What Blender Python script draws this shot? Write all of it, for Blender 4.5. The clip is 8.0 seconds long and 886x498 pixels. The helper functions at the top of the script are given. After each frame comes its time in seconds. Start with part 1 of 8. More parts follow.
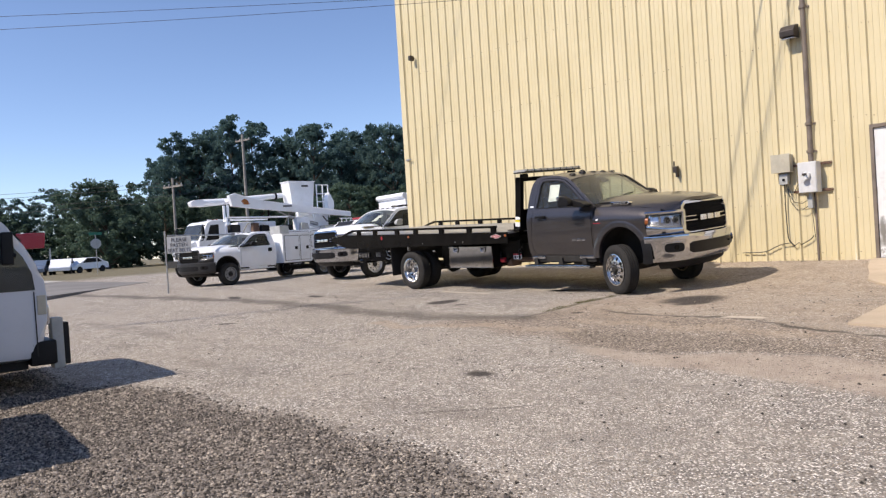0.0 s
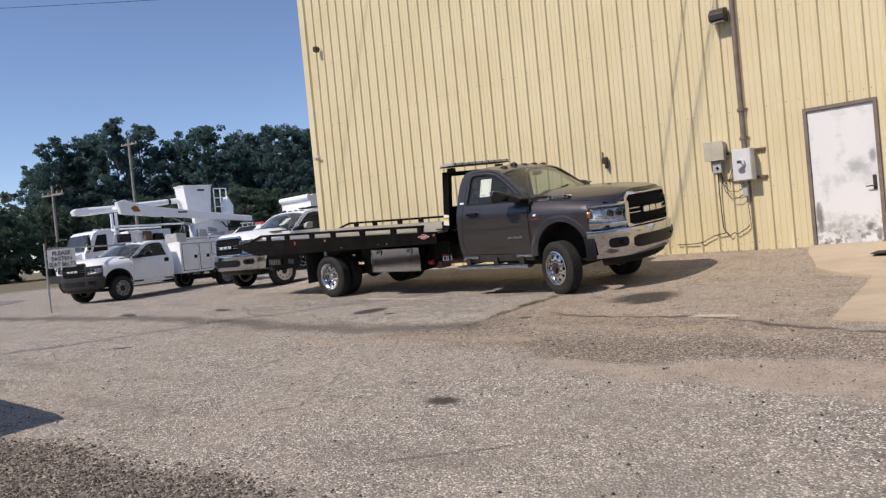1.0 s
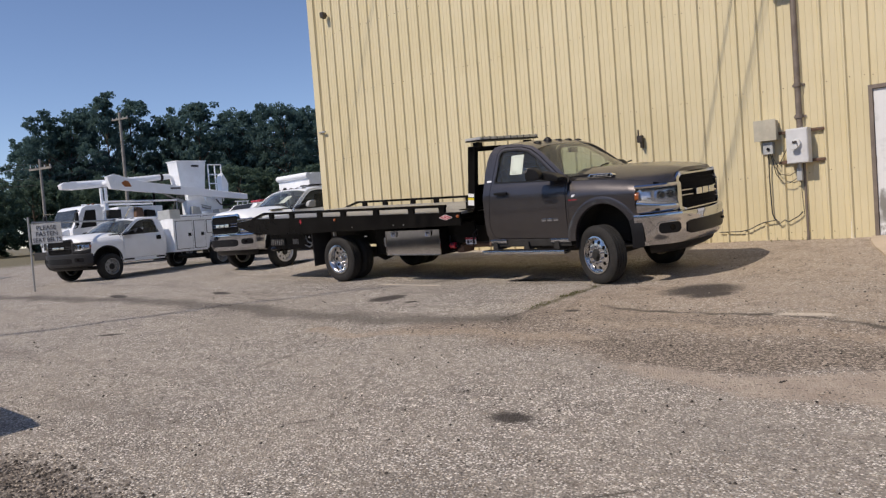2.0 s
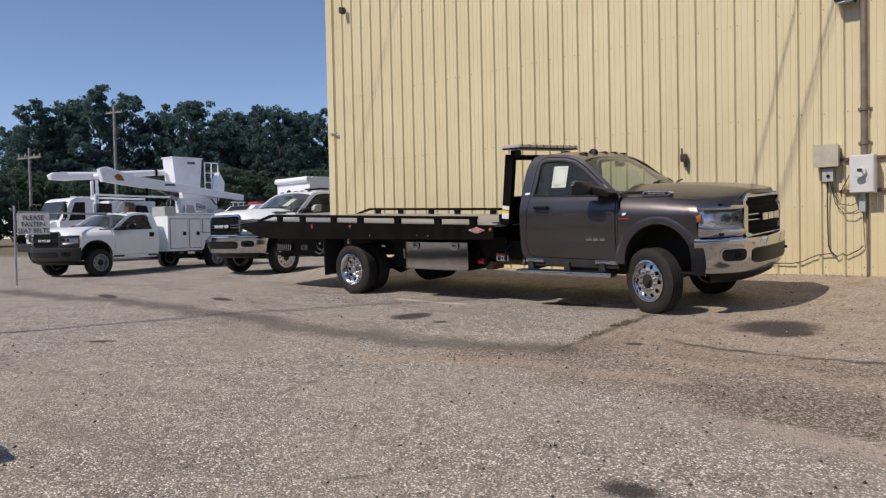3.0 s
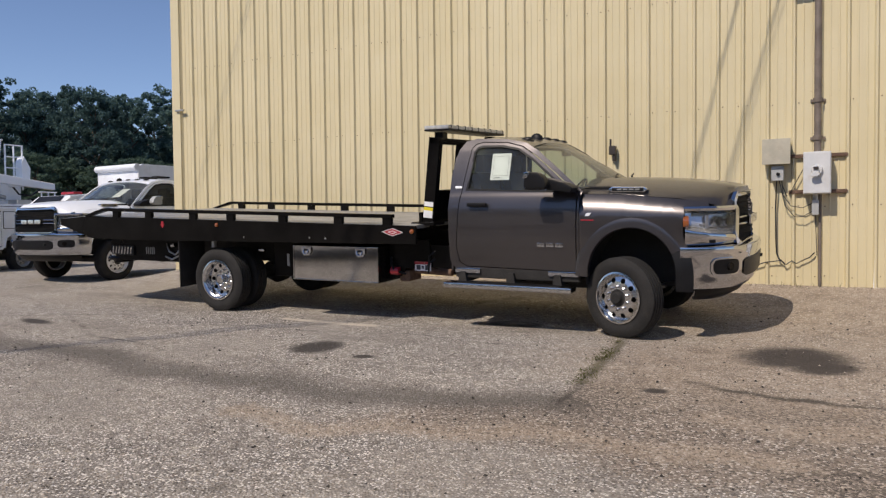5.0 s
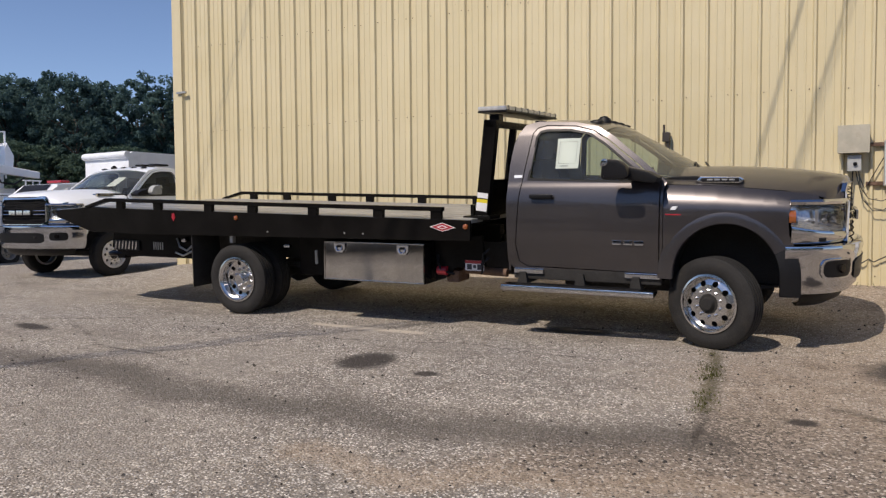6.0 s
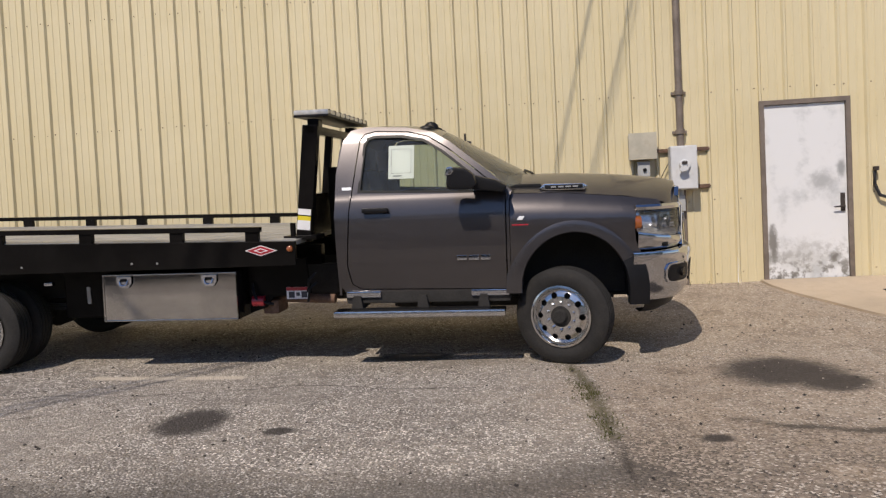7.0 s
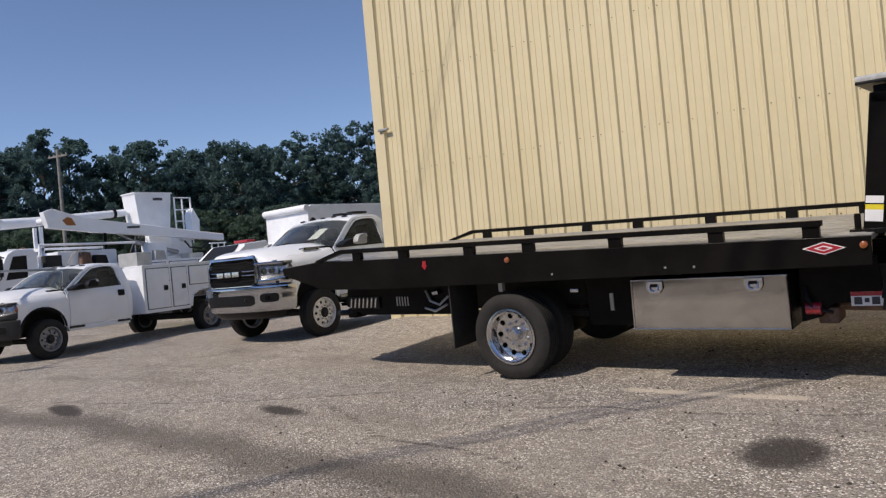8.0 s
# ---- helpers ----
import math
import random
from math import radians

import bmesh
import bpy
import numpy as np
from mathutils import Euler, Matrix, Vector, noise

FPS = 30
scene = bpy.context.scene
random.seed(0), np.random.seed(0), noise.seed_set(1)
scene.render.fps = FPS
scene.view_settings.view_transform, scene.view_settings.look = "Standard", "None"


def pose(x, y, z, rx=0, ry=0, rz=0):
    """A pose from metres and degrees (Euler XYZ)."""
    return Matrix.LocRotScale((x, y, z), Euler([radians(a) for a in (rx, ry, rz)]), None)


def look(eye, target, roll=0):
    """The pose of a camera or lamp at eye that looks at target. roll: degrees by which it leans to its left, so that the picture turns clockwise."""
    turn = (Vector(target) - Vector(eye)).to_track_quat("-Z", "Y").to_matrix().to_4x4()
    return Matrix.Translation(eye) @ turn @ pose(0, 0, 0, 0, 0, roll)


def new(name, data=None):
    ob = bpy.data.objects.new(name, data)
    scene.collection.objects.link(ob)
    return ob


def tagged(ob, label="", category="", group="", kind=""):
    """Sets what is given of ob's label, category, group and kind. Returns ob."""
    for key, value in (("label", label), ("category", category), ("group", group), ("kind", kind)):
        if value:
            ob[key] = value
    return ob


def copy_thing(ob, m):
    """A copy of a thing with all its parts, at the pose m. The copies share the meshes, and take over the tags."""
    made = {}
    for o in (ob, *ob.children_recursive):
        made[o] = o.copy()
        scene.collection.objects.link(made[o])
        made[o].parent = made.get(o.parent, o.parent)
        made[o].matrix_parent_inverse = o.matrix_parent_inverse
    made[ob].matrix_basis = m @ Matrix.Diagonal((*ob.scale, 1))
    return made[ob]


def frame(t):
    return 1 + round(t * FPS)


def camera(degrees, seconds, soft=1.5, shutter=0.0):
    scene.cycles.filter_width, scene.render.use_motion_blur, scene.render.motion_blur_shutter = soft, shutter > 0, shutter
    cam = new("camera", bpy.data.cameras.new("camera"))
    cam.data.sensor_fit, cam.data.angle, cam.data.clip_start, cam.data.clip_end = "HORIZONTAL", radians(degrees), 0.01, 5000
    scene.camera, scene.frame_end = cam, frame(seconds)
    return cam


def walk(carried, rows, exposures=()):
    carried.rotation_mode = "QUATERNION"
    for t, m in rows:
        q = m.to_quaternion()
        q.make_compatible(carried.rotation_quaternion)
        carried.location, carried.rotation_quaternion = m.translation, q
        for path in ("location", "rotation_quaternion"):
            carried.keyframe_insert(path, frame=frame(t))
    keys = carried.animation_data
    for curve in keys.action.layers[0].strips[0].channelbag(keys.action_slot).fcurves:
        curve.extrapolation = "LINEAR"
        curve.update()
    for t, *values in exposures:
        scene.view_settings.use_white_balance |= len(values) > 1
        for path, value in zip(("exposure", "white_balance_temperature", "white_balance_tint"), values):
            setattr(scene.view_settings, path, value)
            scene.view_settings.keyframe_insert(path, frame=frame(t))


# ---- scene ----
cam = camera(60.3, 8.0, 1.3)

PATH = [
    (0, (4.779, -13.293, 1.038), (3.26, -11.992, 1.015), -3.6),
    (0.5, (4.235, -13.05, 1.06), (2.836, -11.621, 1.036), -4.4),
    (1, (3.69, -12.846, 1.085), (2.352, -11.36, 1.042), -5.6),
    (1.5, (3.119, -12.521, 1.075), (1.794, -11.025, 1.001), -5.7),
    (1.7, (2.895, -12.434, 1.074), (1.558, -10.949, 0.991), -5.0),
    (2.8, (1.669, -12.021, 1.070), (0.399, -10.477, 0.998), -2.4),
    (3, (1.449, -11.939, 1.071), (0.154, -10.416, 1.019), -1.2),
    (3.5, (0.927, -11.668, 1.095), (-0.315, -10.103, 1.001), 0.6),
    (4, (0.463, -11.367, 1.159), (-0.548, -9.643, 1.08), -0.2),
    (4.5, (-0.121, -10.972, 1.148), (-1.024, -9.188, 1.109), -0.5),
    (5, (-0.656, -10.706, 1.142), (-1.585, -8.936, 1.073), -0.6),
    (5.2, (-0.868, -10.599, 1.148), (-1.834, -8.850, 1.067), -0.3),
    (6.3, (-2.030, -10.013, 1.194), (-2.800, -8.170, 1.088), -0.5),
    (6.5, (-2.239, -9.906, 1.202), (-2.828, -7.997, 1.107), -1.3),
    (7, (-2.734, -9.63, 1.212), (-2.977, -7.646, 1.139), -2.8),
    (7.2, (-2.941, -9.541, 1.222), (-3.209, -7.560, 1.148), -3.1),
    (7.5, (-3.265, -9.436, 1.237), (-3.841, -7.522, 1.167), -4.3),
    (7.8, (-3.621, -9.383, 1.238), (-4.582, -7.629, 1.220), -4.8),
    (8, (-3.864, -9.357, 1.237), (-5.072, -7.763, 1.253), -5.3),
]
EXPOSURES = ((0, 0.36), (0.5, 0.15), (1.0, 0.04), (1.7, -0.09), (2.8, -0.13), (3.5, -0.12), (5.0, -0.14), (7.0, -0.12), (8.0, -0.14))
walk(cam, [(t, look(e, g, r)) for t, e, g, r in PATH], EXPOSURES)

# ---- light ----
SUN_DIR = Vector((-0.30, -1.0, 1.15)).normalized()      # towards the sun
sun = new("sun", bpy.data.lights.new("sun", "SUN"))
sun.data.energy, sun.data.angle, sun.data.color = 4.1, radians(0.45), (1.0, 0.875, 0.75)
sun.rotation_mode = "QUATERNION"
sun.rotation_quaternion = SUN_DIR.to_track_quat("Z", "Y")
world = bpy.data.worlds.new("sky")
scene.world = world
world.use_nodes = True
wn, wl = world.node_tree.nodes, world.node_tree.links
sky = wn.new("ShaderNodeTexSky")
sky.sky_type, sky.sun_disc = "NISHITA", False
sky.sun_elevation = math.asin(SUN_DIR.z)
sky.sun_rotation = math.atan2(SUN_DIR.x, SUN_DIR.y)
sky.air_density, sky.dust_density, sky.ozone_density = 1.0, 0.3, 4.5
sky.altitude = 2200
hue = wn.new("ShaderNodeMix")
hue.data_type, hue.blend_type = "RGBA", "MULTIPLY"
hue.inputs[0].default_value, hue.inputs[7].default_value = 1.0, (1.09, 0.955, 0.935, 1.0)      # hazy summer sky
wl.new(sky.outputs[0], hue.inputs[6])
wl.new(hue.outputs[2], wn["Background"].inputs["Color"])
wn["Background"].inputs["Strength"].default_value = 0.145


# ---- materials ----
def nodes_of(name):
    m = bpy.data.materials.new(name)
    m.use_nodes = True
    return m, m.node_tree.nodes, m.node_tree.links, m.node_tree.nodes["Principled BSDF"]


def coords(n, kind="Object"):
    return n.new("ShaderNodeTexCoord").outputs[kind]


def noise_of(n, l, vec, scale, detail=4.0, rough=0.6, stretch=None):
    if stretch:
        mp = n.new("ShaderNodeMapping")
        mp.inputs["Scale"].default_value = stretch
        l.new(vec, mp.inputs["Vector"])
        vec = mp.outputs["Vector"]
    t = n.new("ShaderNodeTexNoise")
    t.inputs["Scale"].default_value, t.inputs["Detail"].default_value, t.inputs["Roughness"].default_value = scale, detail, rough
    l.new(vec, t.inputs["Vector"])
    return t.outputs["Fac"]


def ramp(n, l, fac, lo, hi, a=0.0, b=1.0):
    r = n.new("ShaderNodeMapRange")
    r.interpolation_type = "SMOOTHSTEP"
    for k, v in zip(("From Min", "From Max", "To Min", "To Max"), (lo, hi, a, b)):
        r.inputs[k].default_value = v
    l.new(fac, r.inputs["Value"])
    return r.outputs["Result"]


def mixc(n, l, fac, a, b):
    m = n.new("ShaderNodeMix")
    m.data_type = "RGBA"
    for sock, v in ((m.inputs[0], fac), (m.inputs[6], a), (m.inputs[7], b)):
        if isinstance(v, (int, float)):
            sock.default_value = v
        elif isinstance(v, tuple):
            sock.default_value = (*v, 1.0)
        else:
            l.new(v, sock)
    return m.outputs[2]


def math_of(n, l, op, a, b=0.0):
    m = n.new("ShaderNodeMath")
    m.operation = op
    for sock, v in ((m.inputs[0], a), (m.inputs[1], b)):
        if isinstance(v, (int, float)):
            sock.default_value = v
        else:
            l.new(v, sock)
    return m.outputs[0]


def bump(n, l, p, height, strength=0.3, dist=0.01):
    b = n.new("ShaderNodeBump")
    b.inputs["Strength"].default_value, b.inputs["Distance"].default_value = strength, dist
    l.new(height, b.inputs["Height"])
    l.new(b.outputs["Normal"], p.inputs["Normal"])


def surf(name, color, rough=0.5, metal=0.0, vary=0.15, scale=6.0, grain=60.0, relief=0.05, coat=0.0, dirt=None, dirt_amount=0.3):
    """A plain surface with stains and grain at two scales, and dirt of another colour in patches."""
    m, n, l, p = nodes_of(name)
    c = coords(n)
    big = noise_of(n, l, c, scale)
    fine = noise_of(n, l, c, grain, 3.0)
    dark = tuple(v * (1 - vary) for v in color)
    light = tuple(min(1.0, v * (1 + vary)) for v in color)
    col = mixc(n, l, ramp(n, l, big, 0.3, 0.7), dark, light)
    col = mixc(n, l, ramp(n, l, fine, 0.35, 0.7, 0, vary), col, dark)
    if dirt:
        patch = ramp(n, l, noise_of(n, l, c, scale * 2.3, 6.0, 0.7), 0.5, 0.75, 0, dirt_amount)
        col = mixc(n, l, patch, col, dirt)
    l.new(col, p.inputs["Base Color"])
    l.new(ramp(n, l, fine, 0.3, 0.7, max(0.02, rough * 0.85), min(1, rough * 1.15)), p.inputs["Roughness"])
    p.inputs["Metallic"].default_value = metal
    p.inputs["Coat Weight"].default_value = coat
    p.inputs["Coat Roughness"].default_value = 0.06
    if relief:
        bump(n, l, p, fine, relief)
    return m


def glass(name, tint, alpha_rough=0.02):
    m, n, l, p = nodes_of(name)
    tr = n.new("ShaderNodeBsdfTransparent")
    tr.inputs["Color"].default_value = (*tint, 1)
    gl = n.new("ShaderNodeBsdfGlossy")
    gl.inputs["Roughness"].default_value = alpha_rough
    fr = n.new("ShaderNodeFresnel")
    fr.inputs["IOR"].default_value = 1.5
    mx = n.new("ShaderNodeMixShader")
    l.new(fr.outputs[0], mx.inputs[0])
    l.new(tr.outputs[0], mx.inputs[1])
    l.new(gl.outputs[0], mx.inputs[2])
    # dusty pale film that also stands in for reflected ground and sky
    df = n.new("ShaderNodeBsdfDiffuse")
    df.inputs["Color"].default_value = (0.55, 0.58, 0.56, 1)
    mx2 = n.new("ShaderNodeMixShader")
    l.new(ramp(n, l, noise_of(n, l, coords(n), 2.5, 4.0), 0.3, 0.8, 0.03, 0.10), mx2.inputs[0])
    l.new(mx.outputs[0], mx2.inputs[1])
    l.new(df.outputs[0], mx2.inputs[2])
    l.new(mx2.outputs[0], n["Material Output"].inputs["Surface"])
    return m


PAINT_GREY = surf("granite_metallic_paint", (0.080, 0.0735, 0.075), 0.30, 0.72, 0.06, 1.5, 900.0, 0.0, 0.5, (0.15, 0.13, 0.10), 0.10)
PAINT_GREY.node_tree.nodes["Principled BSDF"].inputs["Coat Roughness"].default_value = 0.03
PAINT_WHITE = surf("white_vehicle_paint", (0.89, 0.92, 0.96), 0.35, 0.0, 0.03, 2.0, 80.0, 0.0, 0.4, (0.62, 0.59, 0.53), 0.12)
BLACK_STEEL = surf("black_painted_steel", (0.0080, 0.0074, 0.0070), 0.24, 0.0, 0.3, 3.0, 120.0, 0.02, 0.0, (0.018, 0.015, 0.012), 0.18)
BLACK_STEEL.node_tree.nodes["Principled BSDF"].inputs["Specular IOR Level"].default_value = 0.09
BLACK_MATT = surf("black_underbody", (0.021, 0.0195, 0.018), 0.8, 0.0, 0.3, 5.0, 90.0, 0.1, 0.0, (0.035, 0.030, 0.023), 0.3)
BLACK_PLASTIC = surf("black_plastic", (0.009, 0.009, 0.010), 0.45, 0.0, 0.2, 8.0, 300.0, 0.05)
BLACK_PLASTIC.node_tree.nodes["Principled BSDF"].inputs["Specular IOR Level"].default_value = 0.22
RUBBER = surf("tyre_rubber", (0.017, 0.0160, 0.015), 0.85, 0.0, 0.25, 6.0, 150.0, 0.1, 0.0, (0.05, 0.042, 0.032), 0.3)
CHROME = surf("chrome", (0.50, 0.52, 0.56), 0.07, 1.0, 0.05, 4.0, 200.0, 0.0)
BAR_LENS = surf("light_bar_lens", (0.55, 0.55, 0.53), 0.15, 0.1, 0.2, 14.0, 90.0, 0.0, 1.0)
POLISHED = surf("polished_aluminium", (0.60, 0.60, 0.60), 0.18, 1.0, 0.08, 9.0, 160.0, 0.02)
STEEL_BOX = surf("polished_stainless", (0.51, 0.50, 0.48), 0.045, 1.0, 0.10, 5.0, 70.0, 0.015, 0.0, (0.27, 0.25, 0.23), 0.35)
DECK = surf("aluminium_deck", (0.42, 0.41, 0.39), 0.45, 0.6, 0.15, 2.0, 120.0, 0.05, 0.0, (0.25, 0.22, 0.18), 0.4)
GLASS = glass("vehicle_glass", (0.66, 0.74, 0.70))
GLASS_DARK = glass("tinted_glass", (0.16, 0.19, 0.19))
LAMP_CLEAR = surf("clear_lamp_lens", (0.40, 0.41, 0.43), 0.08, 0.6, 0.15, 20.0, 90.0, 0.0, 1.0)
AMBER = surf("amber_lens", (0.30, 0.085, 0.018), 0.15, 0.0, 0.1, 20.0, 90.0, 0.0, 1.0)
RED = surf("red_plastic", (0.36, 0.016, 0.03), 0.3, 0.0, 0.1, 20.0, 90.0, 0.0, 0.5)
PAPER = surf("white_paper", (0.80, 0.80, 0.80), 0.7, 0.0, 0.03, 10.0, 100.0, 0.0)
INK = surf("dark_ink", (0.05, 0.05, 0.06), 0.6, 0.0, 0.1, 20.0, 100.0, 0.0)
YELLOW = surf("yellow_label", (0.75, 0.62, 0.03), 0.5, 0.0, 0.05, 20.0, 100.0, 0.0)
INTERIOR = surf("grey_interior", (0.075, 0.075, 0.078), 0.8, 0.0, 0.2, 6.0, 150.0, 0.05)
SEAT_CLOTH = surf("seat_cloth", (0.10, 0.10, 0.105), 0.9, 0.0, 0.15, 6.0, 300.0, 0.1)
GALV = surf("galvanised_steel", (0.42, 0.42, 0.41), 0.5, 0.7, 0.15, 9.0, 120.0, 0.05, 0.0, (0.25, 0.2, 0.15), 0.25)
PIPE_BROWN = surf("weathered_brown_conduit", (0.20, 0.165, 0.135), 0.6, 0.2, 0.2, 5.0, 90.0, 0.05, 0.0, (0.10, 0.06, 0.04), 0.4)
BOX_GREY = surf("grey_enclosure", (0.42, 0.43, 0.42), 0.5, 0.1, 0.1, 6.0, 120.0, 0.03, 0.0, (0.3, 0.26, 0.2), 0.3)
BOX_BEIGE = surf("beige_enclosure", (0.46, 0.43, 0.34), 0.6, 0.0, 0.1, 6.0, 120.0, 0.03, 0.0, (0.3, 0.24, 0.16), 0.3)
ENCLOSURE_PALE = surf("pale_grey_enclosure", (0.62, 0.63, 0.63), 0.5, 0.0, 0.06, 6.0, 120.0, 0.03, 0.0, (0.40, 0.36, 0.30), 0.25)
BRONZE = surf("bronze_lamp_housing", (0.055, 0.045, 0.04), 0.5, 0.3, 0.2, 8.0, 120.0, 0.03)
RUST = surf("rusty_steel", (0.16, 0.10, 0.07), 0.8, 0.2, 0.3, 12.0, 90.0, 0.1)
CONCRETE = surf("pale_concrete", (0.46, 0.375, 0.275), 0.9, 0.0, 0.12, 1.2, 70.0, 0.15, 0.0, (0.36, 0.29, 0.21), 0.4)
ALU_WHITE = surf("white_box_panel", (0.86, 0.89, 0.93), 0.45, 0.0, 0.05, 2.0, 80.0, 0.0, 0.0, (0.55, 0.53, 0.49), 0.2)
WOOD_GREY = surf("weathered_pole_wood", (0.26, 0.245, 0.225), 0.9, 0.0, 0.2, 4.0, 60.0, 0.2)
CABLE = surf("black_cable", (0.02, 0.02, 0.022), 0.6, 0.0, 0.2, 8.0, 90.0, 0.0)
BARK = surf("bark", (0.09, 0.07, 0.055), 0.95, 0.0, 0.3, 3.0, 30.0, 0.4)
ASPHALT = surf("road_asphalt", (0.20, 0.19, 0.18), 0.9, 0.0, 0.15, 0.4, 60.0, 0.2)
LINE_PALE = surf("pale_road_edge", (0.42, 0.40, 0.36), 0.9, 0.0, 0.1, 0.4, 40.0, 0.1)


def siding_material():
    m, n, l, p = nodes_of("yellow_painted_siding")
    c = coords(n)
    base = mixc(n, l, ramp(n, l, noise_of(n, l, c, 0.7, 5.0), 0.3, 0.7), (0.635, 0.553, 0.340), (0.680, 0.600, 0.390))
    streak = ramp(n, l, noise_of(n, l, c, 3.0, 5.0, 0.65, (4.0, 1.0, 0.18)), 0.48, 0.75, 0, 0.30)
    base = mixc(n, l, streak, base, (0.58, 0.50, 0.32))
    spot = ramp(n, l, noise_of(n, l, c, 26.0, 3.0, 0.5), 0.66, 0.74, 0, 0.35)
    base = mixc(n, l, spot, base, (0.42, 0.33, 0.18))
    l.new(base, p.inputs["Base Color"])
    p.inputs["Roughness"].default_value = 0.55
    bump(n, l, p, noise_of(n, l, c, 14.0, 3.0), 0.06)
    return m


SIDING = siding_material()


def door_material():
    m, n, l, p = nodes_of("worn_white_door")
    c = coords(n)
    smear = ramp(n, l, noise_of(n, l, c, 2.6, 5.0, 0.6), 0.50, 0.72, 0, 0.55)
    col = mixc(n, l, smear, (0.74, 0.75, 0.75), (0.36, 0.38, 0.38))
    sep = n.new("ShaderNodeSeparateXYZ")
    l.new(c, sep.inputs[0])
    low = ramp(n, l, sep.outputs["Z"], 0.62, 0.02)
    chips = math_of(n, l, "MULTIPLY", low, ramp(n, l, noise_of(n, l, c, 9.0, 7.0, 0.72), 0.46, 0.60))
    col = mixc(n, l, chips, col, (0.20, 0.19, 0.17))

    def smudge(at, stretch, lo, hi, amount, colour, col):
        mp = n.new("ShaderNodeMapping")
        mp.vector_type = "TEXTURE"
        mp.inputs["Location"].default_value, mp.inputs["Scale"].default_value = at, stretch
        l.new(c, mp.inputs["Vector"])
        ln = n.new("ShaderNodeVectorMath")
        ln.operation = "LENGTH"
        l.new(mp.outputs["Vector"], ln.inputs[0])
        d = math_of(n, l, "ADD", ln.outputs["Value"], math_of(n, l, "MULTIPLY", noise_of(n, l, c, 7.0, 6.0, 0.7), 1.6))
        return mixc(n, l, ramp(n, l, d, hi, lo, 0, amount), col, colour)

    col = smudge((0.72, 0, 1.18), (0.22, 1, 0.16), 1.0, 1.9, 0.75, (0.33, 0.34, 0.34), col)
    col = smudge((0.92, 0, 1.30), (0.07, 1, 0.16), 1.0, 1.9, 0.8, (0.24, 0.25, 0.25), col)
    col = smudge((0.12, 0, 0.42), (0.10, 1, 0.34), 1.1, 1.7, 0.9, (0.17, 0.16, 0.14), col)
    col = smudge((0.82, 0, 0.26), (0.10, 1, 0.10), 1.0, 1.7, 0.9, (0.16, 0.15, 0.13), col)
    col = smudge((0.45, 0, 0.28), (0.35, 1, 0.22), 1.0, 2.0, 0.5, (0.40, 0.40, 0.38), col)
    l.new(col, p.inputs["Base Color"])
    p.inputs["Roughness"].default_value = 0.5
    bump(n, l, p, chips, 0.2, 0.003)
    return m


DOOR_WHITE = door_material()


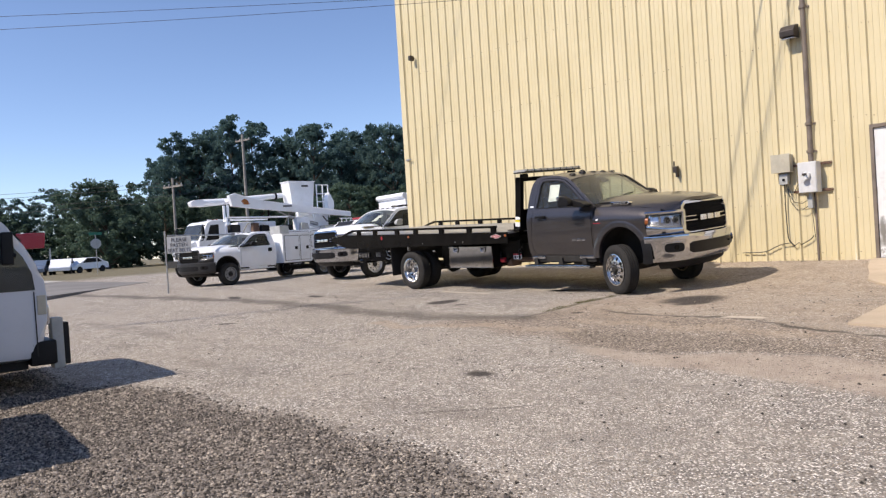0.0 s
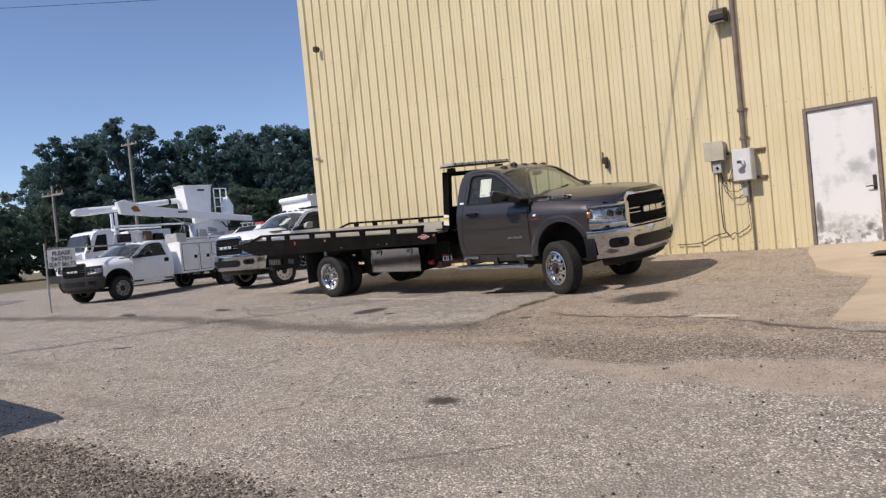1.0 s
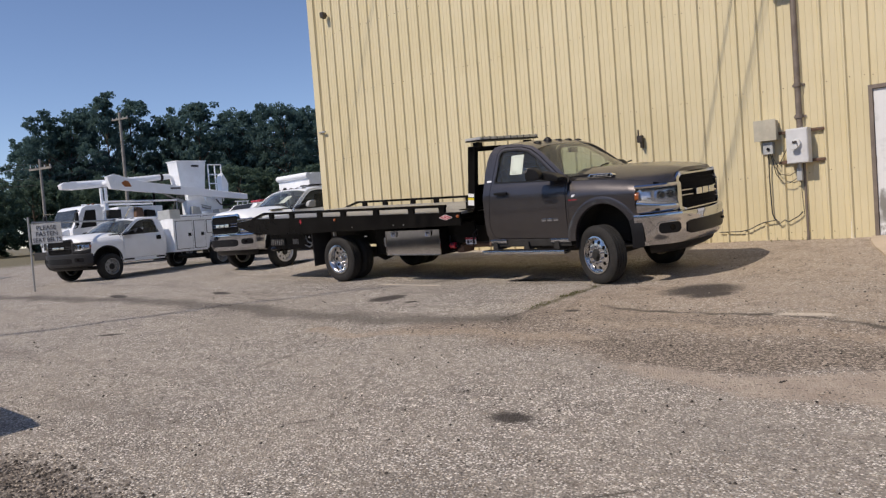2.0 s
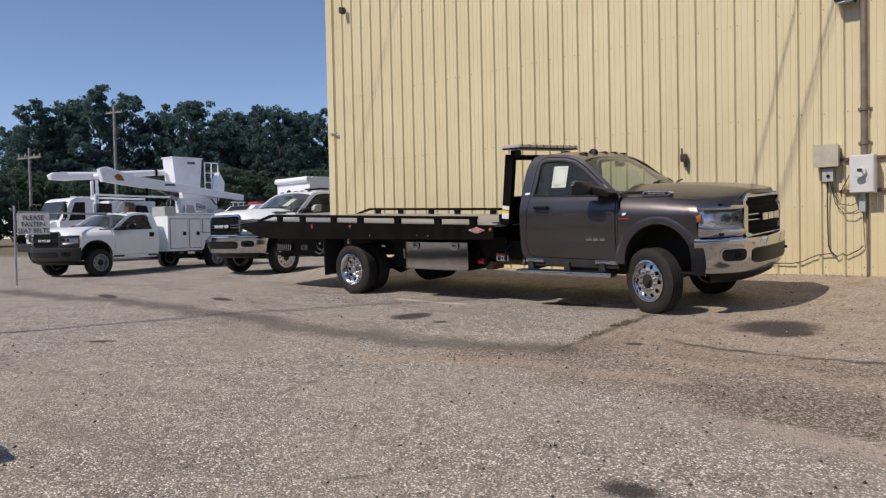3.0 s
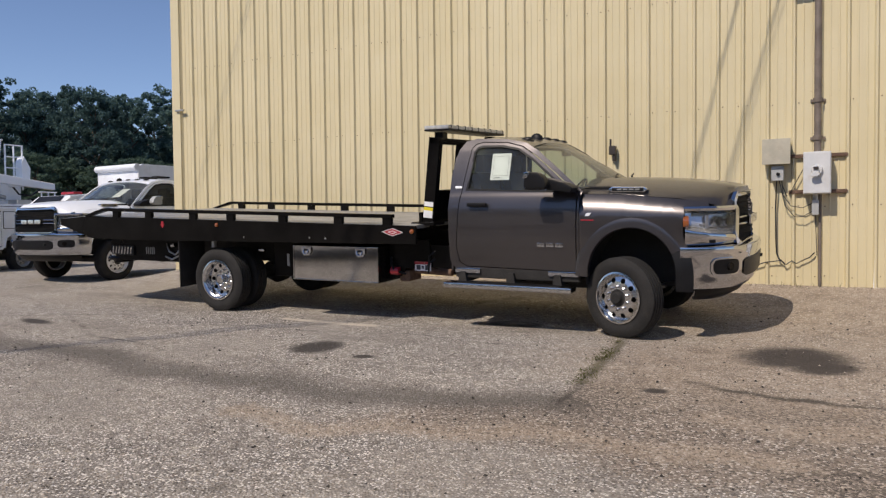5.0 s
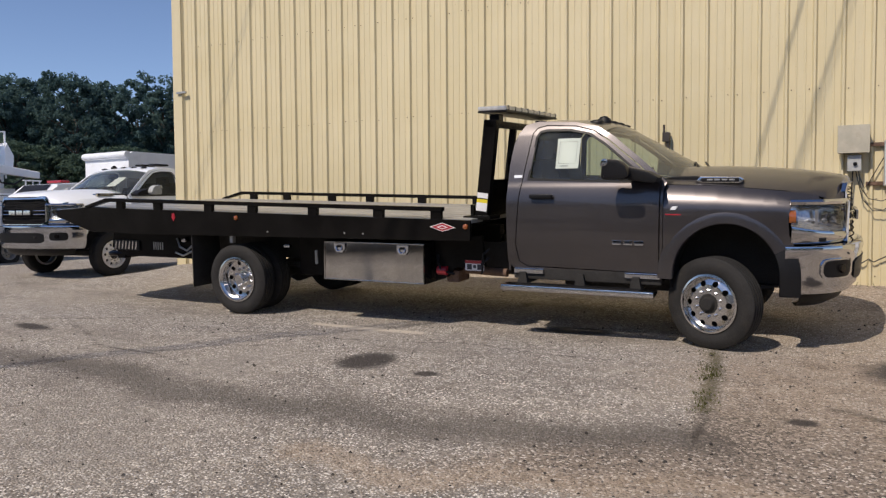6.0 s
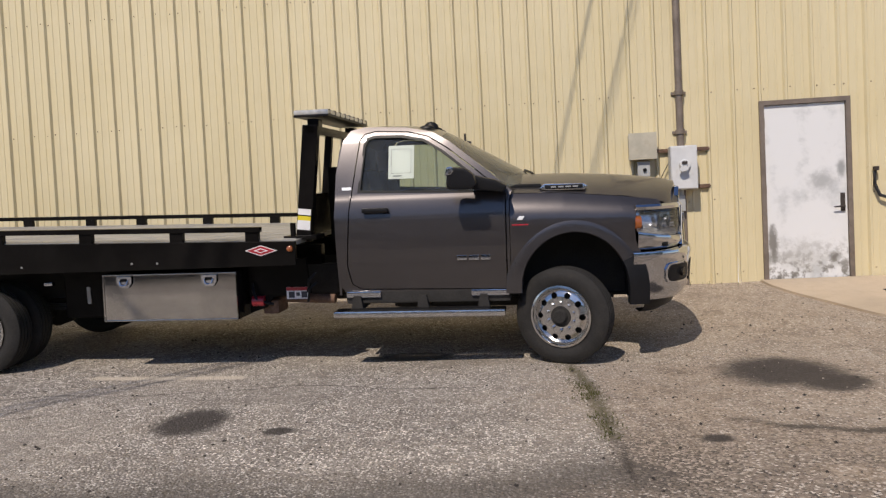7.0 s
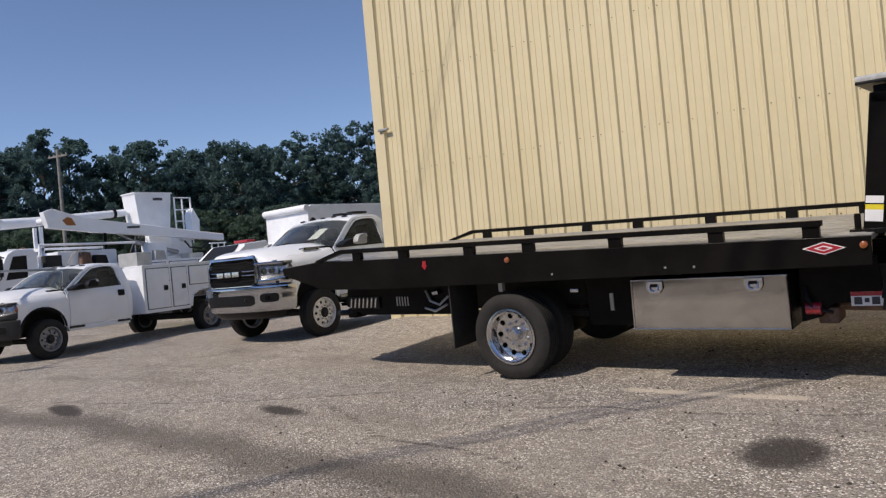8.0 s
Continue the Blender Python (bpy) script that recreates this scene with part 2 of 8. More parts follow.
def ground_material():
    """Worn chip-seal: pale stones in grey binder, with sand, seams, oil and coarse dark gravel laid over by mesh attributes."""
    m, n, l, p = nodes_of("worn_chip_seal")
    c = coords(n)

    def attr(name):
        a = n.new("ShaderNodeAttribute")
        a.attribute_name = name
        return a.outputs["Fac"]

    vor = n.new("ShaderNodeTexVoronoi")
    vor.inputs["Scale"].default_value = 74.0
    vor.inputs["Randomness"].default_value = 1.0
    l.new(c, vor.inputs["Vector"])
    cell = n.new("ShaderNodeSeparateColor")
    l.new(vor.outputs["Color"], cell.inputs[0])
    big = noise_of(n, l, c, 0.45, 6.0, 0.62)
    mid = noise_of(n, l, c, 3.0, 6.0, 0.65)
    fine = noise_of(n, l, c, 26.0, 4.0, 0.7)
    # crushed stone: most chips dull grey-brown, one in four pale, one in six dark
    stone = mixc(n, l, cell.outputs[1], (0.220, 0.195, 0.169), (0.415, 0.372, 0.319))
    stone = mixc(n, l, ramp(n, l, cell.outputs[0], 0.60, 0.82), stone, (0.90, 0.845, 0.765))
    stone = mixc(n, l, ramp(n, l, cell.outputs[0], 0.22, 0.08), stone, (0.12, 0.102, 0.084))
    stone = mixc(n, l, ramp(n, l, cell.outputs[2], 0.82, 1.0, 0, 0.6), stone, (0.40, 0.30, 0.20))
    binder = mixc(n, l, ramp(n, l, mid, 0.3, 0.7), (0.155, 0.138, 0.120), (0.330, 0.297, 0.256))
    col = mixc(n, l, ramp(n, l, vor.outputs["Distance"], 0.36, 0.62), stone, binder)
    big_vor = n.new("ShaderNodeTexVoronoi")
    big_vor.inputs["Scale"].default_value = 42.0
    l.new(c, big_vor.inputs["Vector"])
    big_cell = n.new("ShaderNodeSeparateColor")
    l.new(big_vor.outputs["Color"], big_cell.inputs[0])
    chip = math_of(n, l, "MULTIPLY", ramp(n, l, big_cell.outputs[0], 0.66, 0.70), ramp(n, l, big_vor.outputs["Distance"], 0.44, 0.34))
    col = mixc(n, l, chip, col, mixc(n, l, big_cell.outputs[1], (0.30, 0.26, 0.22), (0.94, 0.87, 0.77)))
    pit = math_of(n, l, "MULTIPLY", ramp(n, l, big_cell.outputs[2], 0.80, 0.84), ramp(n, l, big_vor.outputs["Distance"], 0.40, 0.25))
    col = mixc(n, l, pit, col, (0.07, 0.06, 0.05))
    col = mixc(n, l, ramp(n, l, big, 0.42, 0.68, 0, 0.42), col, (0.46, 0.402, 0.328))
    clump = noise_of(n, l, c, 11.0, 8.0, 0.78)
    col = mixc(n, l, ramp(n, l, clump, 0.49, 0.36, 0, 0.55), col, (0.17, 0.142, 0.115))
    col = mixc(n, l, ramp(n, l, clump, 0.54, 0.68, 0, 0.55), col, (0.66, 0.59, 0.49))
    # worn-off wheel paths and damp-dark patches a metre or two long, drawn out along the lot
    track = noise_of(n, l, c, 0.8, 5.0, 0.6, (0.45, 1.6, 1.0))
    col = mixc(n, l, ramp(n, l, track, 0.47, 0.33, 0, 0.42), col, (0.19, 0.165, 0.138))
    worn = ramp(n, l, math_of(n, l, "ADD", big, math_of(n, l, "MULTIPLY", fine, 0.5)), 0.78, 0.95, 0, 0.35)
    col = mixc(n, l, worn, col, (0.16, 0.15, 0.14))
    # hairline cracks
    hair = n.new("ShaderNodeTexVoronoi")
    hair.feature = "DISTANCE_TO_EDGE"
    hair.inputs["Scale"].default_value = 0.55
    warp = n.new("ShaderNodeVectorMath")
    warp.operation = "MULTIPLY_ADD"
    nv = n.new("ShaderNodeTexNoise")
    nv.inputs["Scale"].default_value, nv.inputs["Detail"].default_value = 1.6, 6.0
    l.new(c, nv.inputs["Vector"])
    l.new(nv.outputs["Color"], warp.inputs[0])
    warp.inputs[1].default_value = (0.9, 0.9, 0.0)
    l.new(c, warp.inputs[2])
    l.new(warp.outputs[0], hair.inputs["Vector"])
    crackle = math_of(n, l, "MULTIPLY", ramp(n, l, hair.outputs["Distance"], 0.008, 0.002), ramp(n, l, mid, 0.46, 0.60, 0, 0.5))
    col = mixc(n, l, crackle, col, (0.09, 0.078, 0.064))

    def layer(col, name, colour, reach, amount, uneven):
        edge = math_of(n, l, "ADD", attr(name), math_of(n, l, "MULTIPLY", math_of(n, l, "SUBTRACT", uneven, 0.5), 1.1))
        return mixc(n, l, ramp(n, l, edge, 0.5 - reach, 0.5 + reach, 0, amount), col, colour)

    sand = mixc(n, l, ramp(n, l, fine, 0.3, 0.7), (0.315, 0.248, 0.182), (0.495, 0.402, 0.306))
    sand = mixc(n, l, ramp(n, l, mid, 0.52, 0.34, 0, 0.65), sand, (0.22, 0.168, 0.120))
    sand = mixc(n, l, ramp(n, l, noise_of(n, l, c, 1.7, 7.0, 0.7), 0.54, 0.66, 0, 0.5), sand, (0.46, 0.40, 0.33))
    sand = mixc(n, l, ramp(n, l, cell.outputs[1], 0.86, 0.90), sand, (0.12, 0.09, 0.065))
    sand = mixc(n, l, ramp(n, l, clump, 0.52, 0.36, 0, 0.6), sand, (0.27, 0.20, 0.13))
    sand = mixc(n, l, math_of(n, l, "MULTIPLY", chip, 0.7), sand, (0.70, 0.62, 0.52))
    broken = math_of(n, l, "ADD", math_of(n, l, "MULTIPLY", mid, 0.7), math_of(n, l, "MULTIPLY", fine, 0.5))
    gritty = math_of(n, l, "ADD", math_of(n, l, "MULTIPLY", broken, 0.75), math_of(n, l, "MULTIPLY", cell.outputs[2], 0.28))
    old = mixc(n, l, ramp(n, l, cell.outputs[0], 0.3, 1.0), (0.095, 0.078, 0.062), (0.46, 0.38, 0.30))
    # trodden brown dirt with grit in it, and fine washed sand
    dirt = mixc(n, l, ramp(n, l, fine, 0.3, 0.7), (0.155, 0.120, 0.089), (0.33, 0.262, 0.198))
    dirt = mixc(n, l, ramp(n, l, cell.outputs[0], 0.84, 0.88), dirt, (0.60, 0.53, 0.45))
    dirt = mixc(n, l, ramp(n, l, cell.outputs[0], 0.20, 0.15), dirt, (0.075, 0.060, 0.048))
    dirt = mixc(n, l, ramp(n, l, clump, 0.54, 0.66, 0, 0.5), dirt, (0.46, 0.37, 0.28))
    wash = mixc(n, l, ramp(n, l, mid, 0.35, 0.7), (0.36, 0.292, 0.230), (0.475, 0.396, 0.318))
    wash = mixc(n, l, ramp(n, l, cell.outputs[1], 0.93, 0.96), wash, (0.13, 0.105, 0.085))
    col = layer(col, "dirt", dirt, 0.34, 0.80, gritty)
    col = layer(col, "patch", old, 0.30, 0.74, gritty)
    col = layer(col, "sand", sand, 0.30, 0.74, gritty)
    col = layer(col, "wash", wash, 0.28, 0.86, gritty)
    gravel = mixc(n, l, cell.outputs[0], (0.060, 0.051, 0.043), (0.34, 0.295, 0.250))
    col = layer(col, "gravel", gravel, 0.22, 0.90, gritty)
    col = layer(col, "seam", (0.088, 0.076, 0.064), 0.34, 0.70, gritty)
    col = layer(col, "crack", (0.060, 0.049, 0.038), 0.30, 0.86, gritty)
    col = layer(col, "stain", (0.036, 0.029, 0.025), 0.30, 0.92, broken)
    col = layer(col, "pale", (0.62, 0.545, 0.44), 0.25, 0.85, fine)
    col = layer(col, "verge", (0.15, 0.13, 0.07), 0.3, 0.9, gritty)
    l.new(col, p.inputs["Base Color"])
    p.inputs["Roughness"].default_value = 0.93
    h = math_of(n, l, "ADD", math_of(n, l, "MULTIPLY", vor.outputs["Distance"], -0.7), math_of(n, l, "MULTIPLY", fine, 0.8))
    bump(n, l, p, h, 0.85, 0.016)
    return m


GROUND = ground_material()


def leaf_material(name, a, b):
    m, n, l, p = nodes_of(name)
    g = n.new("ShaderNodeNewGeometry")
    o = n.new("ShaderNodeObjectInfo")
    col = mixc(n, l, g.outputs["Random Per Island"], a, b)
    col = mixc(n, l, ramp(n, l, o.outputs["Random"], 0, 1, 0, 0.35), col, tuple(v * 0.6 for v in a))
    l.new(col, p.inputs["Base Color"])
    p.inputs["Roughness"].default_value = 0.9
    p.inputs["Specular IOR Level"].default_value = 0.15
    tl = n.new("ShaderNodeBsdfTranslucent")
    l.new(col, tl.inputs["Color"])
    mx = n.new("ShaderNodeMixShader")
    mx.inputs[0].default_value = 0.5
    l.new(p.outputs[0], mx.inputs[1])
    l.new(tl.outputs[0], mx.inputs[2])
    l.new(mx.outputs[0], n["Material Output"].inputs["Surface"])
    return m


# far leaves paler and bluer than their own green, to stand for haze
LEAF = leaf_material("haze_tinted_broadleaf", (0.084, 0.146, 0.142), (0.150, 0.232, 0.208))
LEAF_PALE = leaf_material("pale_foliage", (0.084, 0.136, 0.106), (0.150, 0.212, 0.150))


# ---- mesh tools ----
def part(name, bm, material, parent=None, label="", smooth=True):
    me = bpy.data.meshes.new(name)
    bmesh.ops.recalc_face_normals(bm, faces=bm.faces)
    bm.to_mesh(me)
    bm.free()
    me.materials.append(material)
    if smooth:
        for f in me.polygons:
            f.use_smooth = True
        me.set_sharp_from_angle(angle=radians(35))
    ob = new(name, me)
    ob.parent = parent
    if smooth:
        wn_ = ob.modifiers.new("weighted_normal", "WEIGHTED_NORMAL")
        wn_.keep_sharp = True
    if label:
        tagged(ob, label)
    return ob


def root(name, m, label, category, group="", kind=""):
    ob = new(name)
    ob.empty_display_size = 0.2
    ob.matrix_basis = m
    return tagged(ob, label, category, group, kind)


def box(bm, x0, x1, y0, y1, z0, z1, bev=0.0):
    r = bmesh.ops.create_cube(bm, size=1.0, matrix=Matrix.Translation(((x0 + x1) / 2, (y0 + y1) / 2, (z0 + z1) / 2)) @ Matrix.Diagonal((x1 - x0, y1 - y0, z1 - z0, 1)))
    if bev:
        edges = list({e for v in r["verts"] for e in v.link_edges})
        bmesh.ops.bevel(bm, geom=edges, offset=bev, segments=2, profile=0.6, affect="EDGES")
    return bm


def prism(bm, pts, y0, y1, bev=0.0, axis="y"):
    """Extrudes a polygon of (x, z) along y, or of (x, y) along z, or of (y, z) along x."""
    def at(a, b, d):
        return {"y": (a, d, b), "z": (a, b, d), "x": (d, a, b)}[axis]
    lo = [bm.verts.new(at(a, b, y0)) for a, b in pts]
    hi = [bm.verts.new(at(a, b, y1)) for a, b in pts]
    k = len(pts)
    fs = [bm.faces.new(lo), bm.faces.new(hi[::-1])]
    for i in range(k):
        fs.append(bm.faces.new((lo[i], hi[i], hi[(i + 1) % k], lo[(i + 1) % k])))
    if bev:
        edges = list({e for f in fs for e in f.edges})
        bmesh.ops.bevel(bm, geom=edges, offset=bev, segments=2, profile=0.6, affect="EDGES")
    return bm


def rod(bm, p, q, r, seg=12, r2=None):
    p, q = Vector(p), Vector(q)
    d = q - p
    m = Matrix.Translation((p + q) / 2) @ d.to_track_quat("Z", "Y").to_matrix().to_4x4()
    bmesh.ops.create_cone(bm, cap_ends=True, segments=seg, radius1=r, radius2=r if r2 is None else r2, depth=d.length, matrix=m)
    return bm


def tube(bm, pts, r, seg=8):
    pts = [Vector(p) for p in pts]
    rings = []
    for i, p in enumerate(pts):
        d = (pts[min(i + 1, len(pts) - 1)] - pts[max(i - 1, 0)]).normalized()
        side = d.cross(Vector((0, 0, 1)))
        side = side.normalized() if side.length > 1e-3 else d.cross(Vector((1, 0, 0))).normalized()
        up = side.cross(d)
        rings.append([bm.verts.new(p + r * (math.cos(a) * side + math.sin(a) * up)) for a in (2 * math.pi * k / seg for k in range(seg))])
    for a, b in zip(rings, rings[1:]):
        for k in range(seg):
            bm.faces.new((a[k], a[(k + 1) % seg], b[(k + 1) % seg], b[k]))
    bm.faces.new(rings[0][::-1])
    bm.faces.new(rings[-1])
    return bm


def lathe(bm, prof, centre=(0, 0, 0), seg=40, axis="y"):
    """Turns a profile of (radius, height) round an axis through centre."""
    c = Vector(centre)
    rings = []
    for r, h in prof:
        ring = []
        for k in range(seg):
            a = 2 * math.pi * k / seg
            u, v = r * math.cos(a), r * math.sin(a)
            ring.append(bm.verts.new(c + Vector({"y": (u, h, v), "z": (u, v, h), "x": (h, u, v)}[axis])))
        rings.append(ring)
    for a, b in zip(rings, rings[1:]):
        for k in range(seg):
            bm.faces.new((a[k], a[(k + 1) % seg], b[(k + 1) % seg], b[k]))
    return bm


def grid(bm, rows, close=False):
    """A surface through rows of points."""
    vs = [[bm.verts.new(p) for p in row] for row in rows]
    for a, b in zip(vs, vs[1:]):
        k = len(a)
        for i in range(k if close else k - 1):
            bm.faces.new((a[i], a[(i + 1) % k], b[(i + 1) % k], b[i]))
    return vs


def thicken(bm, t):
    bmesh.ops.recalc_face_normals(bm, faces=bm.faces)
    bmesh.ops.solidify(bm, geom=list(bm.faces), thickness=t)
    return bm


def sheet(bm, outline, holes=(), cuts=(), lift=None, across=()):
    """A flat polygon of (x, z) with holes, cut into strips at the heights in cuts and the places in across, then bent by lift(x, z) -> y."""
    edges = []
    for loop in (outline, *holes):
        vs = [bm.verts.new((a, 0, b)) for a, b in loop]
        edges += [bm.edges.new((vs[i], vs[(i + 1) % len(vs)])) for i in range(len(vs))]
    bmesh.ops.triangle_fill(bm, use_beauty=True, use_dissolve=False, edges=edges, normal=(0, -1, 0))
    for zc in cuts:
        bmesh.ops.bisect_plane(bm, geom=list(bm.verts) + list(bm.edges) + list(bm.faces), plane_co=(0, 0, zc), plane_no=(0, 0, 1))
    for xc in across:
        bmesh.ops.bisect_plane(bm, geom=list(bm.verts) + list(bm.edges) + list(bm.faces), plane_co=(xc, 0, 0), plane_no=(1, 0, 0))
    if lift:
        for v in bm.verts:
            v.co.y = lift(v.co.x, v.co.z)
    return bm


def arc(cx, cz, r, a0, a1, k, rz=None):
    return [(cx + r * math.cos(radians(a0 + (a1 - a0) * i / k)), cz + (rz or r) * math.sin(radians(a0 + (a1 - a0) * i / k))) for i in range(k + 1)]


def moved(bm, m):
    bmesh.ops.transform(bm, matrix=m, verts=bm.verts)
    return bm


# ---- ground ----
def smooth(a, b, v):
    t = np.clip((np.asarray(v, float) - a) / (b - a), 0, 1)
    return t * t * (3 - 2 * t)


def ground_z(x, y):
    """The lot: it falls away from the building and rises to its foot near the door."""
    x, y = np.asarray(x, float), np.asarray(y, float)
    foot = 0.07 + 0.18 * smooth(-13.2, -11.8, x) + 0.05 * smooth(-7.6, -3.2, x)
    rise = foot * np.clip((y + 4.6) / 4.6, 0, 1) ** 2.2
    fall = -0.039 * np.clip(-4.5 - y, 0, 14)
    return rise + fall + 0.055 * smooth(-3.2, -7.6, x) + 0.0 * x


def near_line(x, y, pts):
    best = np.full(x.shape, 1e9)
    for (ax, ay), (bx, by) in zip(pts, pts[1:]):
        dx, dy = bx - ax, by - ay
        t = np.clip(((x - ax) * dx + (y - ay) * dy) / (dx * dx + dy * dy), 0, 1)
        best = np.minimum(best, np.hypot(x - ax - t * dx, y - ay - t * dy))
    return best


def blob(x, y, cx, cy, rx, ry, turn=0.0):
    c, s = math.cos(radians(turn)), math.sin(radians(turn))
    u, v = (x - cx) * c + (y - cy) * s, -(x - cx) * s + (y - cy) * c
    return np.clip(1.0 - 0.5 * np.hypot(u / rx, v / ry) ** 1.5, 0, 1)


SEAM_MAIN = ((-24, -6.2), (-18.0, -6.1), (-15.3, -6.02), (-12.85, -5.97), (-11.1, -5.86), (-9.3, -5.94), (-7.2, -6.10), (-5.8, -6.28), (-4.5, -6.26), (-3.5, -6.20), (-2.7, -6.12), (-2.34, -6.0))
JOINT = ((-2.34, -6.05), (-2.36, -5.3), (-2.44, -4.3), (-2.62, -3.1))
SEAM_EAST = ((-1.64, -5.02), (-1.45, -5.10), (-1.19, -5.19), (-0.85, -5.28), (-0.46, -5.32), (-0.06, -5.36), (0.29, -5.40), (0.77, -5.50), (1.10, -5.66), (1.40, -5.84), (2.4, -6.0), (5.0, -6.6))
DIRT = ((-2.33, -4.0), (-1.75, -4.3), (-1.5, -5.0), (-0.4, -5.32), (0.8, -5.5), (1.5, -5.85), (3.2, -6.3), (3.2, -7.1), (1.9, -6.95), (1.1, -7.05), (0.2, -7.4), (-0.9, -7.0), (-1.9, -6.9), (-3.4, -6.75), (-3.0, -6.25), (-2.4, -6.05), (-2.3, -5.5))
WASH = ((-0.1, -7.42), (0.6, -7.4), (1.2, -7.17), (2.0, -7.02), (4.2, -7.1), (5.6, -7.5), (6.4, -8.1), (5.2, -8.4), (3.6, -8.15), (2.1, -7.86), (1.4, -7.78), (0.7, -7.72), (0.2, -7.62))
PATCHES = (((-2.40, -5.30), (-1.95, -5.22), (-1.70, -5.50), (-1.85, -6.00), (-2.25, -6.15), (-2.42, -5.93)), ((-0.95, -6.70), (-0.45, -6.52), (0.25, -6.46), (0.85, -6.40), (2.0, -6.70), (1.9, -6.95), (1.1, -7.02), (0.75, -7.26), (0.33, -7.34), (-0.3, -7.2)),
           ((-1.60, -4.98), (-1.10, -5.20), (-0.5, -5.42), (0.5, -5.68), (0.2, -6.05), (-0.7, -6.05), (-1.35, -5.75)), ((-1.85, -3.55), (-1.30, -3.65), (-1.32, -4.45), (-1.75, -4.55)))
CRACKS = (((-9.4, -4.4), (-7.6, -5.4), (-6.2, -5.7)), ((-12.5, -5.3), (-10.2, -5.0), (-8.3, -4.3)), ((-6.9, -4.5), (-4.6, -4.1), (-3.2, -4.2)), ((-1.52, -9.36), (-1.38, -9.16), (-1.23, -8.96)), ((0.34, -9.93), (0.66, -9.60), (1.08, -9.26)))


def in_shape(x, y, pts):
    """Metres inside (+) or outside (-) a polygon."""
    inside = np.zeros(x.shape, bool)
    for (ax, ay), (bx, by) in zip(pts, pts[1:] + pts[:1]):
        if ay != by:
            inside ^= ((ay > y) != (by > y)) & (x < (bx - ax) * (y - ay) / (by - ay) + ax)
    d = near_line(x, y, pts + pts[:1])
    return np.where(inside, d, -d)


def build_ground():
    def lines(lo, hi, step, far):
        dense = np.arange(lo, hi + step / 2, step)
        out = np.geomspace(step * 2, far, 22)
        return np.concatenate((lo - out[::-1], dense, hi + out))
    xs, ys = lines(-16.0, 6.0, 0.045, 2500.0), lines(-14.0, 0.6, 0.045, 2500.0)
    gx, gy = np.meshgrid(xs, ys)
    gz = ground_z(gx, gy)
    inside = (gx > -26) & (gx < 8) & (gy > -16) & (gy < 2)
    ripple = 0.012 * np.sin(gx * 1.3 + 0.7 * np.sin(gy * 0.9)) * np.sin(gy * 1.1 + 0.5) + 0.006 * np.sin(gx * 3.1 + gy * 2.3)
    gz = gz + np.where(inside, ripple, 0)
    nx, ny = len(xs), len(ys)
    verts = np.stack((gx, gy, gz), -1).reshape(-1, 3)
    i = np.arange(nx * ny).reshape(ny, nx)
    faces = np.stack((i[:-1, :-1], i[:-1, 1:], i[1:, 1:], i[1:, :-1]), -1).reshape(-1, 4)
    me = bpy.data.meshes.new("ground")
    me.from_pydata(verts.tolist(), [], faces.tolist())
    x, y = gx.ravel(), gy.ravel()
    wob = 0.10 * np.sin(x * 2.3 + 1.0) * np.sin(x * 0.7) + 0.05 * np.sin(x * 6.1 + y * 3.0)
    seam = 0.86 - near_line(x, y + wob * 0.8, SEAM_MAIN) / 0.50
    seam = np.maximum(seam, 0.66 - near_line(x + 0.4 * wob, y, JOINT) / 0.13)
    crack = 0.84 + 0.18 * np.sin(x * 9.0) * np.sin(x * 3.7 + 1.0) - near_line(x, y + wob * 0.35 + 0.02 * np.sin(x * 17.0), SEAM_EAST) / 0.085
    crack = np.maximum(crack, 0.70 - near_line(x + 0.3 * wob, y, JOINT) / 0.055)
    for c in CRACKS:
        crack = np.maximum(crack, 0.62 - near_line(x, y + wob * 0.5, c) / 0.06)
    patch = np.zeros(len(x))
    for c in PATCHES:
        patch = np.maximum(patch, 0.5 + in_shape(x + wob * 0.5, y + wob * 0.4, c) / 0.30)
    dirt = 0.5 + in_shape(x + wob * 0.8, y + wob * 0.8, DIRT) / 0.55
    wash = 0.5 + in_shape(x + wob * 0.6, y + wob * 0.5, WASH) / 0.30
    stain = np.zeros(len(x))
    for b in ((-1.0, -3.86, 0.36, 0.38, 20), (-0.78, -4.2, 0.22, 0.24), (-4.98, -5.0, 0.20, 0.25), (-0.19, -8.7, 0.13, 0.09), (-9.0, -5.05, 0.30, 0.09, -10), (-3.86, -3.03, 0.34, 0.14), (-4.33, -5.21, 0.09, 0.06), 
              (-11.76, -5.55, 0.45, 0.11, -14), (-1.80, -5.38, 0.07, 0.06), (-6.9, -8.0, 0.16, 0.05, 30)):
        stain = np.maximum(stain, blob(x, y, *b))
    sand = np.zeros(len(x))
    for b in ((0.6, -1.6, 3.2, 2.2), (-0.9, -4.2, 1.6, 1.3), (-1.0, -0.3, 5.0, 0.9), (1.8, -4.6, 2.0, 1.0)):
        sand = np.maximum(sand, 0.92 * blob(x, y, *b))
    for line, w in ((((-4.2, -6.9), (-2.7, -6.85), (-1.5, -6.5), (-0.9, -6.55)), 0.13), (((-1.3, -5.85), (-0.4, -5.95), (0.6, -5.98), (1.5, -6.2)), 0.16)):
        sand = np.maximum(sand, 0.90 - 0.5 * near_line(x, y + 1.4 * wob, line) / w)
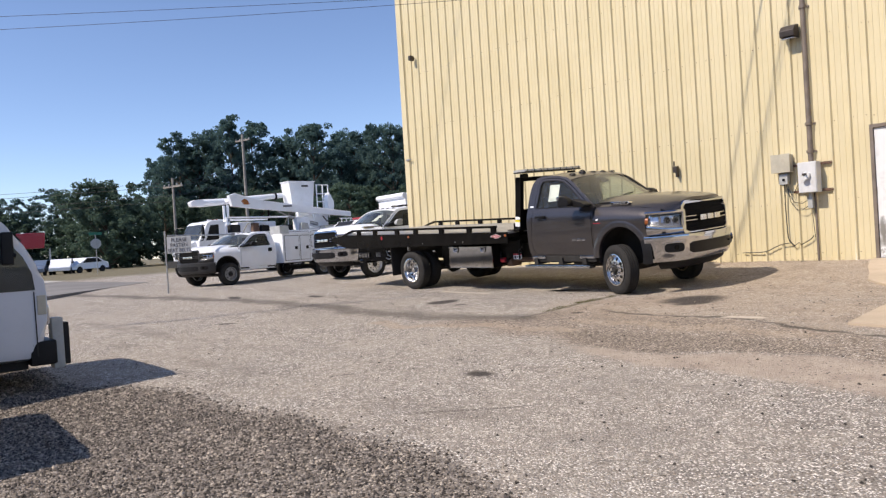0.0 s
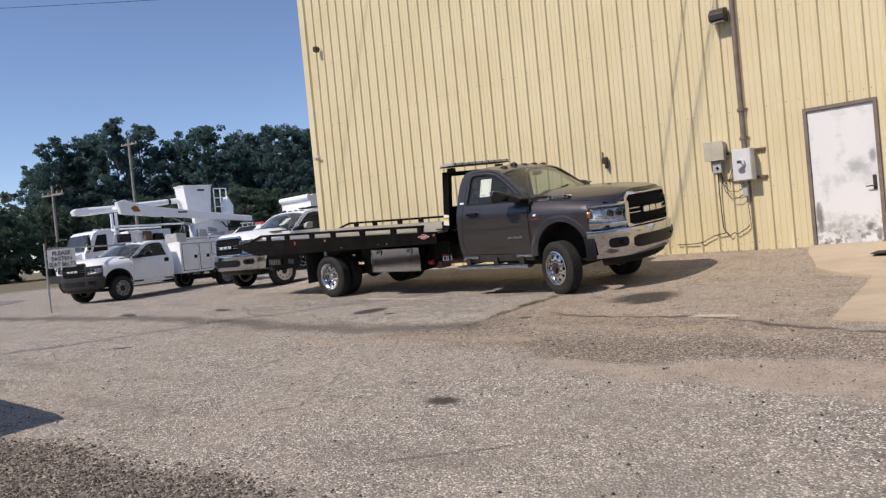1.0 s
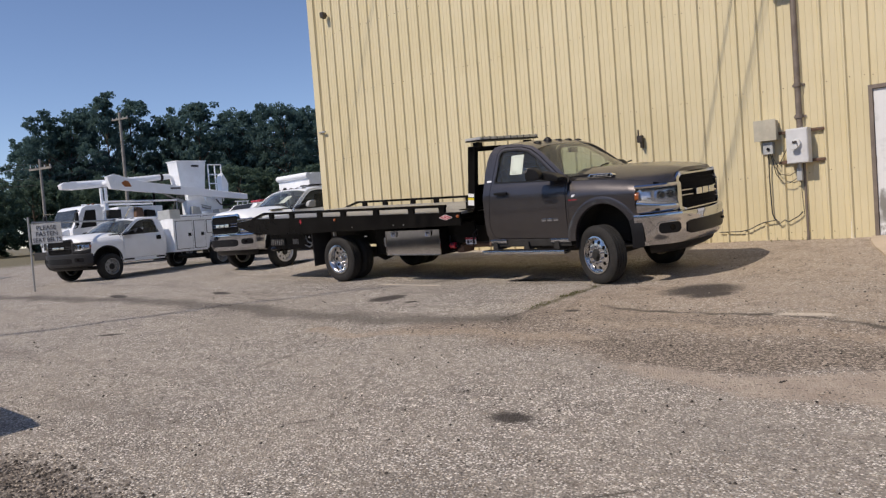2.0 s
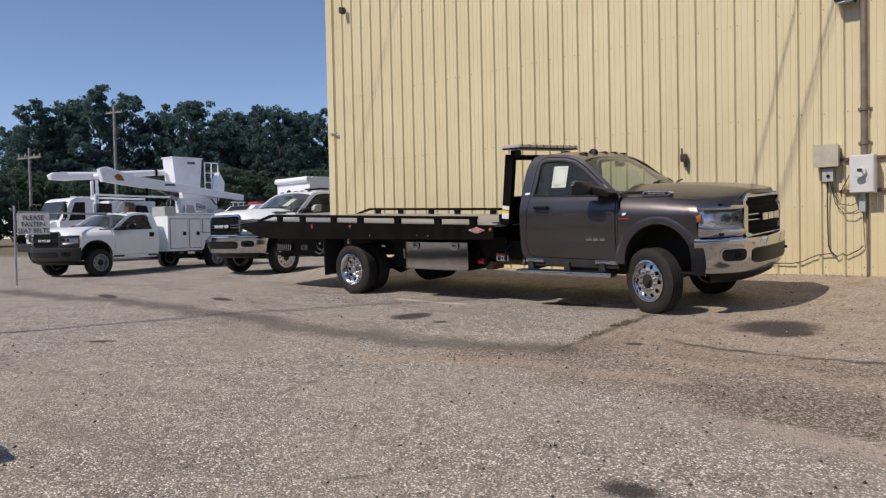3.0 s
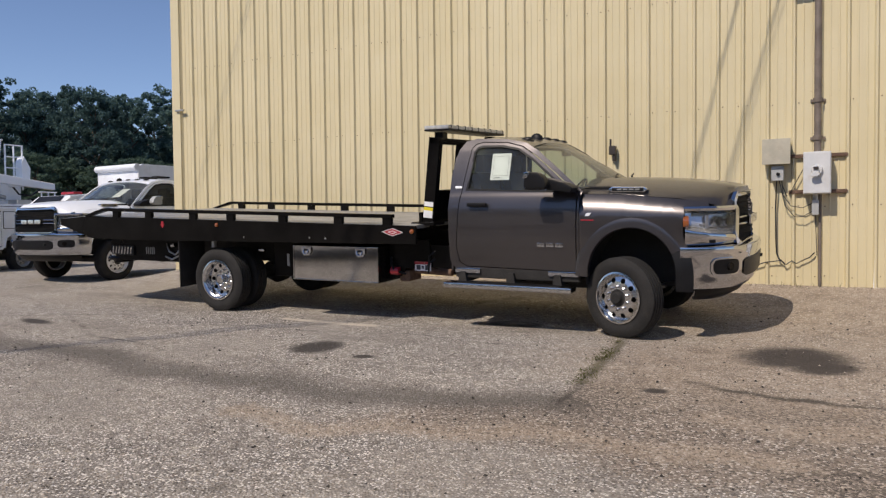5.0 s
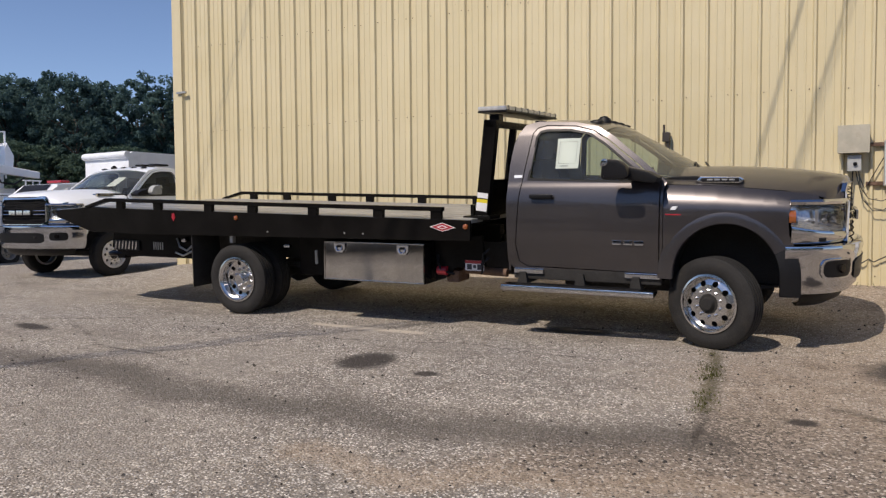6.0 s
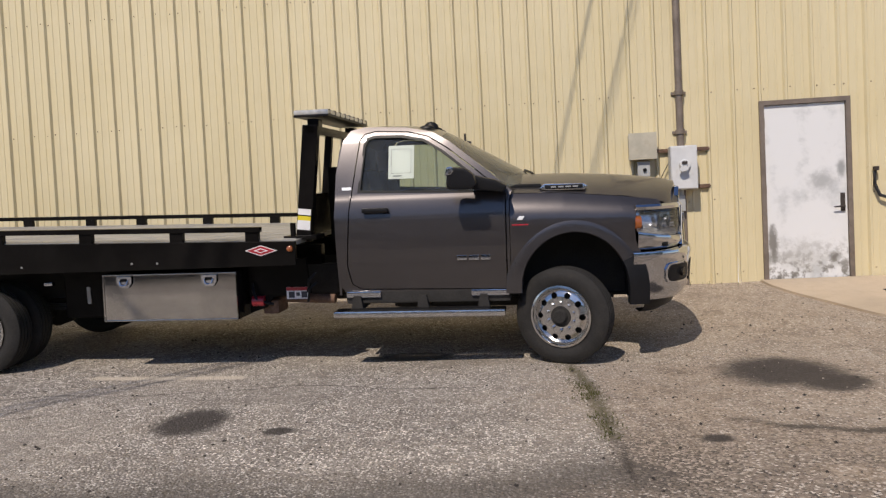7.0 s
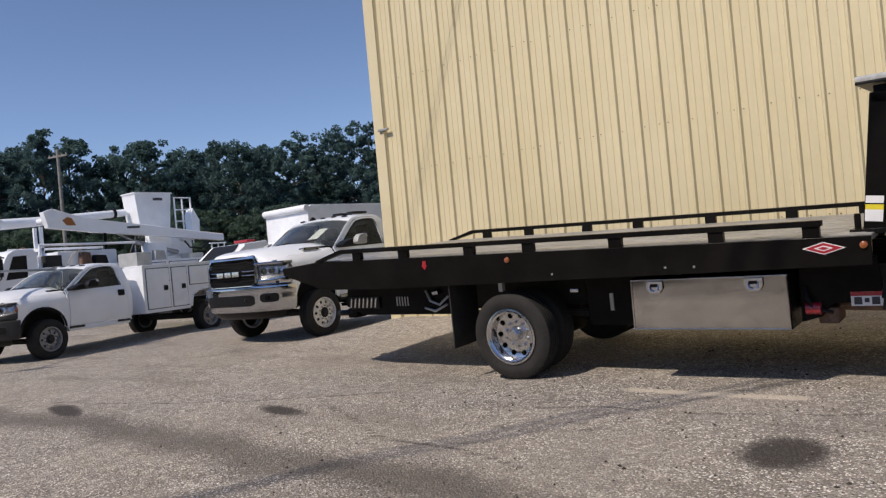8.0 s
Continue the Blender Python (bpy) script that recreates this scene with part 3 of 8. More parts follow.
    edge = np.interp(x, (-24, -8, -4.2, -3.6, -2.9, -2.2, -1.1, -0.4, 0.4, 1.2, 2.0, 3.4, 5.0), (-10.6, -10.9, -11.25, -11.1, -10.72, -10.58, -10.62, -10.46, -10.56, -10.47, -10.68, -11.1, -11.9))
    grav = np.clip(0.5 + (edge - y) * 2.6, 0, 1) * np.where((x > -40) & (x < 30) & (y > -60), 1, 0)
    pale = np.maximum(0.92 - near_line(x, y, ((-6.4, -3.74), (-5.8, -3.72), (-5.15, -3.76))) / 0.14, 0.92 - near_line(x, y, ((0.34, -5.36), (0.70, -5.33))) / 0.14)
    verge = np.where((x < -44) | (y > 9.5), 0.9, 0.0) + 0.62 * blob(x, y, -21.0, 2.0, 2.4, 1.2) + 0.52 * (1.0 - near_line(x + 0.3 * wob, y, ((-2.37, -5.3), (-2.44, -4.4), (-2.57, -3.4))) / 0.12).clip(0, 1)
    for name, val in (("seam", seam), ("crack", crack), ("patch", patch), ("dirt", dirt), ("wash", wash), ("stain", stain), ("sand", sand), ("gravel", grav), ("pale", pale), ("verge", verge)):
        me.attributes.new(name, "FLOAT", "POINT").data.foreach_set("value", np.clip(val, 0, 1).astype(np.float32))
    me.materials.append(GROUND)
    for f in me.polygons:
        f.use_smooth = True
    return tagged(new("ground", me), "worn grey-brown chip-seal lot with seams and oil stains", "ground", kind="structure")


build_ground()


def build_apron():
    """The concrete slab before the door, following the lot's slope."""
    rim = ((-0.06, -0.03), (-0.02, -0.30), (0.10, -0.70), (0.30, -1.20), (0.52, -1.85), (0.95, -2.35), (1.36, -2.60), (1.51, -3.9), (1.66, -5.47), (5.6, -6.2), (5.6, -0.03))
    bm = bmesh.new()
    top = [bm.verts.new((a, b, float(ground_z(a, b)) + 0.022)) for a, b in rim]
    low = [bm.verts.new((a, b, float(ground_z(a, b)) - 0.10)) for a, b in rim]
    f = bm.faces.new(top)
    k = len(rim)
    for i in range(k):
        bm.faces.new((top[i], low[i], low[(i + 1) % k], top[(i + 1) % k]))
    bmesh.ops.triangulate(bm, faces=[f])
    for yc in np.arange(-5.5, -0.2, 0.5):
        bmesh.ops.bisect_plane(bm, geom=list(bm.verts) + list(bm.edges) + list(bm.faces), plane_co=(0, yc, 0), plane_no=(0, 1, 0))
    for v in bm.verts:
        if v.co.z > float(ground_z(v.co.x, v.co.y)) - 0.05:
            v.co.z = float(ground_z(v.co.x, v.co.y)) + 0.022
    tagged(part("door_apron", bm, CONCRETE, None, "", False), "pale sandy concrete apron before the door", "concrete slab", kind="structure")


build_apron()


# ---- building ----
RIB, WEST, EAST, TOP, DEPTH = 0.3048, -12.09, 7.3152, 9.4, 18.0
DOOR_X0, DOOR_X1, DOOR_Z0, DOOR_Z1 = -0.012, 1.022, 0.30, 2.46


def rib_profile(x0, x1):
    """The sheet's outline in plan from x0 to x1: tall ribs every foot, two low ones between."""
    pts = [(x0, 0.0)]
    k = math.floor(x0 / RIB) - 1
    while k * RIB < x1 + RIB:
        c = k * RIB
        for dx, dy in ((-0.030, 0), (-0.010, -0.038), (0.012, -0.038), (0.031, 0), (0.092, 0), (0.099, -0.006), (0.113, -0.006), (0.118, 0), (0.190, 0), (0.197, -0.006), (0.211, -0.006), (0.216, 0)):
            if x0 + 1e-4 < c + dx < x1 - 1e-4:
                pts.append((c + dx, dy))
        k += 1
    pts.append((x1, 0.0))
    return pts


def siding_panel(x0, x1, z0, z1, parent):
    bm = bmesh.new()
    pr = rib_profile(x0, x1)
    if any(abs(a - b) < 1e-6 for (a, _), (b, _) in zip(pr, pr[1:])):
        pr = sorted(set(pr))
    grid(bm, [[(a, b, z) for a, b in pr] for z in (z0, z1)])
    back = [bm.verts.new((a, 0.012, z)) for a, z in ((x0, z0), (x1, z0), (x1, z1), (x0, z1))]
    bm.faces.new(back)
    return part("siding_panel", bm, SIDING, parent, "", False)


wall_south = root("wall_south", Matrix.Identity(4), "ribbed pale-yellow painted metal siding of the warehouse", "wall", kind="structure")
x = -11.887
while x < EAST - 0.01:
    x1 = min(EAST, x + (3 if x > -11.8 else 3.23) * RIB)
    z_foot = 0.02
    if x < DOOR_X1 and x1 > DOOR_X0:
        if x < DOOR_X0:
            siding_panel(x, DOOR_X0, z_foot, TOP, wall_south)
        siding_panel(max(x, DOOR_X0), min(x1, DOOR_X1), DOOR_Z1, TOP, wall_south)
        if x1 > DOOR_X1:
            siding_panel(DOOR_X1, x1, z_foot, TOP, wall_south)
    else:
        siding_panel(x, x1, z_foot, TOP, wall_south)
    x = x1
bm = bmesh.new()
box(bm, WEST, DOOR_X0, 0.016, 0.20, -0.3, TOP)
box(bm, DOOR_X1, x, 0.016, 0.20, -0.3, TOP)
box(bm, DOOR_X0, DOOR_X1, 0.016, 0.20, DOOR_Z1, TOP)
box(bm, DOOR_X0, DOOR_X1, 0.016, 0.20, -0.3, DOOR_Z0)
part("wall_core", bm, CONCRETE, wall_south, "", False)
bm = bmesh.new()
prism(bm, ((WEST - 0.01, 0.20), (WEST - 0.01, -0.045), (WEST + 0.01, -0.055), (WEST + 0.205, -0.055), (WEST + 0.215, 0.012), (WEST + 0.02, 0.012), (WEST + 0.02, 0.20)), 0.02, TOP, 0, "z")
part("corner_trim", bm, SIDING, wall_south, "", False)
bm = bmesh.new()
rng = random.Random(5)
for zr in (0.42, 1.30, 2.62, 4.10, 5.60, 7.10):
    for k in range(-38, 24):
        xs = k * RIB + 0.055
        if DOOR_X0 < xs < DOOR_X1 and zr < DOOR_Z1:
            continue
        for dx in ((0.0,) if k % 3 else (-0.11, 0.0)):
            zz = zr + rng.uniform(-0.015, 0.015)
            rod(bm, (xs + dx, -0.002, zz), (xs + dx, -0.009, zz), 0.0075, 6, 0.006)
tagged(part("siding_screw", bm, RUST, wall_south), kind="stuff")
bm = bmesh.new()
box(bm, WEST, WEST + 0.2, 0.20, DEPTH, -0.3, TOP)
tagged(part("wall_west", bm, SIDING, None, "", False), "yellow metal end wall of the warehouse", "wall", kind="structure")
bm = bmesh.new()
box(bm, EAST - 0.2, EAST, 0.20, DEPTH, -0.3, TOP)
tagged(part("wall_east", bm, SIDING, None, "", False), "yellow metal end wall of the warehouse", "wall", kind="structure")
bm = bmesh.new()
box(bm, WEST, EAST, DEPTH, DEPTH + 0.2, -0.3, TOP)
tagged(part("wall_north", bm, SIDING, None, "", False), "yellow metal rear wall of the warehouse", "wall", kind="structure")
bm = bmesh.new()
prism(bm, ((-0.25, TOP), (DEPTH / 2, TOP + 1.3), (DEPTH + 0.4, TOP), (DEPTH + 0.4, TOP + 0.15), (DEPTH / 2, TOP + 1.45), (-0.25, TOP + 0.15)), WEST - 0.2, EAST + 0.2, 0, "x")
tagged(part("roof", bm, GALV, None, "", False), "low-pitched metal warehouse roof", "roof", kind="structure")


def build_door():
    d = root("door_1", pose(DOOR_X0, 0, DOOR_Z0), "worn white steel door in a brown frame, closed", "door", kind="structure")
    w, h = DOOR_X1 - DOOR_X0, DOOR_Z1 - DOOR_Z0
    bm = bmesh.new()
    sheet(bm, ((0, 0), (0, h), (w, h), (w, 0)), (((0.052, 0.012), (w - 0.052, 0.012), (w - 0.052, h - 0.055), (0.052, h - 0.055)),))
    for v in bm.verts:
        v.co.y = -0.045
    r = bmesh.ops.extrude_face_region(bm, geom=list(bm.faces))
    for v in [g for g in r["geom"] if isinstance(g, bmesh.types.BMVert)]:
        v.co.y = 0.10
    part("door_frame", bm, PIPE_BROWN, d, "weathered brown steel frame", False)
    bm = bmesh.new()
    box(bm, 0.056, w - 0.056, -0.012, 0.035, 0.015, h - 0.060, 0.003)
    leaf = part("door_leaf", bm, DOOR_WHITE, d, "worn white leaf with dark chipped paint low down")
    bm = bmesh.new()
    box(bm, w - 0.135, w - 0.085, -0.030, -0.010, 0.80, 1.02, 0.004)
    part("lock_plate", bm, BRONZE, leaf)
    bm = bmesh.new()
    rod(bm, (w - 0.11, -0.02, 0.86), (w - 0.11, -0.075, 0.86), 0.012)
    rod(bm, (w - 0.11, -0.07, 0.86), (w - 0.225, -0.07, 0.855), 0.011, 10, 0.008)
    part("door_handle", bm, BRONZE, leaf, "dark lever handle")
    for zc in (0.3, 1.1, 1.9):
        bm = bmesh.new()
        rod(bm, (0.054, -0.018, zc - 0.05), (0.054, -0.018, zc + 0.05), 0.009, 8)
        part("hinge", bm, PIPE_BROWN, leaf)
    bm = bmesh.new()
    box(bm, 0.0, w, -0.06, 0.06, -0.03, 0.012, 0.004)
    part("door_sill", bm, RUST, d)


build_door()

# a strip of one rib beside the door, rubbed to the white primer
bm = bmesh.new()
prism(bm, ((-0.325, 0.27), (-0.288, 0.27), (-0.300, 0.64), (-0.316, 0.67)), -0.0345, -0.0315)
part("scuffed_strip", bm, PAINT_WHITE, wall_south, "white primer rubbed bare on one rib")


def build_wall_things():
    c = root("conduit_riser", pose(-0.945, -0.06, 0), "brown weathered conduit pipe rising up the yellow wall", "pipe")
    bm = bmesh.new()
    rod(bm, (0, 0, 1.95), (0, 0, 9.0), 0.043, 18)
    part("pipe", bm, PIPE_BROWN, c)
    bm = bmesh.new()
    rod(bm, (0.03, 0.025, 0.05), (0.03, 0.025, 1.5), 0.020, 12)
    part("lower_pipe", bm, PIPE_BROWN, c)
    for zc in (2.15, 2.62, 4.6, 6.4):
        bm = bmesh.new()
        lathe(bm, ((0.048, -0.03), (0.056, -0.026), (0.056, 0.026), (0.048, 0.03)), (0, 0, zc), 18, "z")
        box(bm, -0.085, 0.085, 0.035, 0.058, zc - 0.018, zc + 0.018)
        part("pipe_clamp", bm, PIPE_BROWN, c)
    b = root("disconnect_box", pose(-0.945, 0, 1.71), "light grey electrical disconnect box on steel struts", "electrical box")
    bm = bmesh.new()
    box(bm, -0.155, 0.155, -0.24, -0.05, -0.26, 0.26, 0.012)
    part("enclosure", bm, ENCLOSURE_PALE, b)
    bm = bmesh.new()
    box(bm, -0.145, 0.145, -0.252, -0.238, -0.25, 0.245, 0.006)
    part("cover", bm, ENCLOSURE_PALE, b)
    bm = bmesh.new()
    lathe(bm, ((0.0, -0.30), (0.055, -0.298), (0.062, -0.285), (0.066, -0.252)), (0.0, 0, 0.03), 24)
    part("rotary_base", bm, ENCLOSURE_PALE, b)
    bm = bmesh.new()
    prism(bm, ((-0.075, -0.03), (-0.05, -0.055), (0.0, -0.05), (0.035, -0.03), (0.01, 0.035), (-0.03, 0.035)), -0.335, -0.298, 0.006)
    handle = part("handle", bm, ENCLOSURE_PALE, b, "pale rotary handle with a dark grip")
    bm = bmesh.new()
    box(bm, -0.038, 0.018, -0.352, -0.298, 0.034, 0.068, 0.006)
    part("grip", bm, BRONZE, handle)
    for zc in (0.225, -0.225):
        bm = bmesh.new()
        box(bm, -0.33, 0.33, -0.05, -0.004, zc - 0.022, zc + 0.022, 0.003)
        for k in range(7):
            box(bm, -0.31 + 0.1 * k, -0.26 + 0.1 * k, -0.054, -0.048, zc - 0.008, zc + 0.008)
        part("strut", bm, RUST, b)
    bm = bmesh.new()
    rod(bm, (-0.02, -0.10, -0.26), (-0.02, -0.10, -0.34), 0.03, 12)
    box(bm, -0.06, 0.02, -0.14, -0.06, -0.52, -0.33, 0.01)
    part("conduit_fitting", bm, BOX_GREY, b)
    bm = bmesh.new()
    tube(bm, [(-0.02, -0.08, -0.52), (-0.01, -0.06, -0.8), (0.0, -0.05, -1.03)], 0.005, 6)
    part("cable", bm, CABLE, b, "thin dark cable hanging down the wall")
    a = root("junction_box", pose(-1.412, 0, 1.99), "beige wall junction box with a smaller box below", "electrical box")
    bm = bmesh.new()
    box(bm, -0.155, 0.155, -0.19, -0.03, -0.15, 0.15, 0.008)
    part("enclosure", bm, BOX_BEIGE, a)
    bm = bmesh.new()
    box(bm, -0.165, 0.165, -0.20, -0.185, -0.155, 0.165, 0.004)
    part("cover", bm, BOX_BEIGE, a)
    bm = bmesh.new()
    box(bm, -0.06, 0.085, -0.14, -0.03, -0.36, -0.175, 0.008)
    small = part("meter_box", bm, BOX_GREY, a, "small grey box")
    bm = bmesh.new()
    rod(bm, (0.02, -0.14, -0.28), (0.02, -0.16, -0.28), 0.022, 14)
    part("knob", bm, BLACK_PLASTIC, small)
    bm = bmesh.new()
    # wires: one down to the wall foot, one lying along it, three slung across to the switch
    for pts, r in ((((0.0, -0.08, -0.36), (-0.012, -0.06, -0.7), (-0.008, -0.05, -1.1), (0.0, -0.05, -1.28), (0.03, -0.06, -1.355), (0.10, -0.06, -1.42)), 0.009),
                   (((-0.85, -0.04, -1.53), (-0.50, -0.05, -1.53), (-0.36, -0.05, -1.505), (-0.25, -0.05, -1.45), (-0.14, -0.05, -1.405), (0.06, -0.06, -1.375), (0.10, -0.06, -1.435), (0.18, -0.05, -1.38), (0.23, -0.05, -1.415), (0.33, -0.05, -1.36), (0.39, -0.05, -1.33), (0.44, -0.05, -1.27)), 0.008),
                   (((0.06, -0.09, -0.36), (0.08, -0.09, -0.55), (0.165, -0.09, -0.68), (0.30, -0.10, -0.71), (0.42, -0.10, -0.65)), 0.006),
                   (((0.03, -0.08, -0.36), (0.10, -0.08, -0.68), (0.21, -0.09, -0.82), (0.30, -0.10, -0.82), (0.42, -0.10, -0.75)), 0.006),
                   (((0.33, -0.07, -0.18), (0.25, -0.06, -0.33), (0.165, -0.06, -0.50), (0.12, -0.07, -0.56), (0.06, -0.09, -0.40)), 0.006)):
        bm = bmesh.new()
        tube(bm, list(pts), r, 6)
        part("cable", bm, CABLE, a)
    lamp = root("wall_lamp", pose(-1.16, 0, 4.22), "dark bronze wall-pack lamp beside the conduit", "wall lamp")
    bm = bmesh.new()
    prism(bm, ((-0.03, -0.12), (-0.23, -0.09), (-0.24, 0.01), (-0.16, 0.10), (-0.03, 0.12)), -0.125, 0.125, 0.012, "x")
    part("housing", bm, BRONZE, lamp)
    bm = bmesh.new()
    box(bm, -0.11, 0.11, -0.21, -0.05, -0.13, -0.115, 0.004)
    part("lens", bm, LAMP_CLEAR, lamp)
    s = root("hose_bracket", pose(-3.528, 0, 2.14), "small dark metal wall bracket", "bracket")
    bm = bmesh.new()
    box(bm, -0.045, 0.045, -0.12, -0.03, -0.07, 0.05, 0.008)
    rod(bm, (-0.03, -0.08, 0.04), (-0.03, -0.08, 0.15), 0.014, 10)
    box(bm, 0.0, 0.04, -0.10, -0.03, -0.16, -0.05, 0.006)
    part("body", bm, BRONZE, s)
    cam2 = root("wall_floodlight", pose(-11.42, 0, 6.05), "small dark floodlight near the corner of the wall", "floodlight")
    bm = bmesh.new()
    box(bm, -0.025, 0.025, -0.10, -0.03, -0.025, 0.025, 0.006)
    part("arm", bm, BRONZE, cam2)
    bm = bmesh.new()
    prism(bm, ((-0.20, -0.06), (-0.08, -0.08), (-0.08, 0.05), (-0.20, 0.06)), -0.055, 0.055, 0.01, "x")
    part("head", bm, BRONZE, cam2)
    for zc in (3.33,):
        k = root("trim_clip", pose(-11.87, -0.02, zc), "small metal clip on the corner trim", "clip", "clips on the corner trim")
        bm = bmesh.new()
        box(bm, -0.11, 0.10, -0.075, -0.035, -0.018, 0.018, 0.004)
        part("plate", bm, GALV, k)
    h = root("hose_hook", pose(1.36, 0, 1.30), "black hose hung in a loop on the wall", "hose")
    bm = bmesh.new()
    tube(bm, [(-0.09, -0.05, 0.28), (-0.10, -0.06, 0.10), (-0.05, -0.07, -0.03), (0.10, -0.08, -0.09), (0.30, -0.08, -0.08), (0.45, -0.07, 0.02), (0.50, -0.06, 0.20)], 0.020, 8)
    part("hose", bm, CABLE, h)
    bm = bmesh.new()
    box(bm, -0.11, -0.06, -0.10, -0.03, 0.26, 0.31, 0.006)
    part("hook", bm, BRONZE, h)
    m = root("door_mat", pose(1.35, -0.95, float(ground_z(1.35, -0.95)) + 0.036), "dark worn door mat on the apron", "mat")
    bm = bmesh.new()
    box(bm, -0.32, 0.42, -0.22, 0.22, 0.0, 0.015, 0.005)
    part("mat", bm, BLACK_MATT, m)


build_wall_things()
# ---- vehicles ----
def tyre_profile(r, w, rim):
    """The closed outline of a tyre's section: radius and place along the axle."""
    h = w / 2
    p = [(rim, -h * 0.72), (rim + 0.02, -h * 0.86), (rim + (r - rim) * 0.45, -h * 1.0), (r - 0.045, -h * 0.95), (r - 0.012, -h * 0.80)]
    tread = []
    for g in (-0.55, -0.18, 0.18, 0.55):
        tread += [(r, h * (g - 0.06)), (r - 0.012, h * (g - 0.05)), (r - 0.012, h * (g + 0.05)), (r, h * (g + 0.06))]
    return p + [(r - 0.002, -h * 0.72)] + tread + [(r - 0.002, h * 0.72)] + [(a, -b) for a, b in reversed(p)]


def ring_plate(bm, r0, r1, holes, hole_r, hole_at, y0, y1, seg=40):
    """A flat ring with round holes, from y0 to y1 along the axle."""
    def loop(cx, cz, r, k):
        return [(cx + r * math.cos(2 * math.pi * i / k), cz + r * math.sin(2 * math.pi * i / k)) for i in range(k)]
    tmp = bmesh.new()
    cut = [loop(0, 0, r0, seg)] + [loop(hole_at * math.cos(2 * math.pi * i / holes), hole_at * math.sin(2 * math.pi * i / holes), hole_r, 12) for i in range(holes)]
    sheet(tmp, loop(0, 0, r1, seg), cut)
    for v in tmp.verts:
        v.co.y = y0
    r = bmesh.ops.extrude_face_region(tmp, geom=list(tmp.faces))
    for v in [g for g in r["geom"] if isinstance(g, bmesh.types.BMVert)]:
        v.co.y = y1
    me = bpy.data.meshes.new("tmp")
    tmp.to_mesh(me)
    tmp.free()
    bm.from_mesh(me)
    bpy.data.meshes.remove(me)


def wheel(parent, x, y, z, r, dish, side, steer=0.0, metal=None, holes=10, rim=0.240, w=0.225):
    """A wheel whose outer face looks along side (-1: to -y). dish: how far the disc lies inside (+) or outside (-) the tyre's wall."""
    metal = metal or POLISHED
    m = Matrix.Translation((x, y, z)) @ Matrix.Rotation(radians(steer), 4, "Z") @ Matrix.Diagonal((1, -side, 1, 1))
    bm = bmesh.new()
    lathe(bm, tyre_profile(r, w, rim), (0, 0, 0), 56)
    t = part("wheel", moved(bm, m), RUBBER, parent)
    h = w / 2
    bm = bmesh.new()
    lathe(bm, ((rim + 0.004, -h * 0.84), (rim + 0.012, -h * 0.95), (rim - 0.004, -h * 0.98), (rim - 0.012, -h * 0.86), (rim - 0.026, -h * 0.6), (rim - 0.034, h * 0.7), (rim, h * 0.8)), (0, 0, 0), 48)
    yd = -h + dish
    ring_plate(bm, 0.085, rim - 0.02, holes, rim * 0.105, rim * 0.73, yd, yd + 0.018)
    for q in bm.verts:
        rr = math.hypot(q.co.x, q.co.z)
        if rr < rim - 0.015:
            q.co.y += (0.045 if dish < 0.05 else -0.03) * (rr / rim - 0.5) ** 2 * 4 * (1 if rr > rim * 0.5 else 0)
    part("rim", moved(bm, m), metal, t)
    bm = bmesh.new()
    lathe(bm, ((0.0, yd + 0.07), (rim - 0.04, yd + 0.07)), (0, 0, 0), 32)
    part("brake_drum", moved(bm, m), BLACK_MATT, t)
    bm = bmesh.new()
    out = -0.035 if dish < 0.05 else -0.09
    lathe(bm, ((0.0, yd + out), (0.046, yd + out), (0.054, yd + out + 0.008), (0.060, yd - 0.002), (0.09, yd + 0.002)), (0, 0, 0), 28)
    hub = part("hub", moved(bm, m), BLACK_MATT if dish < 0.05 else metal, t)
    for i in range(10):
        a = 2 * math.pi * (i + 0.5) / 10
        u, v = 0.112 * math.cos(a), 0.112 * math.sin(a)
        part("lug_nut", moved(rod(bmesh.new(), (u, yd + 0.002, v), (u, yd - 0.028, v), 0.015, 6, 0.011), m), CHROME, t)
    return t


def cab_half(x, z):
    """Half the width of the cab's and fenders' skin."""
    w = 1.0 - 0.05 * ((z - 1.0) / 0.4) ** 2 * (1 if z < 1.0 else 0.35)
    if z > 1.40:
        w -= 0.18 * (z - 1.40) + 0.35 * max(0.0, z - 1.86) ** 1.5
    if z > 1.22:
        w -= 0.032 * min(1.0, (z - 1.22) / 0.20) ** 1.6
    if x > 0.45:
        w -= 0.30 * (x - 0.45) ** 2
    return w


def fender_top(x):
    return float(np.interp(x, (-0.46, 0.0, 0.5, 0.8, 1.0), (1.405, 1.390, 1.350, 1.310, 1.275)))


def fender_half(x, z):
    w = 1.0 - 0.05 * ((z - 1.0) / 0.4) ** 2 * (1 if z < 1.0 else 0.0)
    if x > 0.45:
        w -= 0.30 * (x - 0.45) ** 2
    if z > 1.16:
        w -= 0.11 * ((z - 1.16) / (fender_top(x) - 1.16)) ** 2.0
    return w


DOOR_OUT = ((-1.66, 0.655), (-1.735, 0.70), (-1.765, 0.85), (-1.735, 1.30), (-1.715, 1.45), (-1.655, 1.89), (-1.615, 1.936), (-1.53, 1.955), (-1.25, 1.940), (-1.08, 1.895), (-0.93, 1.80), (-0.68, 1.60), (-0.452, 1.405), (-0.455, 0.635))
DOOR_WIN = ((-1.655, 1.462), (-1.612, 1.850), (-1.585, 1.895), (-1.53, 1.910), (-1.30, 1.905), (-1.12, 1.868), (-0.96, 1.765), (-0.74, 1.585), (-0.54, 1.425))
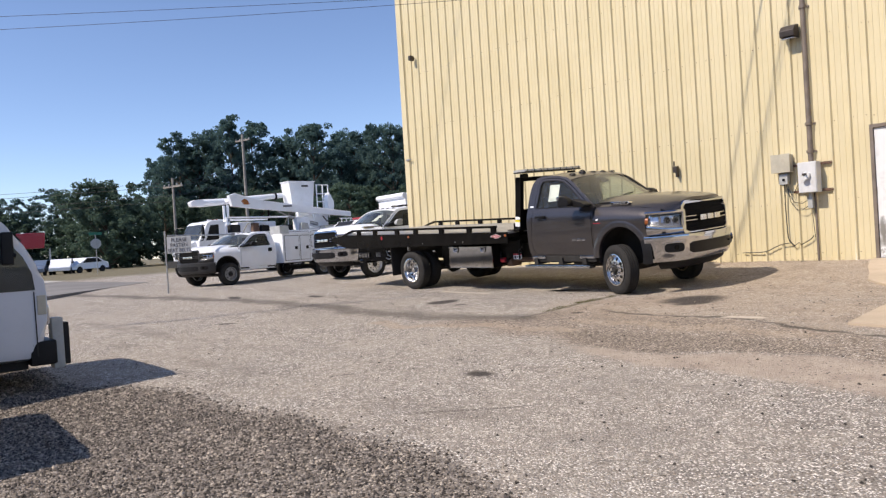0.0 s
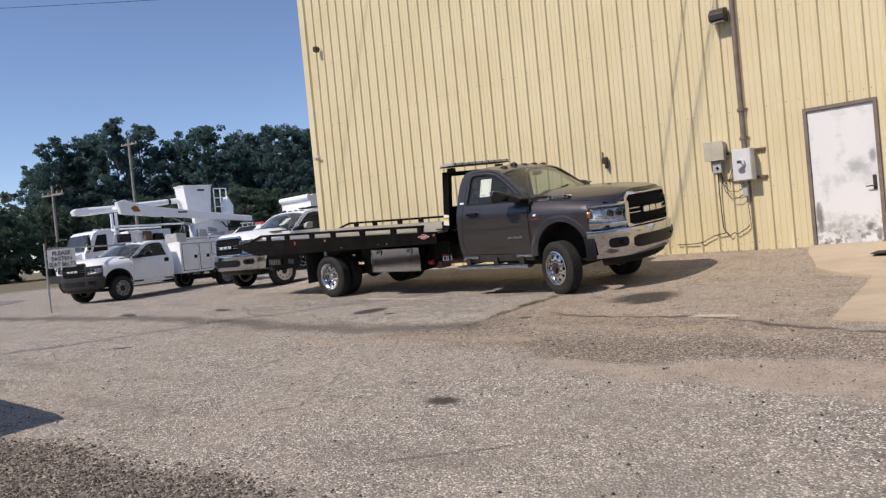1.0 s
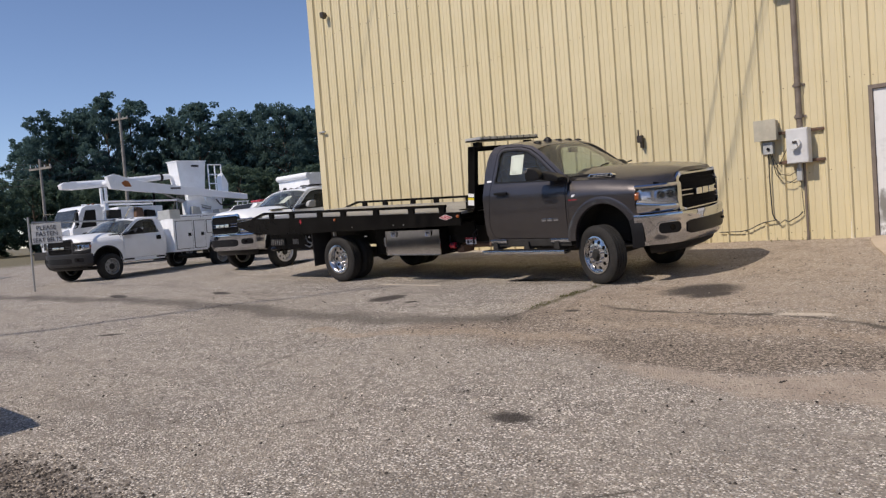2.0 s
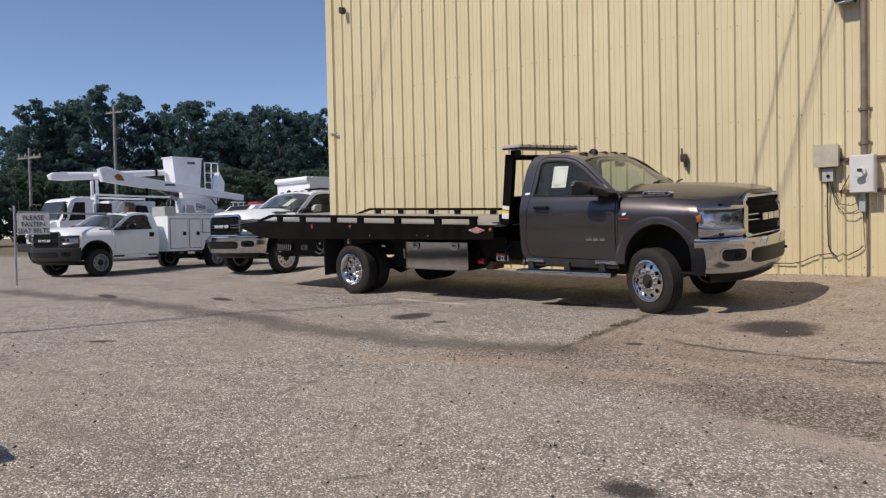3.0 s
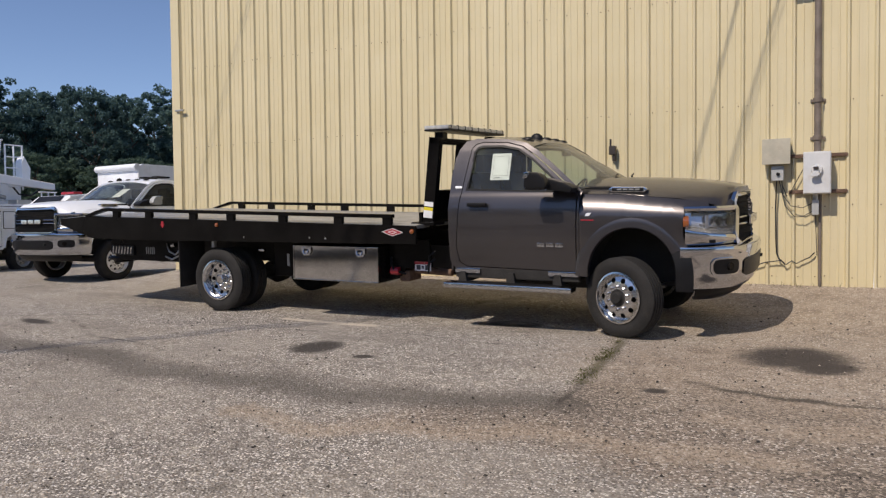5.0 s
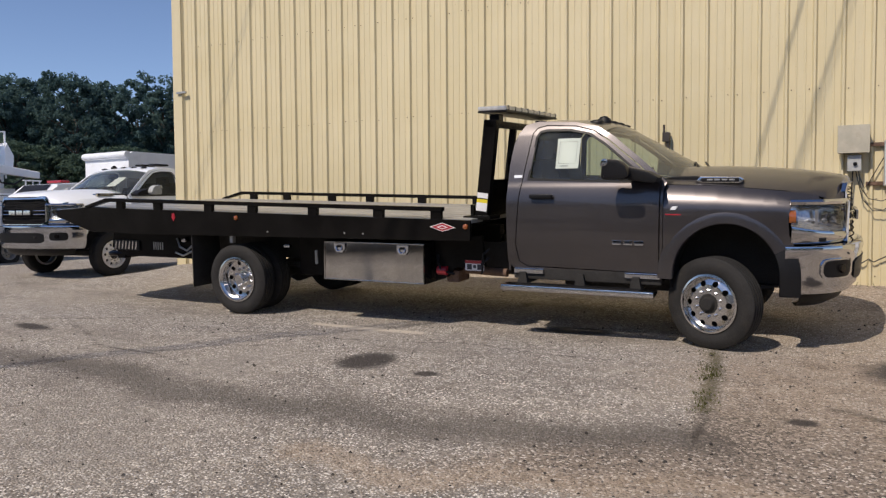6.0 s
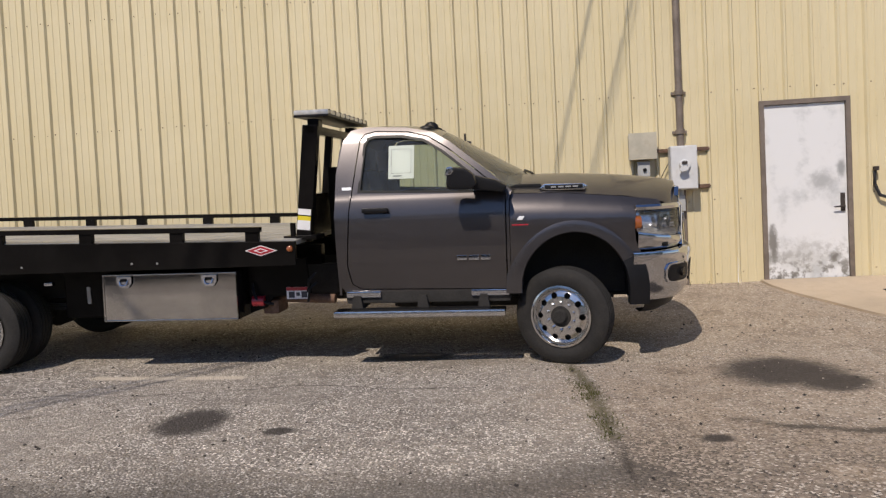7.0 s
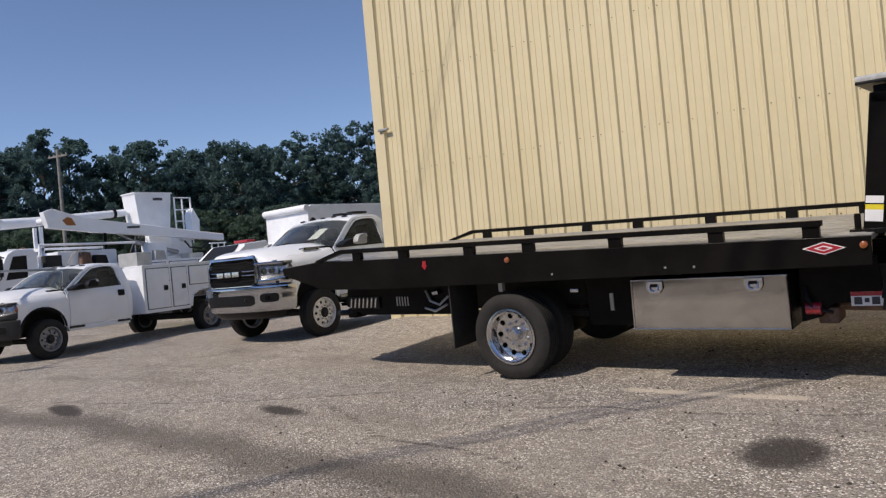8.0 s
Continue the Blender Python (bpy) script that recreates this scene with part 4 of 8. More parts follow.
CAB_OUT = ((-1.80, 0.63), (-1.85, 0.70), (-1.86, 1.25), (-1.845, 1.62), (-1.805, 1.88), (-1.74, 1.972), (-1.62, 1.998), (-1.27, 1.980), (-1.05, 1.935), (-0.90, 1.845), (-0.64, 1.635), (-0.40, 1.43), (-0.425, 1.36), (-0.425, 0.60))


def shrink(pts, d):
    """The polygon drawn in by about d."""
    k, out = len(pts), []
    area = sum(pts[i][0] * pts[(i + 1) % k][1] - pts[(i + 1) % k][0] * pts[i][1] for i in range(k))
    s = 1 if area > 0 else -1
    for i in range(k):
        a, b, c = (Vector(pts[i - 1]), Vector(pts[i]), Vector(pts[(i + 1) % k]))
        n1 = Vector((-(b - a).y, (b - a).x)).normalized()
        n2 = Vector((-(c - b).y, (c - b).x)).normalized()
        q = b + s * d * (n1 + n2) / max(0.6, 1 + n1.dot(n2))
        out.append((q.x, q.y))
    return tuple(out)


CUTS = (0.72, 0.80, 0.90, 1.0, 1.1, 1.2, 1.22, 1.25, 1.28, 1.31, 1.34, 1.37, 1.40, 1.42, 1.45, 1.55, 1.65, 1.75, 1.86, 1.92)


def roof_row(x, zc, ze, n=14):
    w = cab_half(x, ze) - 0.002
    row = []
    for i in range(n + 1):
        u = -1 + 2 * i / n
        row.append((x, w * u, ze + (zc - ze) * (1 - abs(u) ** 2.6)))
    return row


def nose(a, out=0.0, reach=0.64, half=1.0):
    """The plan of the front end as a rounded oblong; a in degrees from dead ahead, out: metres off it."""
    c, q = math.cos(radians(a)), math.sin(radians(a))
    x, y = 0.40 + reach * abs(c) ** 0.77, half * math.copysign(abs(q) ** 0.77, q)
    return x + out * c, y + out * q


def wrap(bm, a0, a1, prof, k=14, reach=0.64, half=1.0, thick=0.008, rise=0.0, above=0.0, below=9.0):
    """A band round the front end, from angle a0 to a1, with an upright profile of (out, z); points between above and below rise towards a1."""
    tmp = bmesh.new()
    grid(tmp, [[(*nose(a0 + (a1 - a0) * i / k, o, reach, half), z + (rise * (i / k) ** 2 if above < z < below else 0.0)) for o, z in prof] for i in range(k + 1)])
    if thick:
        thicken(tmp, thick)
    me = bpy.data.meshes.new("tmp")
    tmp.to_mesh(me)
    tmp.free()
    bm.from_mesh(me)
    bpy.data.meshes.remove(me)
    return bm


GRILLE_BLACK = surf("grille_black", (0.006, 0.006, 0.0065), 0.85, 0.0, 0.3, 9.0, 90.0, 0.0)
GRILLE_BLACK.node_tree.nodes["Principled BSDF"].inputs["Specular IOR Level"].default_value = 0.2
LAMP_GLASS = glass("headlight_lens", (0.90, 0.92, 0.95))
LAMP_BACK = surf("headlight_reflector", (0.84, 0.86, 0.90), 0.22, 0.75, 0.25, 16.0, 60.0, 0.15)


def front_lamp(v, s, trim):
    flip = Matrix.Diagonal((1, s, 1, 1))
    back = wrap(bmesh.new(), 33, 79, ((-0.008, 1.02), (-0.018, 1.05), (-0.042, 1.12), (-0.062, 1.20), (-0.066, 1.245)), rise=0.05, below=1.1)
    lamp = part("headlight", moved(back, flip), LAMP_BACK, v, "clear headlight with chrome surround")
    bm = wrap(bmesh.new(), 33, 79, ((-0.005, 1.015), (0.008, 1.05), (0.010, 1.14), (0.006, 1.22), (-0.006, 1.248)), 16, thick=0, rise=0.05, below=1.1)
    lens = part("lens", moved(bm, flip), LAMP_GLASS, lamp)
    lens.visible_shadow = False
    bm = wrap(bmesh.new(), 76.5, 80.5, ((-0.03, 1.085), (0.002, 1.095), (0.013, 1.112), (0.015, 1.14), (0.010, 1.170), (-0.004, 1.186), (-0.03, 1.195)), 6)
    part("turn_signal", moved(bm, flip), AMBER, lamp)
    for a in (41, 52):
        x, y = nose(a, -0.045)
        bm = bmesh.new()
        d = Vector((math.cos(radians(a * 0.5)), math.sin(radians(a * 0.5)), 0)) * 0.035
        rod(bm, (x, y, 1.135), (x + d.x, y + d.y, 1.135), 0.056, 20, 0.050)
        part("projector", moved(bm, flip), CHROME, lamp)
        bm = bmesh.new()
        rod(bm, (x + d.x, y + d.y, 1.135), (x + d.x * 1.15, y + d.y * 1.15, 1.135), 0.034, 20, 0.026)
        part("bulb_lens", moved(bm, flip), BLACK_STEEL, lamp)
    for z in (1.070,):
        bm = wrap(bmesh.new(), 35, 68, ((-0.045, z), (-0.02, z + 0.004), (-0.02, z + 0.014), (-0.045, z + 0.018)), 10, rise=0.035)
        part("reflector_bar", moved(bm, flip), CHROME, lamp)
    bm = wrap(bmesh.new(), 36, 74, ((-0.05, 1.022), (-0.018, 1.026), (-0.016, 1.050), (-0.05, 1.056)), 10, rise=0.045)
    part("marker_strip", moved(bm, flip), LAMP_CLEAR, lamp)
    bm = wrap(bmesh.new(), 34, 74, ((-0.05, 1.205), (-0.012, 1.208), (-0.012, 1.226), (-0.05, 1.232)), 10)
    part("brow", moved(bm, flip), BLACK_PLASTIC, lamp)
    bm = wrap(bmesh.new(), 60, 63, ((-0.05, 1.06), (-0.012, 1.07), (-0.012, 1.20), (-0.05, 1.21)), 2)
    part("divider", moved(bm, flip), CHROME, lamp)
    bm = wrap(bmesh.new(), 30, 80, ((-0.02, 1.238), (0.016, 1.240), (0.020, 1.262), (0.004, 1.280), (-0.03, 1.285)))
    wrap(bm, 30, 79, ((-0.02, 0.925), (0.004, 0.93), (0.016, 0.955), (0.024, 0.985), (0.016, 1.012), (-0.02, 1.020)), rise=0.055, above=0.98)
    wrap(bm, 29, 33.5, ((0.0, 0.93), (0.020, 0.95), (0.022, 1.25), (0.0, 1.28)), 3)
    part("lamp_trim", moved(bm, flip), trim, lamp)
    bm = wrap(bmesh.new(), 55, 60, ((0.018, 0.940), (0.025, 0.945), (0.025, 0.968), (0.020, 0.974)), 4)
    part("trim_slot", moved(bm, flip), BLACK_PLASTIC, lamp)
    bm = wrap(bmesh.new(), 28, 80, ((-0.03, 0.88), (-0.02, 0.90), (-0.02, 0.93), (-0.04, 0.94)))
    part("lamp_filler", moved(bm, flip), BLACK_MATT, v)


BUMPER = ((-0.16, 0.918), (-0.03, 0.920), (0.004, 0.905), (0.012, 0.872), (0.002, 0.825), (-0.006, 0.74), (-0.012, 0.64), (-0.030, 0.565), (-0.07, 0.515), (-0.15, 0.50))


def front_bumper(v, trim):
    def skin(z):
        zs = [q for _, q in BUMPER[1:]][::-1]
        return float(np.interp(z, zs, [o for o, _ in BUMPER[1:]][::-1]))
    bm = wrap(bmesh.new(), -83, 83, BUMPER, 60, 0.715, 1.025, 0.012)
    bp = part("front_bumper", bm, trim, v, "bright chrome front bumper")

    def patch(name, a0, a1, z0, z1, off, material, parent, power=4.0, depth=0.01):
        tmp = bmesh.new()
        rows = []
        for i in range(15):
            q = -1 + i / 7
            h = max(0.02, (1 - abs(q * 0.995) ** power)) ** (1 / power) * (z1 - z0) / 2
            am = (a0 + a1) / 2 + (a1 - a0) / 2 * q
            rows.append([(*nose(am, skin((z0 + z1) / 2 + h * w) + off, 0.715, 1.025), (z0 + z1) / 2 + h * w) for w in (-1, -0.6, 0, 0.6, 1)])
        grid(tmp, rows)
        thicken(tmp, depth)
        return part(name, tmp, material, parent)
    patch("air_intake", -29, 29, 0.612, 0.785, 0.010, BLACK_PLASTIC, bp, 8.0)
    for s in (-1, 1):
        a0, a1 = sorted((s * 34.5, s * 62))
        bez = patch("fog_bezel", a0, a1, 0.640, 0.805, 0.014, trim, bp, 4.5, 0.018)
        a0, a1 = sorted((s * 36.5, s * 60))
        fog = patch("fog_pocket", a0, a1, 0.655, 0.792, 0.019, BLACK_PLASTIC, bez, 4.5)
        x, y = nose(s * 46, 0.004, 0.715, 1.025)
        lamp = bmesh.new()
        rod(lamp, (x, y, 0.725), (x + 0.022, y + 0.012 * s, 0.725), 0.036, 14)
        part("fog_lamp", lamp, BLACK_STEEL, fog)
        bm = bmesh.new()
        rod(bm, (1.02, -0.44 * s, 0.715), (1.115 if s < 0 else 1.06, -0.44 * s, 0.715), 0.018, 8)
        part("tow_hook", bm, BLACK_MATT, bp)
    bm = wrap(bmesh.new(), -72, 72, ((-0.14, 0.52), (-0.12, 0.50), (-0.15, 0.44), (-0.24, 0.39), (-0.32, 0.40)), 30, 0.715, 1.025)
    part("air_dam", bm, BLACK_PLASTIC, bp)


def cab(v, paint, glass_side, ram=True, flare=True, grey_flare=None, trim=None, badge=True):
    """The cab, doors, hood, fenders and front end of a regular-cab truck; x forward from the front axle."""
    trim = trim or CHROME
    for s in (-1, 1):
        bm = bmesh.new()
        sheet(bm, CAB_OUT, (shrink(DOOR_OUT, -0.006),), CUTS, lambda a, b: -cab_half(a, b))
        part("cab_side", moved(thicken(bm, 0.02), Matrix.Diagonal((1, -s, 1, 1))), paint, v)
    bm = bmesh.new()
    rows = [roof_row(x, zc, ze) for x, zc, ze in ((-1.862, 1.30, 1.25), (-1.855, 1.66, 1.60), (-1.832, 1.88, 1.80), (-1.795, 1.970, 1.90), (-1.73, 2.018, 1.972), (-1.5, 2.032, 1.990), (-1.25, 2.020, 1.975), (-1.05, 1.985, 1.935), (-0.97, 1.948, 1.885))]
    grid(bm, rows)
    thicken(bm, 0.02)
    part("cab_roof", bm, paint, v)
    bm = bmesh.new()
    box(bm, -1.86, -1.84, -0.93, 0.93, 0.6, 1.26)
    part("cab_back", bm, paint, v)
    # windscreen
    bm = bmesh.new()
    rows = []
    for i in range(7):
        t = i / 6
        row = []
        for j in range(13):
            u = -1 + j / 6
            xc, zc = -0.965 + 0.76 * t, 1.938 - 0.423 * t
            xe, ze = -1.005 + 0.585 * t, 1.88 - 0.44 * t
            w = cab_half(xe, ze) - 0.035
            k = abs(u) ** 2.2
            row.append((xc + (xe - xc) * k, w * u, zc + (ze - zc) * k + 0.012))
        rows.append(row)
    grid(bm, rows)
    ws = part("windscreen", bm, GLASS, v)
    ws.visible_shadow = False
    bm = bmesh.new()
    box(bm, -0.52, -0.16, -0.80, 0.80, 1.36, 1.475, 0.02)
    part("cowl", bm, BLACK_PLASTIC, v)
    for y0 in (-0.45, 0.25):
        bm = bmesh.new()
        tube(bm, [(-0.20, y0, 1.53), (-0.24, y0 + 0.1, 1.565), (-0.30, y0 + 0.42, 1.59)], 0.011, 6)
        part("wiper", bm, BLACK_PLASTIC, v)
    for s in (-1, 1):
        bm = bmesh.new()
        sheet(bm, shrink(DOOR_OUT, 0.004), (DOOR_WIN,), CUTS, lambda a, b: -cab_half(a, b) - 0.004)
        thicken(bm, 0.02)
        door = part("door", moved(bm, Matrix.Diagonal((1, -s, 1, 1))), paint, v)
        bm = bmesh.new()
        sheet(bm, shrink(DOOR_WIN, -0.004), (), (), lambda a, b: -cab_half(a, b) + 0.014)
        gl = part("side_window", moved(bm, Matrix.Diagonal((1, -s, 1, 1))), glass_side, door)
        gl.visible_shadow = False
        bm = bmesh.new()
        sheet(bm, shrink(DOOR_WIN, -0.012), (shrink(DOOR_WIN, 0.010),), (), lambda a, b: -cab_half(a, b) - 0.007)
        part("window_seal", moved(bm, Matrix.Diagonal((1, -s, 1, 1))), BLACK_PLASTIC, door)
        bm = bmesh.new()
        if badge:
            box(bm, -1.62, -1.40, -1.040, -1.000, 1.285, 1.325, 0.014)
        else:
            box(bm, -1.67, -1.53, -1.030, -0.985, 1.20, 1.345, 0.02)
        part("door_handle", moved(bm, Matrix.Diagonal((1, -s, 1, 1))), BLACK_PLASTIC, door)
        # mirror
        bm = bmesh.new()
        prism(bm, ((-0.895, 1.475), (-0.885, 1.61), (-0.85, 1.632), (-0.74, 1.62), (-0.68, 1.57), (-0.65, 1.485), (-0.70, 1.455), (-0.87, 1.455)), -1.28, -1.15, 0.03)
        mir = part("mirror", moved(bm, Matrix.Diagonal((1, -s, 1, 1))), BOX_GREY if trim is CHROME and not ram else BLACK_PLASTIC, v)
        bm = bmesh.new()
        prism(bm, ((-0.72, 1.455), (-0.46, 1.42), (-0.43, 1.47), (-0.52, 1.52), (-0.72, 1.57)), -1.16, -0.96, 0.02)
        part("mirror_arm", moved(bm, Matrix.Diagonal((1, -s, 1, 1))), BLACK_PLASTIC, mir)
        bm = bmesh.new()
        prism(bm, ((-0.90, 1.565), (-0.85, 1.57), (-0.825, 1.60), (-0.84, 1.636), (-0.885, 1.626)), -1.286, -1.21, 0.012)
        part("mirror_cap", moved(bm, Matrix.Diagonal((1, -s, 1, 1))), CHROME, mir)
        # fender
        arch = arc(0.085, 0.64, 0.43, 180, 0, 18, 0.455)
        out = [(-0.42, 0.61), (-0.42, 1.36), (-0.40, 1.40)] + [(x, fender_top(x)) for x in (-0.2, 0.0, 0.2, 0.4, 0.6, 0.76)] + [(0.78, 1.27), (0.58, 1.25), (0.555, 1.14), (0.565, 1.0), (0.60, 0.92), (0.60, 0.62)] + arch[::-1]
        bm = bmesh.new()
        sheet(bm, out, (), (0.7, 0.8, 0.9, 1.0, 1.06, 1.13, 1.18, 1.21, 1.235, 1.255, 1.275, 1.29, 1.305, 1.32, 1.335, 1.35, 1.365, 1.375, 1.385), lambda a, b: -fender_half(a, min(b, fender_top(a))), [-0.35 + 0.09 * k for k in range(13)])
        thicken(bm, 0.015)
        part("fender", moved(bm, Matrix.Diagonal((1, -s, 1, 1))), paint, v)
        if flare:
            bm = bmesh.new()
            rows = []
            for a in range(0, 181, 9):
                ca, sa = math.cos(radians(a)), math.sin(radians(a))
                rows.append([(0.085 + r * ca, yy, 0.64 + rz * sa) for r, rz, yy in ((0.42, 0.440, -0.93), (0.42, 0.440, -1.000), (0.427, 0.447, -1.008), (0.475, 0.495, -1.006), (0.515, 0.535, -1.000), (0.55, 0.565, -0.985))])
            low0 = [(p[0], p[1], 0.50) for p in rows[0]]
            low1 = [(p[0], p[1], 0.60) for p in rows[-1]]
            grid(bm, rows[3:] + [low1])
            lip = part("wheel_flare", moved(bm, Matrix.Diagonal((1, -s, 1, 1))), grey_flare or paint, v)
            bm = bmesh.new()
            grid(bm, [[(p[0] + 0.03 * (j == 5), p[1] - out * (j > 0), p[2]) for j, p in enumerate(row)] for row, out in zip([low0] + rows[:4], (0.034, 0.034, 0.030, 0.018, 0.003))])
            part("flare_foot", moved(bm, Matrix.Diagonal((1, -s, 1, 1))), BLACK_PLASTIC, lip, "black plastic foot of the flare")
        bm = bmesh.new()
        rows = [[(0.085 + 0.45 * math.cos(radians(a)), yy, 0.60 + 0.50 * math.sin(radians(a))) for yy in (-0.97, -0.45)] for a in range(-10, 191, 10)]
        grid(bm, rows)
        part("wheel_liner", moved(bm, Matrix.Diagonal((1, -s, 1, 1))), BLACK_MATT, v)
        front_lamp(v, s, trim)
        # rocker and step
        bm = bmesh.new()
        box(bm, -1.80, -0.43, -0.96, -0.85, 0.53, 0.645, 0.02)
        part("rocker", moved(bm, Matrix.Diagonal((1, -s, 1, 1))), BLACK_MATT if badge else paint, v)
        for xa, xb in ((-1.79, -1.50), (-0.75, -0.44)):
            bm = bmesh.new()
            box(bm, xa, xb, -0.985, -0.955, 0.585, 0.635, 0.01)
            part("rocker_trim", moved(bm, Matrix.Diagonal((1, -s, 1, 1))), trim, v)
    # hood
    bm = bmesh.new()
    rows = []
    for x in (-0.44, -0.30, -0.1, 0.1, 0.3, 0.5, 0.7, 0.82, 0.90, 0.95):
        zc = float(np.interp(x, (-0.44, -0.2, 0.2, 0.6, 0.85, 0.95, 1.0), (1.555, 1.560, 1.550, 1.520, 1.485, 1.455, 1.43)))
        ze = fender_top(x) + 0.003 - max(0, x - 0.9) * 0.2
        w = fender_half(x, fender_top(x)) - 0.012 - max(0, x - 0.92) * 0.5
        row = []
        for j in range(29):
            u = -1 + j / 14
            a = abs(u)
            lift = 1 - a ** 3.2 + 0.05 * math.exp(-((a - 0.50) / 0.12) ** 2) - 0.06 * math.exp(-(a / 0.25) ** 2)
            back = 0.27 * (w * u) ** 2 * max(0.0, x - 0.55) / 0.45
            row.append((x + 0.05 * max(0.0, x - 0.55) / 0.45 - back, w * u, ze + (zc - ze) * min(1.04, lift)))
        rows.append(row)
    rows.append([(p[0] + 0.012, p[1], p[2] - 0.04) for p in rows[-1]])
    grid(bm, rows)
    thicken(bm, 0.015)
    part("hood", bm, paint, v)
    # the painted band between the hood's edge, the lamps and the grille
    top = [(0.775, -0.905, 1.268), (0.80, -0.86, 1.284)] + [tuple(p) for p in rows[-1]] + [(0.80, 0.86, 1.284), (0.775, 0.905, 1.268)]
    band = []
    for px, py, pz in top:
        bx, by = nose(math.degrees(math.asin(abs(py) ** (1 / 0.77))), -0.004)
        low = float(np.interp(abs(py), (0.50, 0.58, 0.66), (1.392, 1.372, 1.262)))
        band.append([(px, py, pz), ((px + bx) / 2 + 0.008, py * 1.004, (pz * 0.55 + low * 0.45)), (max(bx, px) if abs(py) > 0.6 else px + 0.01, py, low)])
    bm = bmesh.new()
    grid(bm, band)
    part("nose_band", bm, paint, v)
    for s in ((-1, 1) if badge else ()):
        lay = Matrix.Diagonal((1, -s, 1, 1)) @ Matrix.Translation((0.15, -0.855, 1.442)) @ Matrix.Rotation(radians(-4), 4, "X") @ Matrix.Translation((0, 0.812, -1.452))
        bm = bmesh.new()
        prism(bm, ((-0.33, 1.445), (-0.29, 1.482), (0.03, 1.475), (0.06, 1.450), (0.03, 1.422), (-0.29, 1.425)), -0.812, -0.70, 0.012)
        sc = part("hood_badge", moved(bm, lay), POLISHED, v, "bright-rimmed black hood badge")
        bm = bmesh.new()
        box(bm, -0.285, 0.020, -0.817, -0.80, 1.434, 1.470, 0.008)
        part("badge_plate", moved(bm, lay), BLACK_PLASTIC, sc)
        for k in range(4):
            bm = bmesh.new()
            box(bm, -0.235 + 0.058 * k, -0.192 + 0.058 * k, -0.821, -0.814, 1.446, 1.458)
            part("badge_bar", moved(bm, lay), GALV, sc)
    # grille
    g = ((-0.63, 0.93), (-0.655, 1.10), (-0.625, 1.335), (-0.55, 1.405), (0.55, 1.405), (0.625, 1.335), (0.655, 1.10), (0.63, 0.93), (0.50, 0.885), (-0.50, 0.885))
    bm = bmesh.new()
    sheet(bm, g, (shrink(g, 0.046),))
    for q in bm.verts:
        q.co = Vector((1.075 - 0.22 * q.co.x ** 2 - 0.07 * (q.co.z - 0.9), q.co.x, q.co.z))
    thicken(bm, 0.035)
    grille = part("grille", bm, trim, v, "chrome grille surround with black mesh")
    bm = bmesh.new()
    sheet(bm, shrink(g, 0.03), (), (0.95, 1.05, 1.15, 1.25))
    for q in bm.verts:
        q.co = Vector((1.040 - 0.22 * q.co.x ** 2 - 0.07 * (q.co.z - 0.9), q.co.x, q.co.z))
    part("grille_mesh", bm, GRILLE_BLACK, grille)
    for zc in (0.95, 1.0, 1.05, 1.10, 1.15, 1.20, 1.25, 1.30, 1.345):
        bm = bmesh.new()
        tube(bm, [(1.052 - 0.22 * y * y - 0.07 * (zc - 0.9), y, zc) for y in np.linspace(-0.58, 0.58, 9)], 0.006, 6)
        part("grille_bar", bm, GRILLE_BLACK, grille)
    for y0, y1 in ((-0.60, -0.33), (0.33, 0.60)):
        for zc in (1.100, 1.162):
            bm = bmesh.new()
            tube(bm, [(1.070 - 0.22 * y * y - 0.07 * (zc - 0.9), y, zc) for y in np.linspace(y0, y1, 5)], 0.009, 6)
            part("grille_blade", bm, trim, grille)
    for k in range(3):
        bm = bmesh.new()
        box(bm, 1.045, 1.072, -0.285 + 0.20 * k, -0.115 + 0.20 * k, 1.085, 1.170, 0.010)
        part("emblem_bar", bm, POLISHED, grille)
    front_bumper(v, trim)
    # clearance lamps
    for y in (-0.55, -0.28, 0.0, 0.28, 0.55):
        bm = bmesh.new()
        tall = 2.2 if y == -0.28 and badge else 1.0
        lathe(bm, ((0.066, 0.0), (0.056, 0.016 * tall), (0.030, 0.027 * tall), (0.0, 0.030 * tall)), (0, 0, 0), 16, "z")
        moved(bm, Matrix.Translation((-1.12, y, 1.99 - 0.05 * y * y)) @ Matrix.Diagonal((1.1, 0.7, 1, 1)))
        part("clearance_lamp", bm, BLACK_PLASTIC, v)
    # inside
    bm = bmesh.new()
    box(bm, -1.80, -0.43, -0.90, 0.90, 0.62, 0.70)
    part("cab_floor", bm, INTERIOR, v)
    bm = bmesh.new()
    prism(bm, ((-0.44, 0.9), (-0.44, 1.42), (-0.60, 1.45), (-0.72, 1.38), (-0.70, 1.15), (-0.55, 0.9)), -0.88, 0.88, 0.02)
    part("dashboard", bm, INTERIOR, v)
    for y in (-0.42, 0.42):
        bm = bmesh.new()
        box(bm, -1.62, -1.05, y - 0.27, y + 0.27, 0.90, 1.08, 0.05)
        prism(bm, ((-1.50, 1.05), (-1.62, 1.05), (-1.74, 1.62), (-1.64, 1.64)), y - 0.26, y + 0.26, 0.03)
        box(bm, -1.74, -1.63, y - 0.14, y + 0.14, 1.64, 1.83, 0.03)
        part("seat", bm, SEAT_CLOTH, v)
    bm = bmesh.new()
    lathe(bm, ((0.185, -0.014), (0.20, 0.0), (0.185, 0.014), (0.17, 0.0), (0.185, -0.014)), (0, 0, 0), 28, "z")
    rod(bm, (-0.18, 0, 0), (0.18, 0, 0), 0.014, 6)
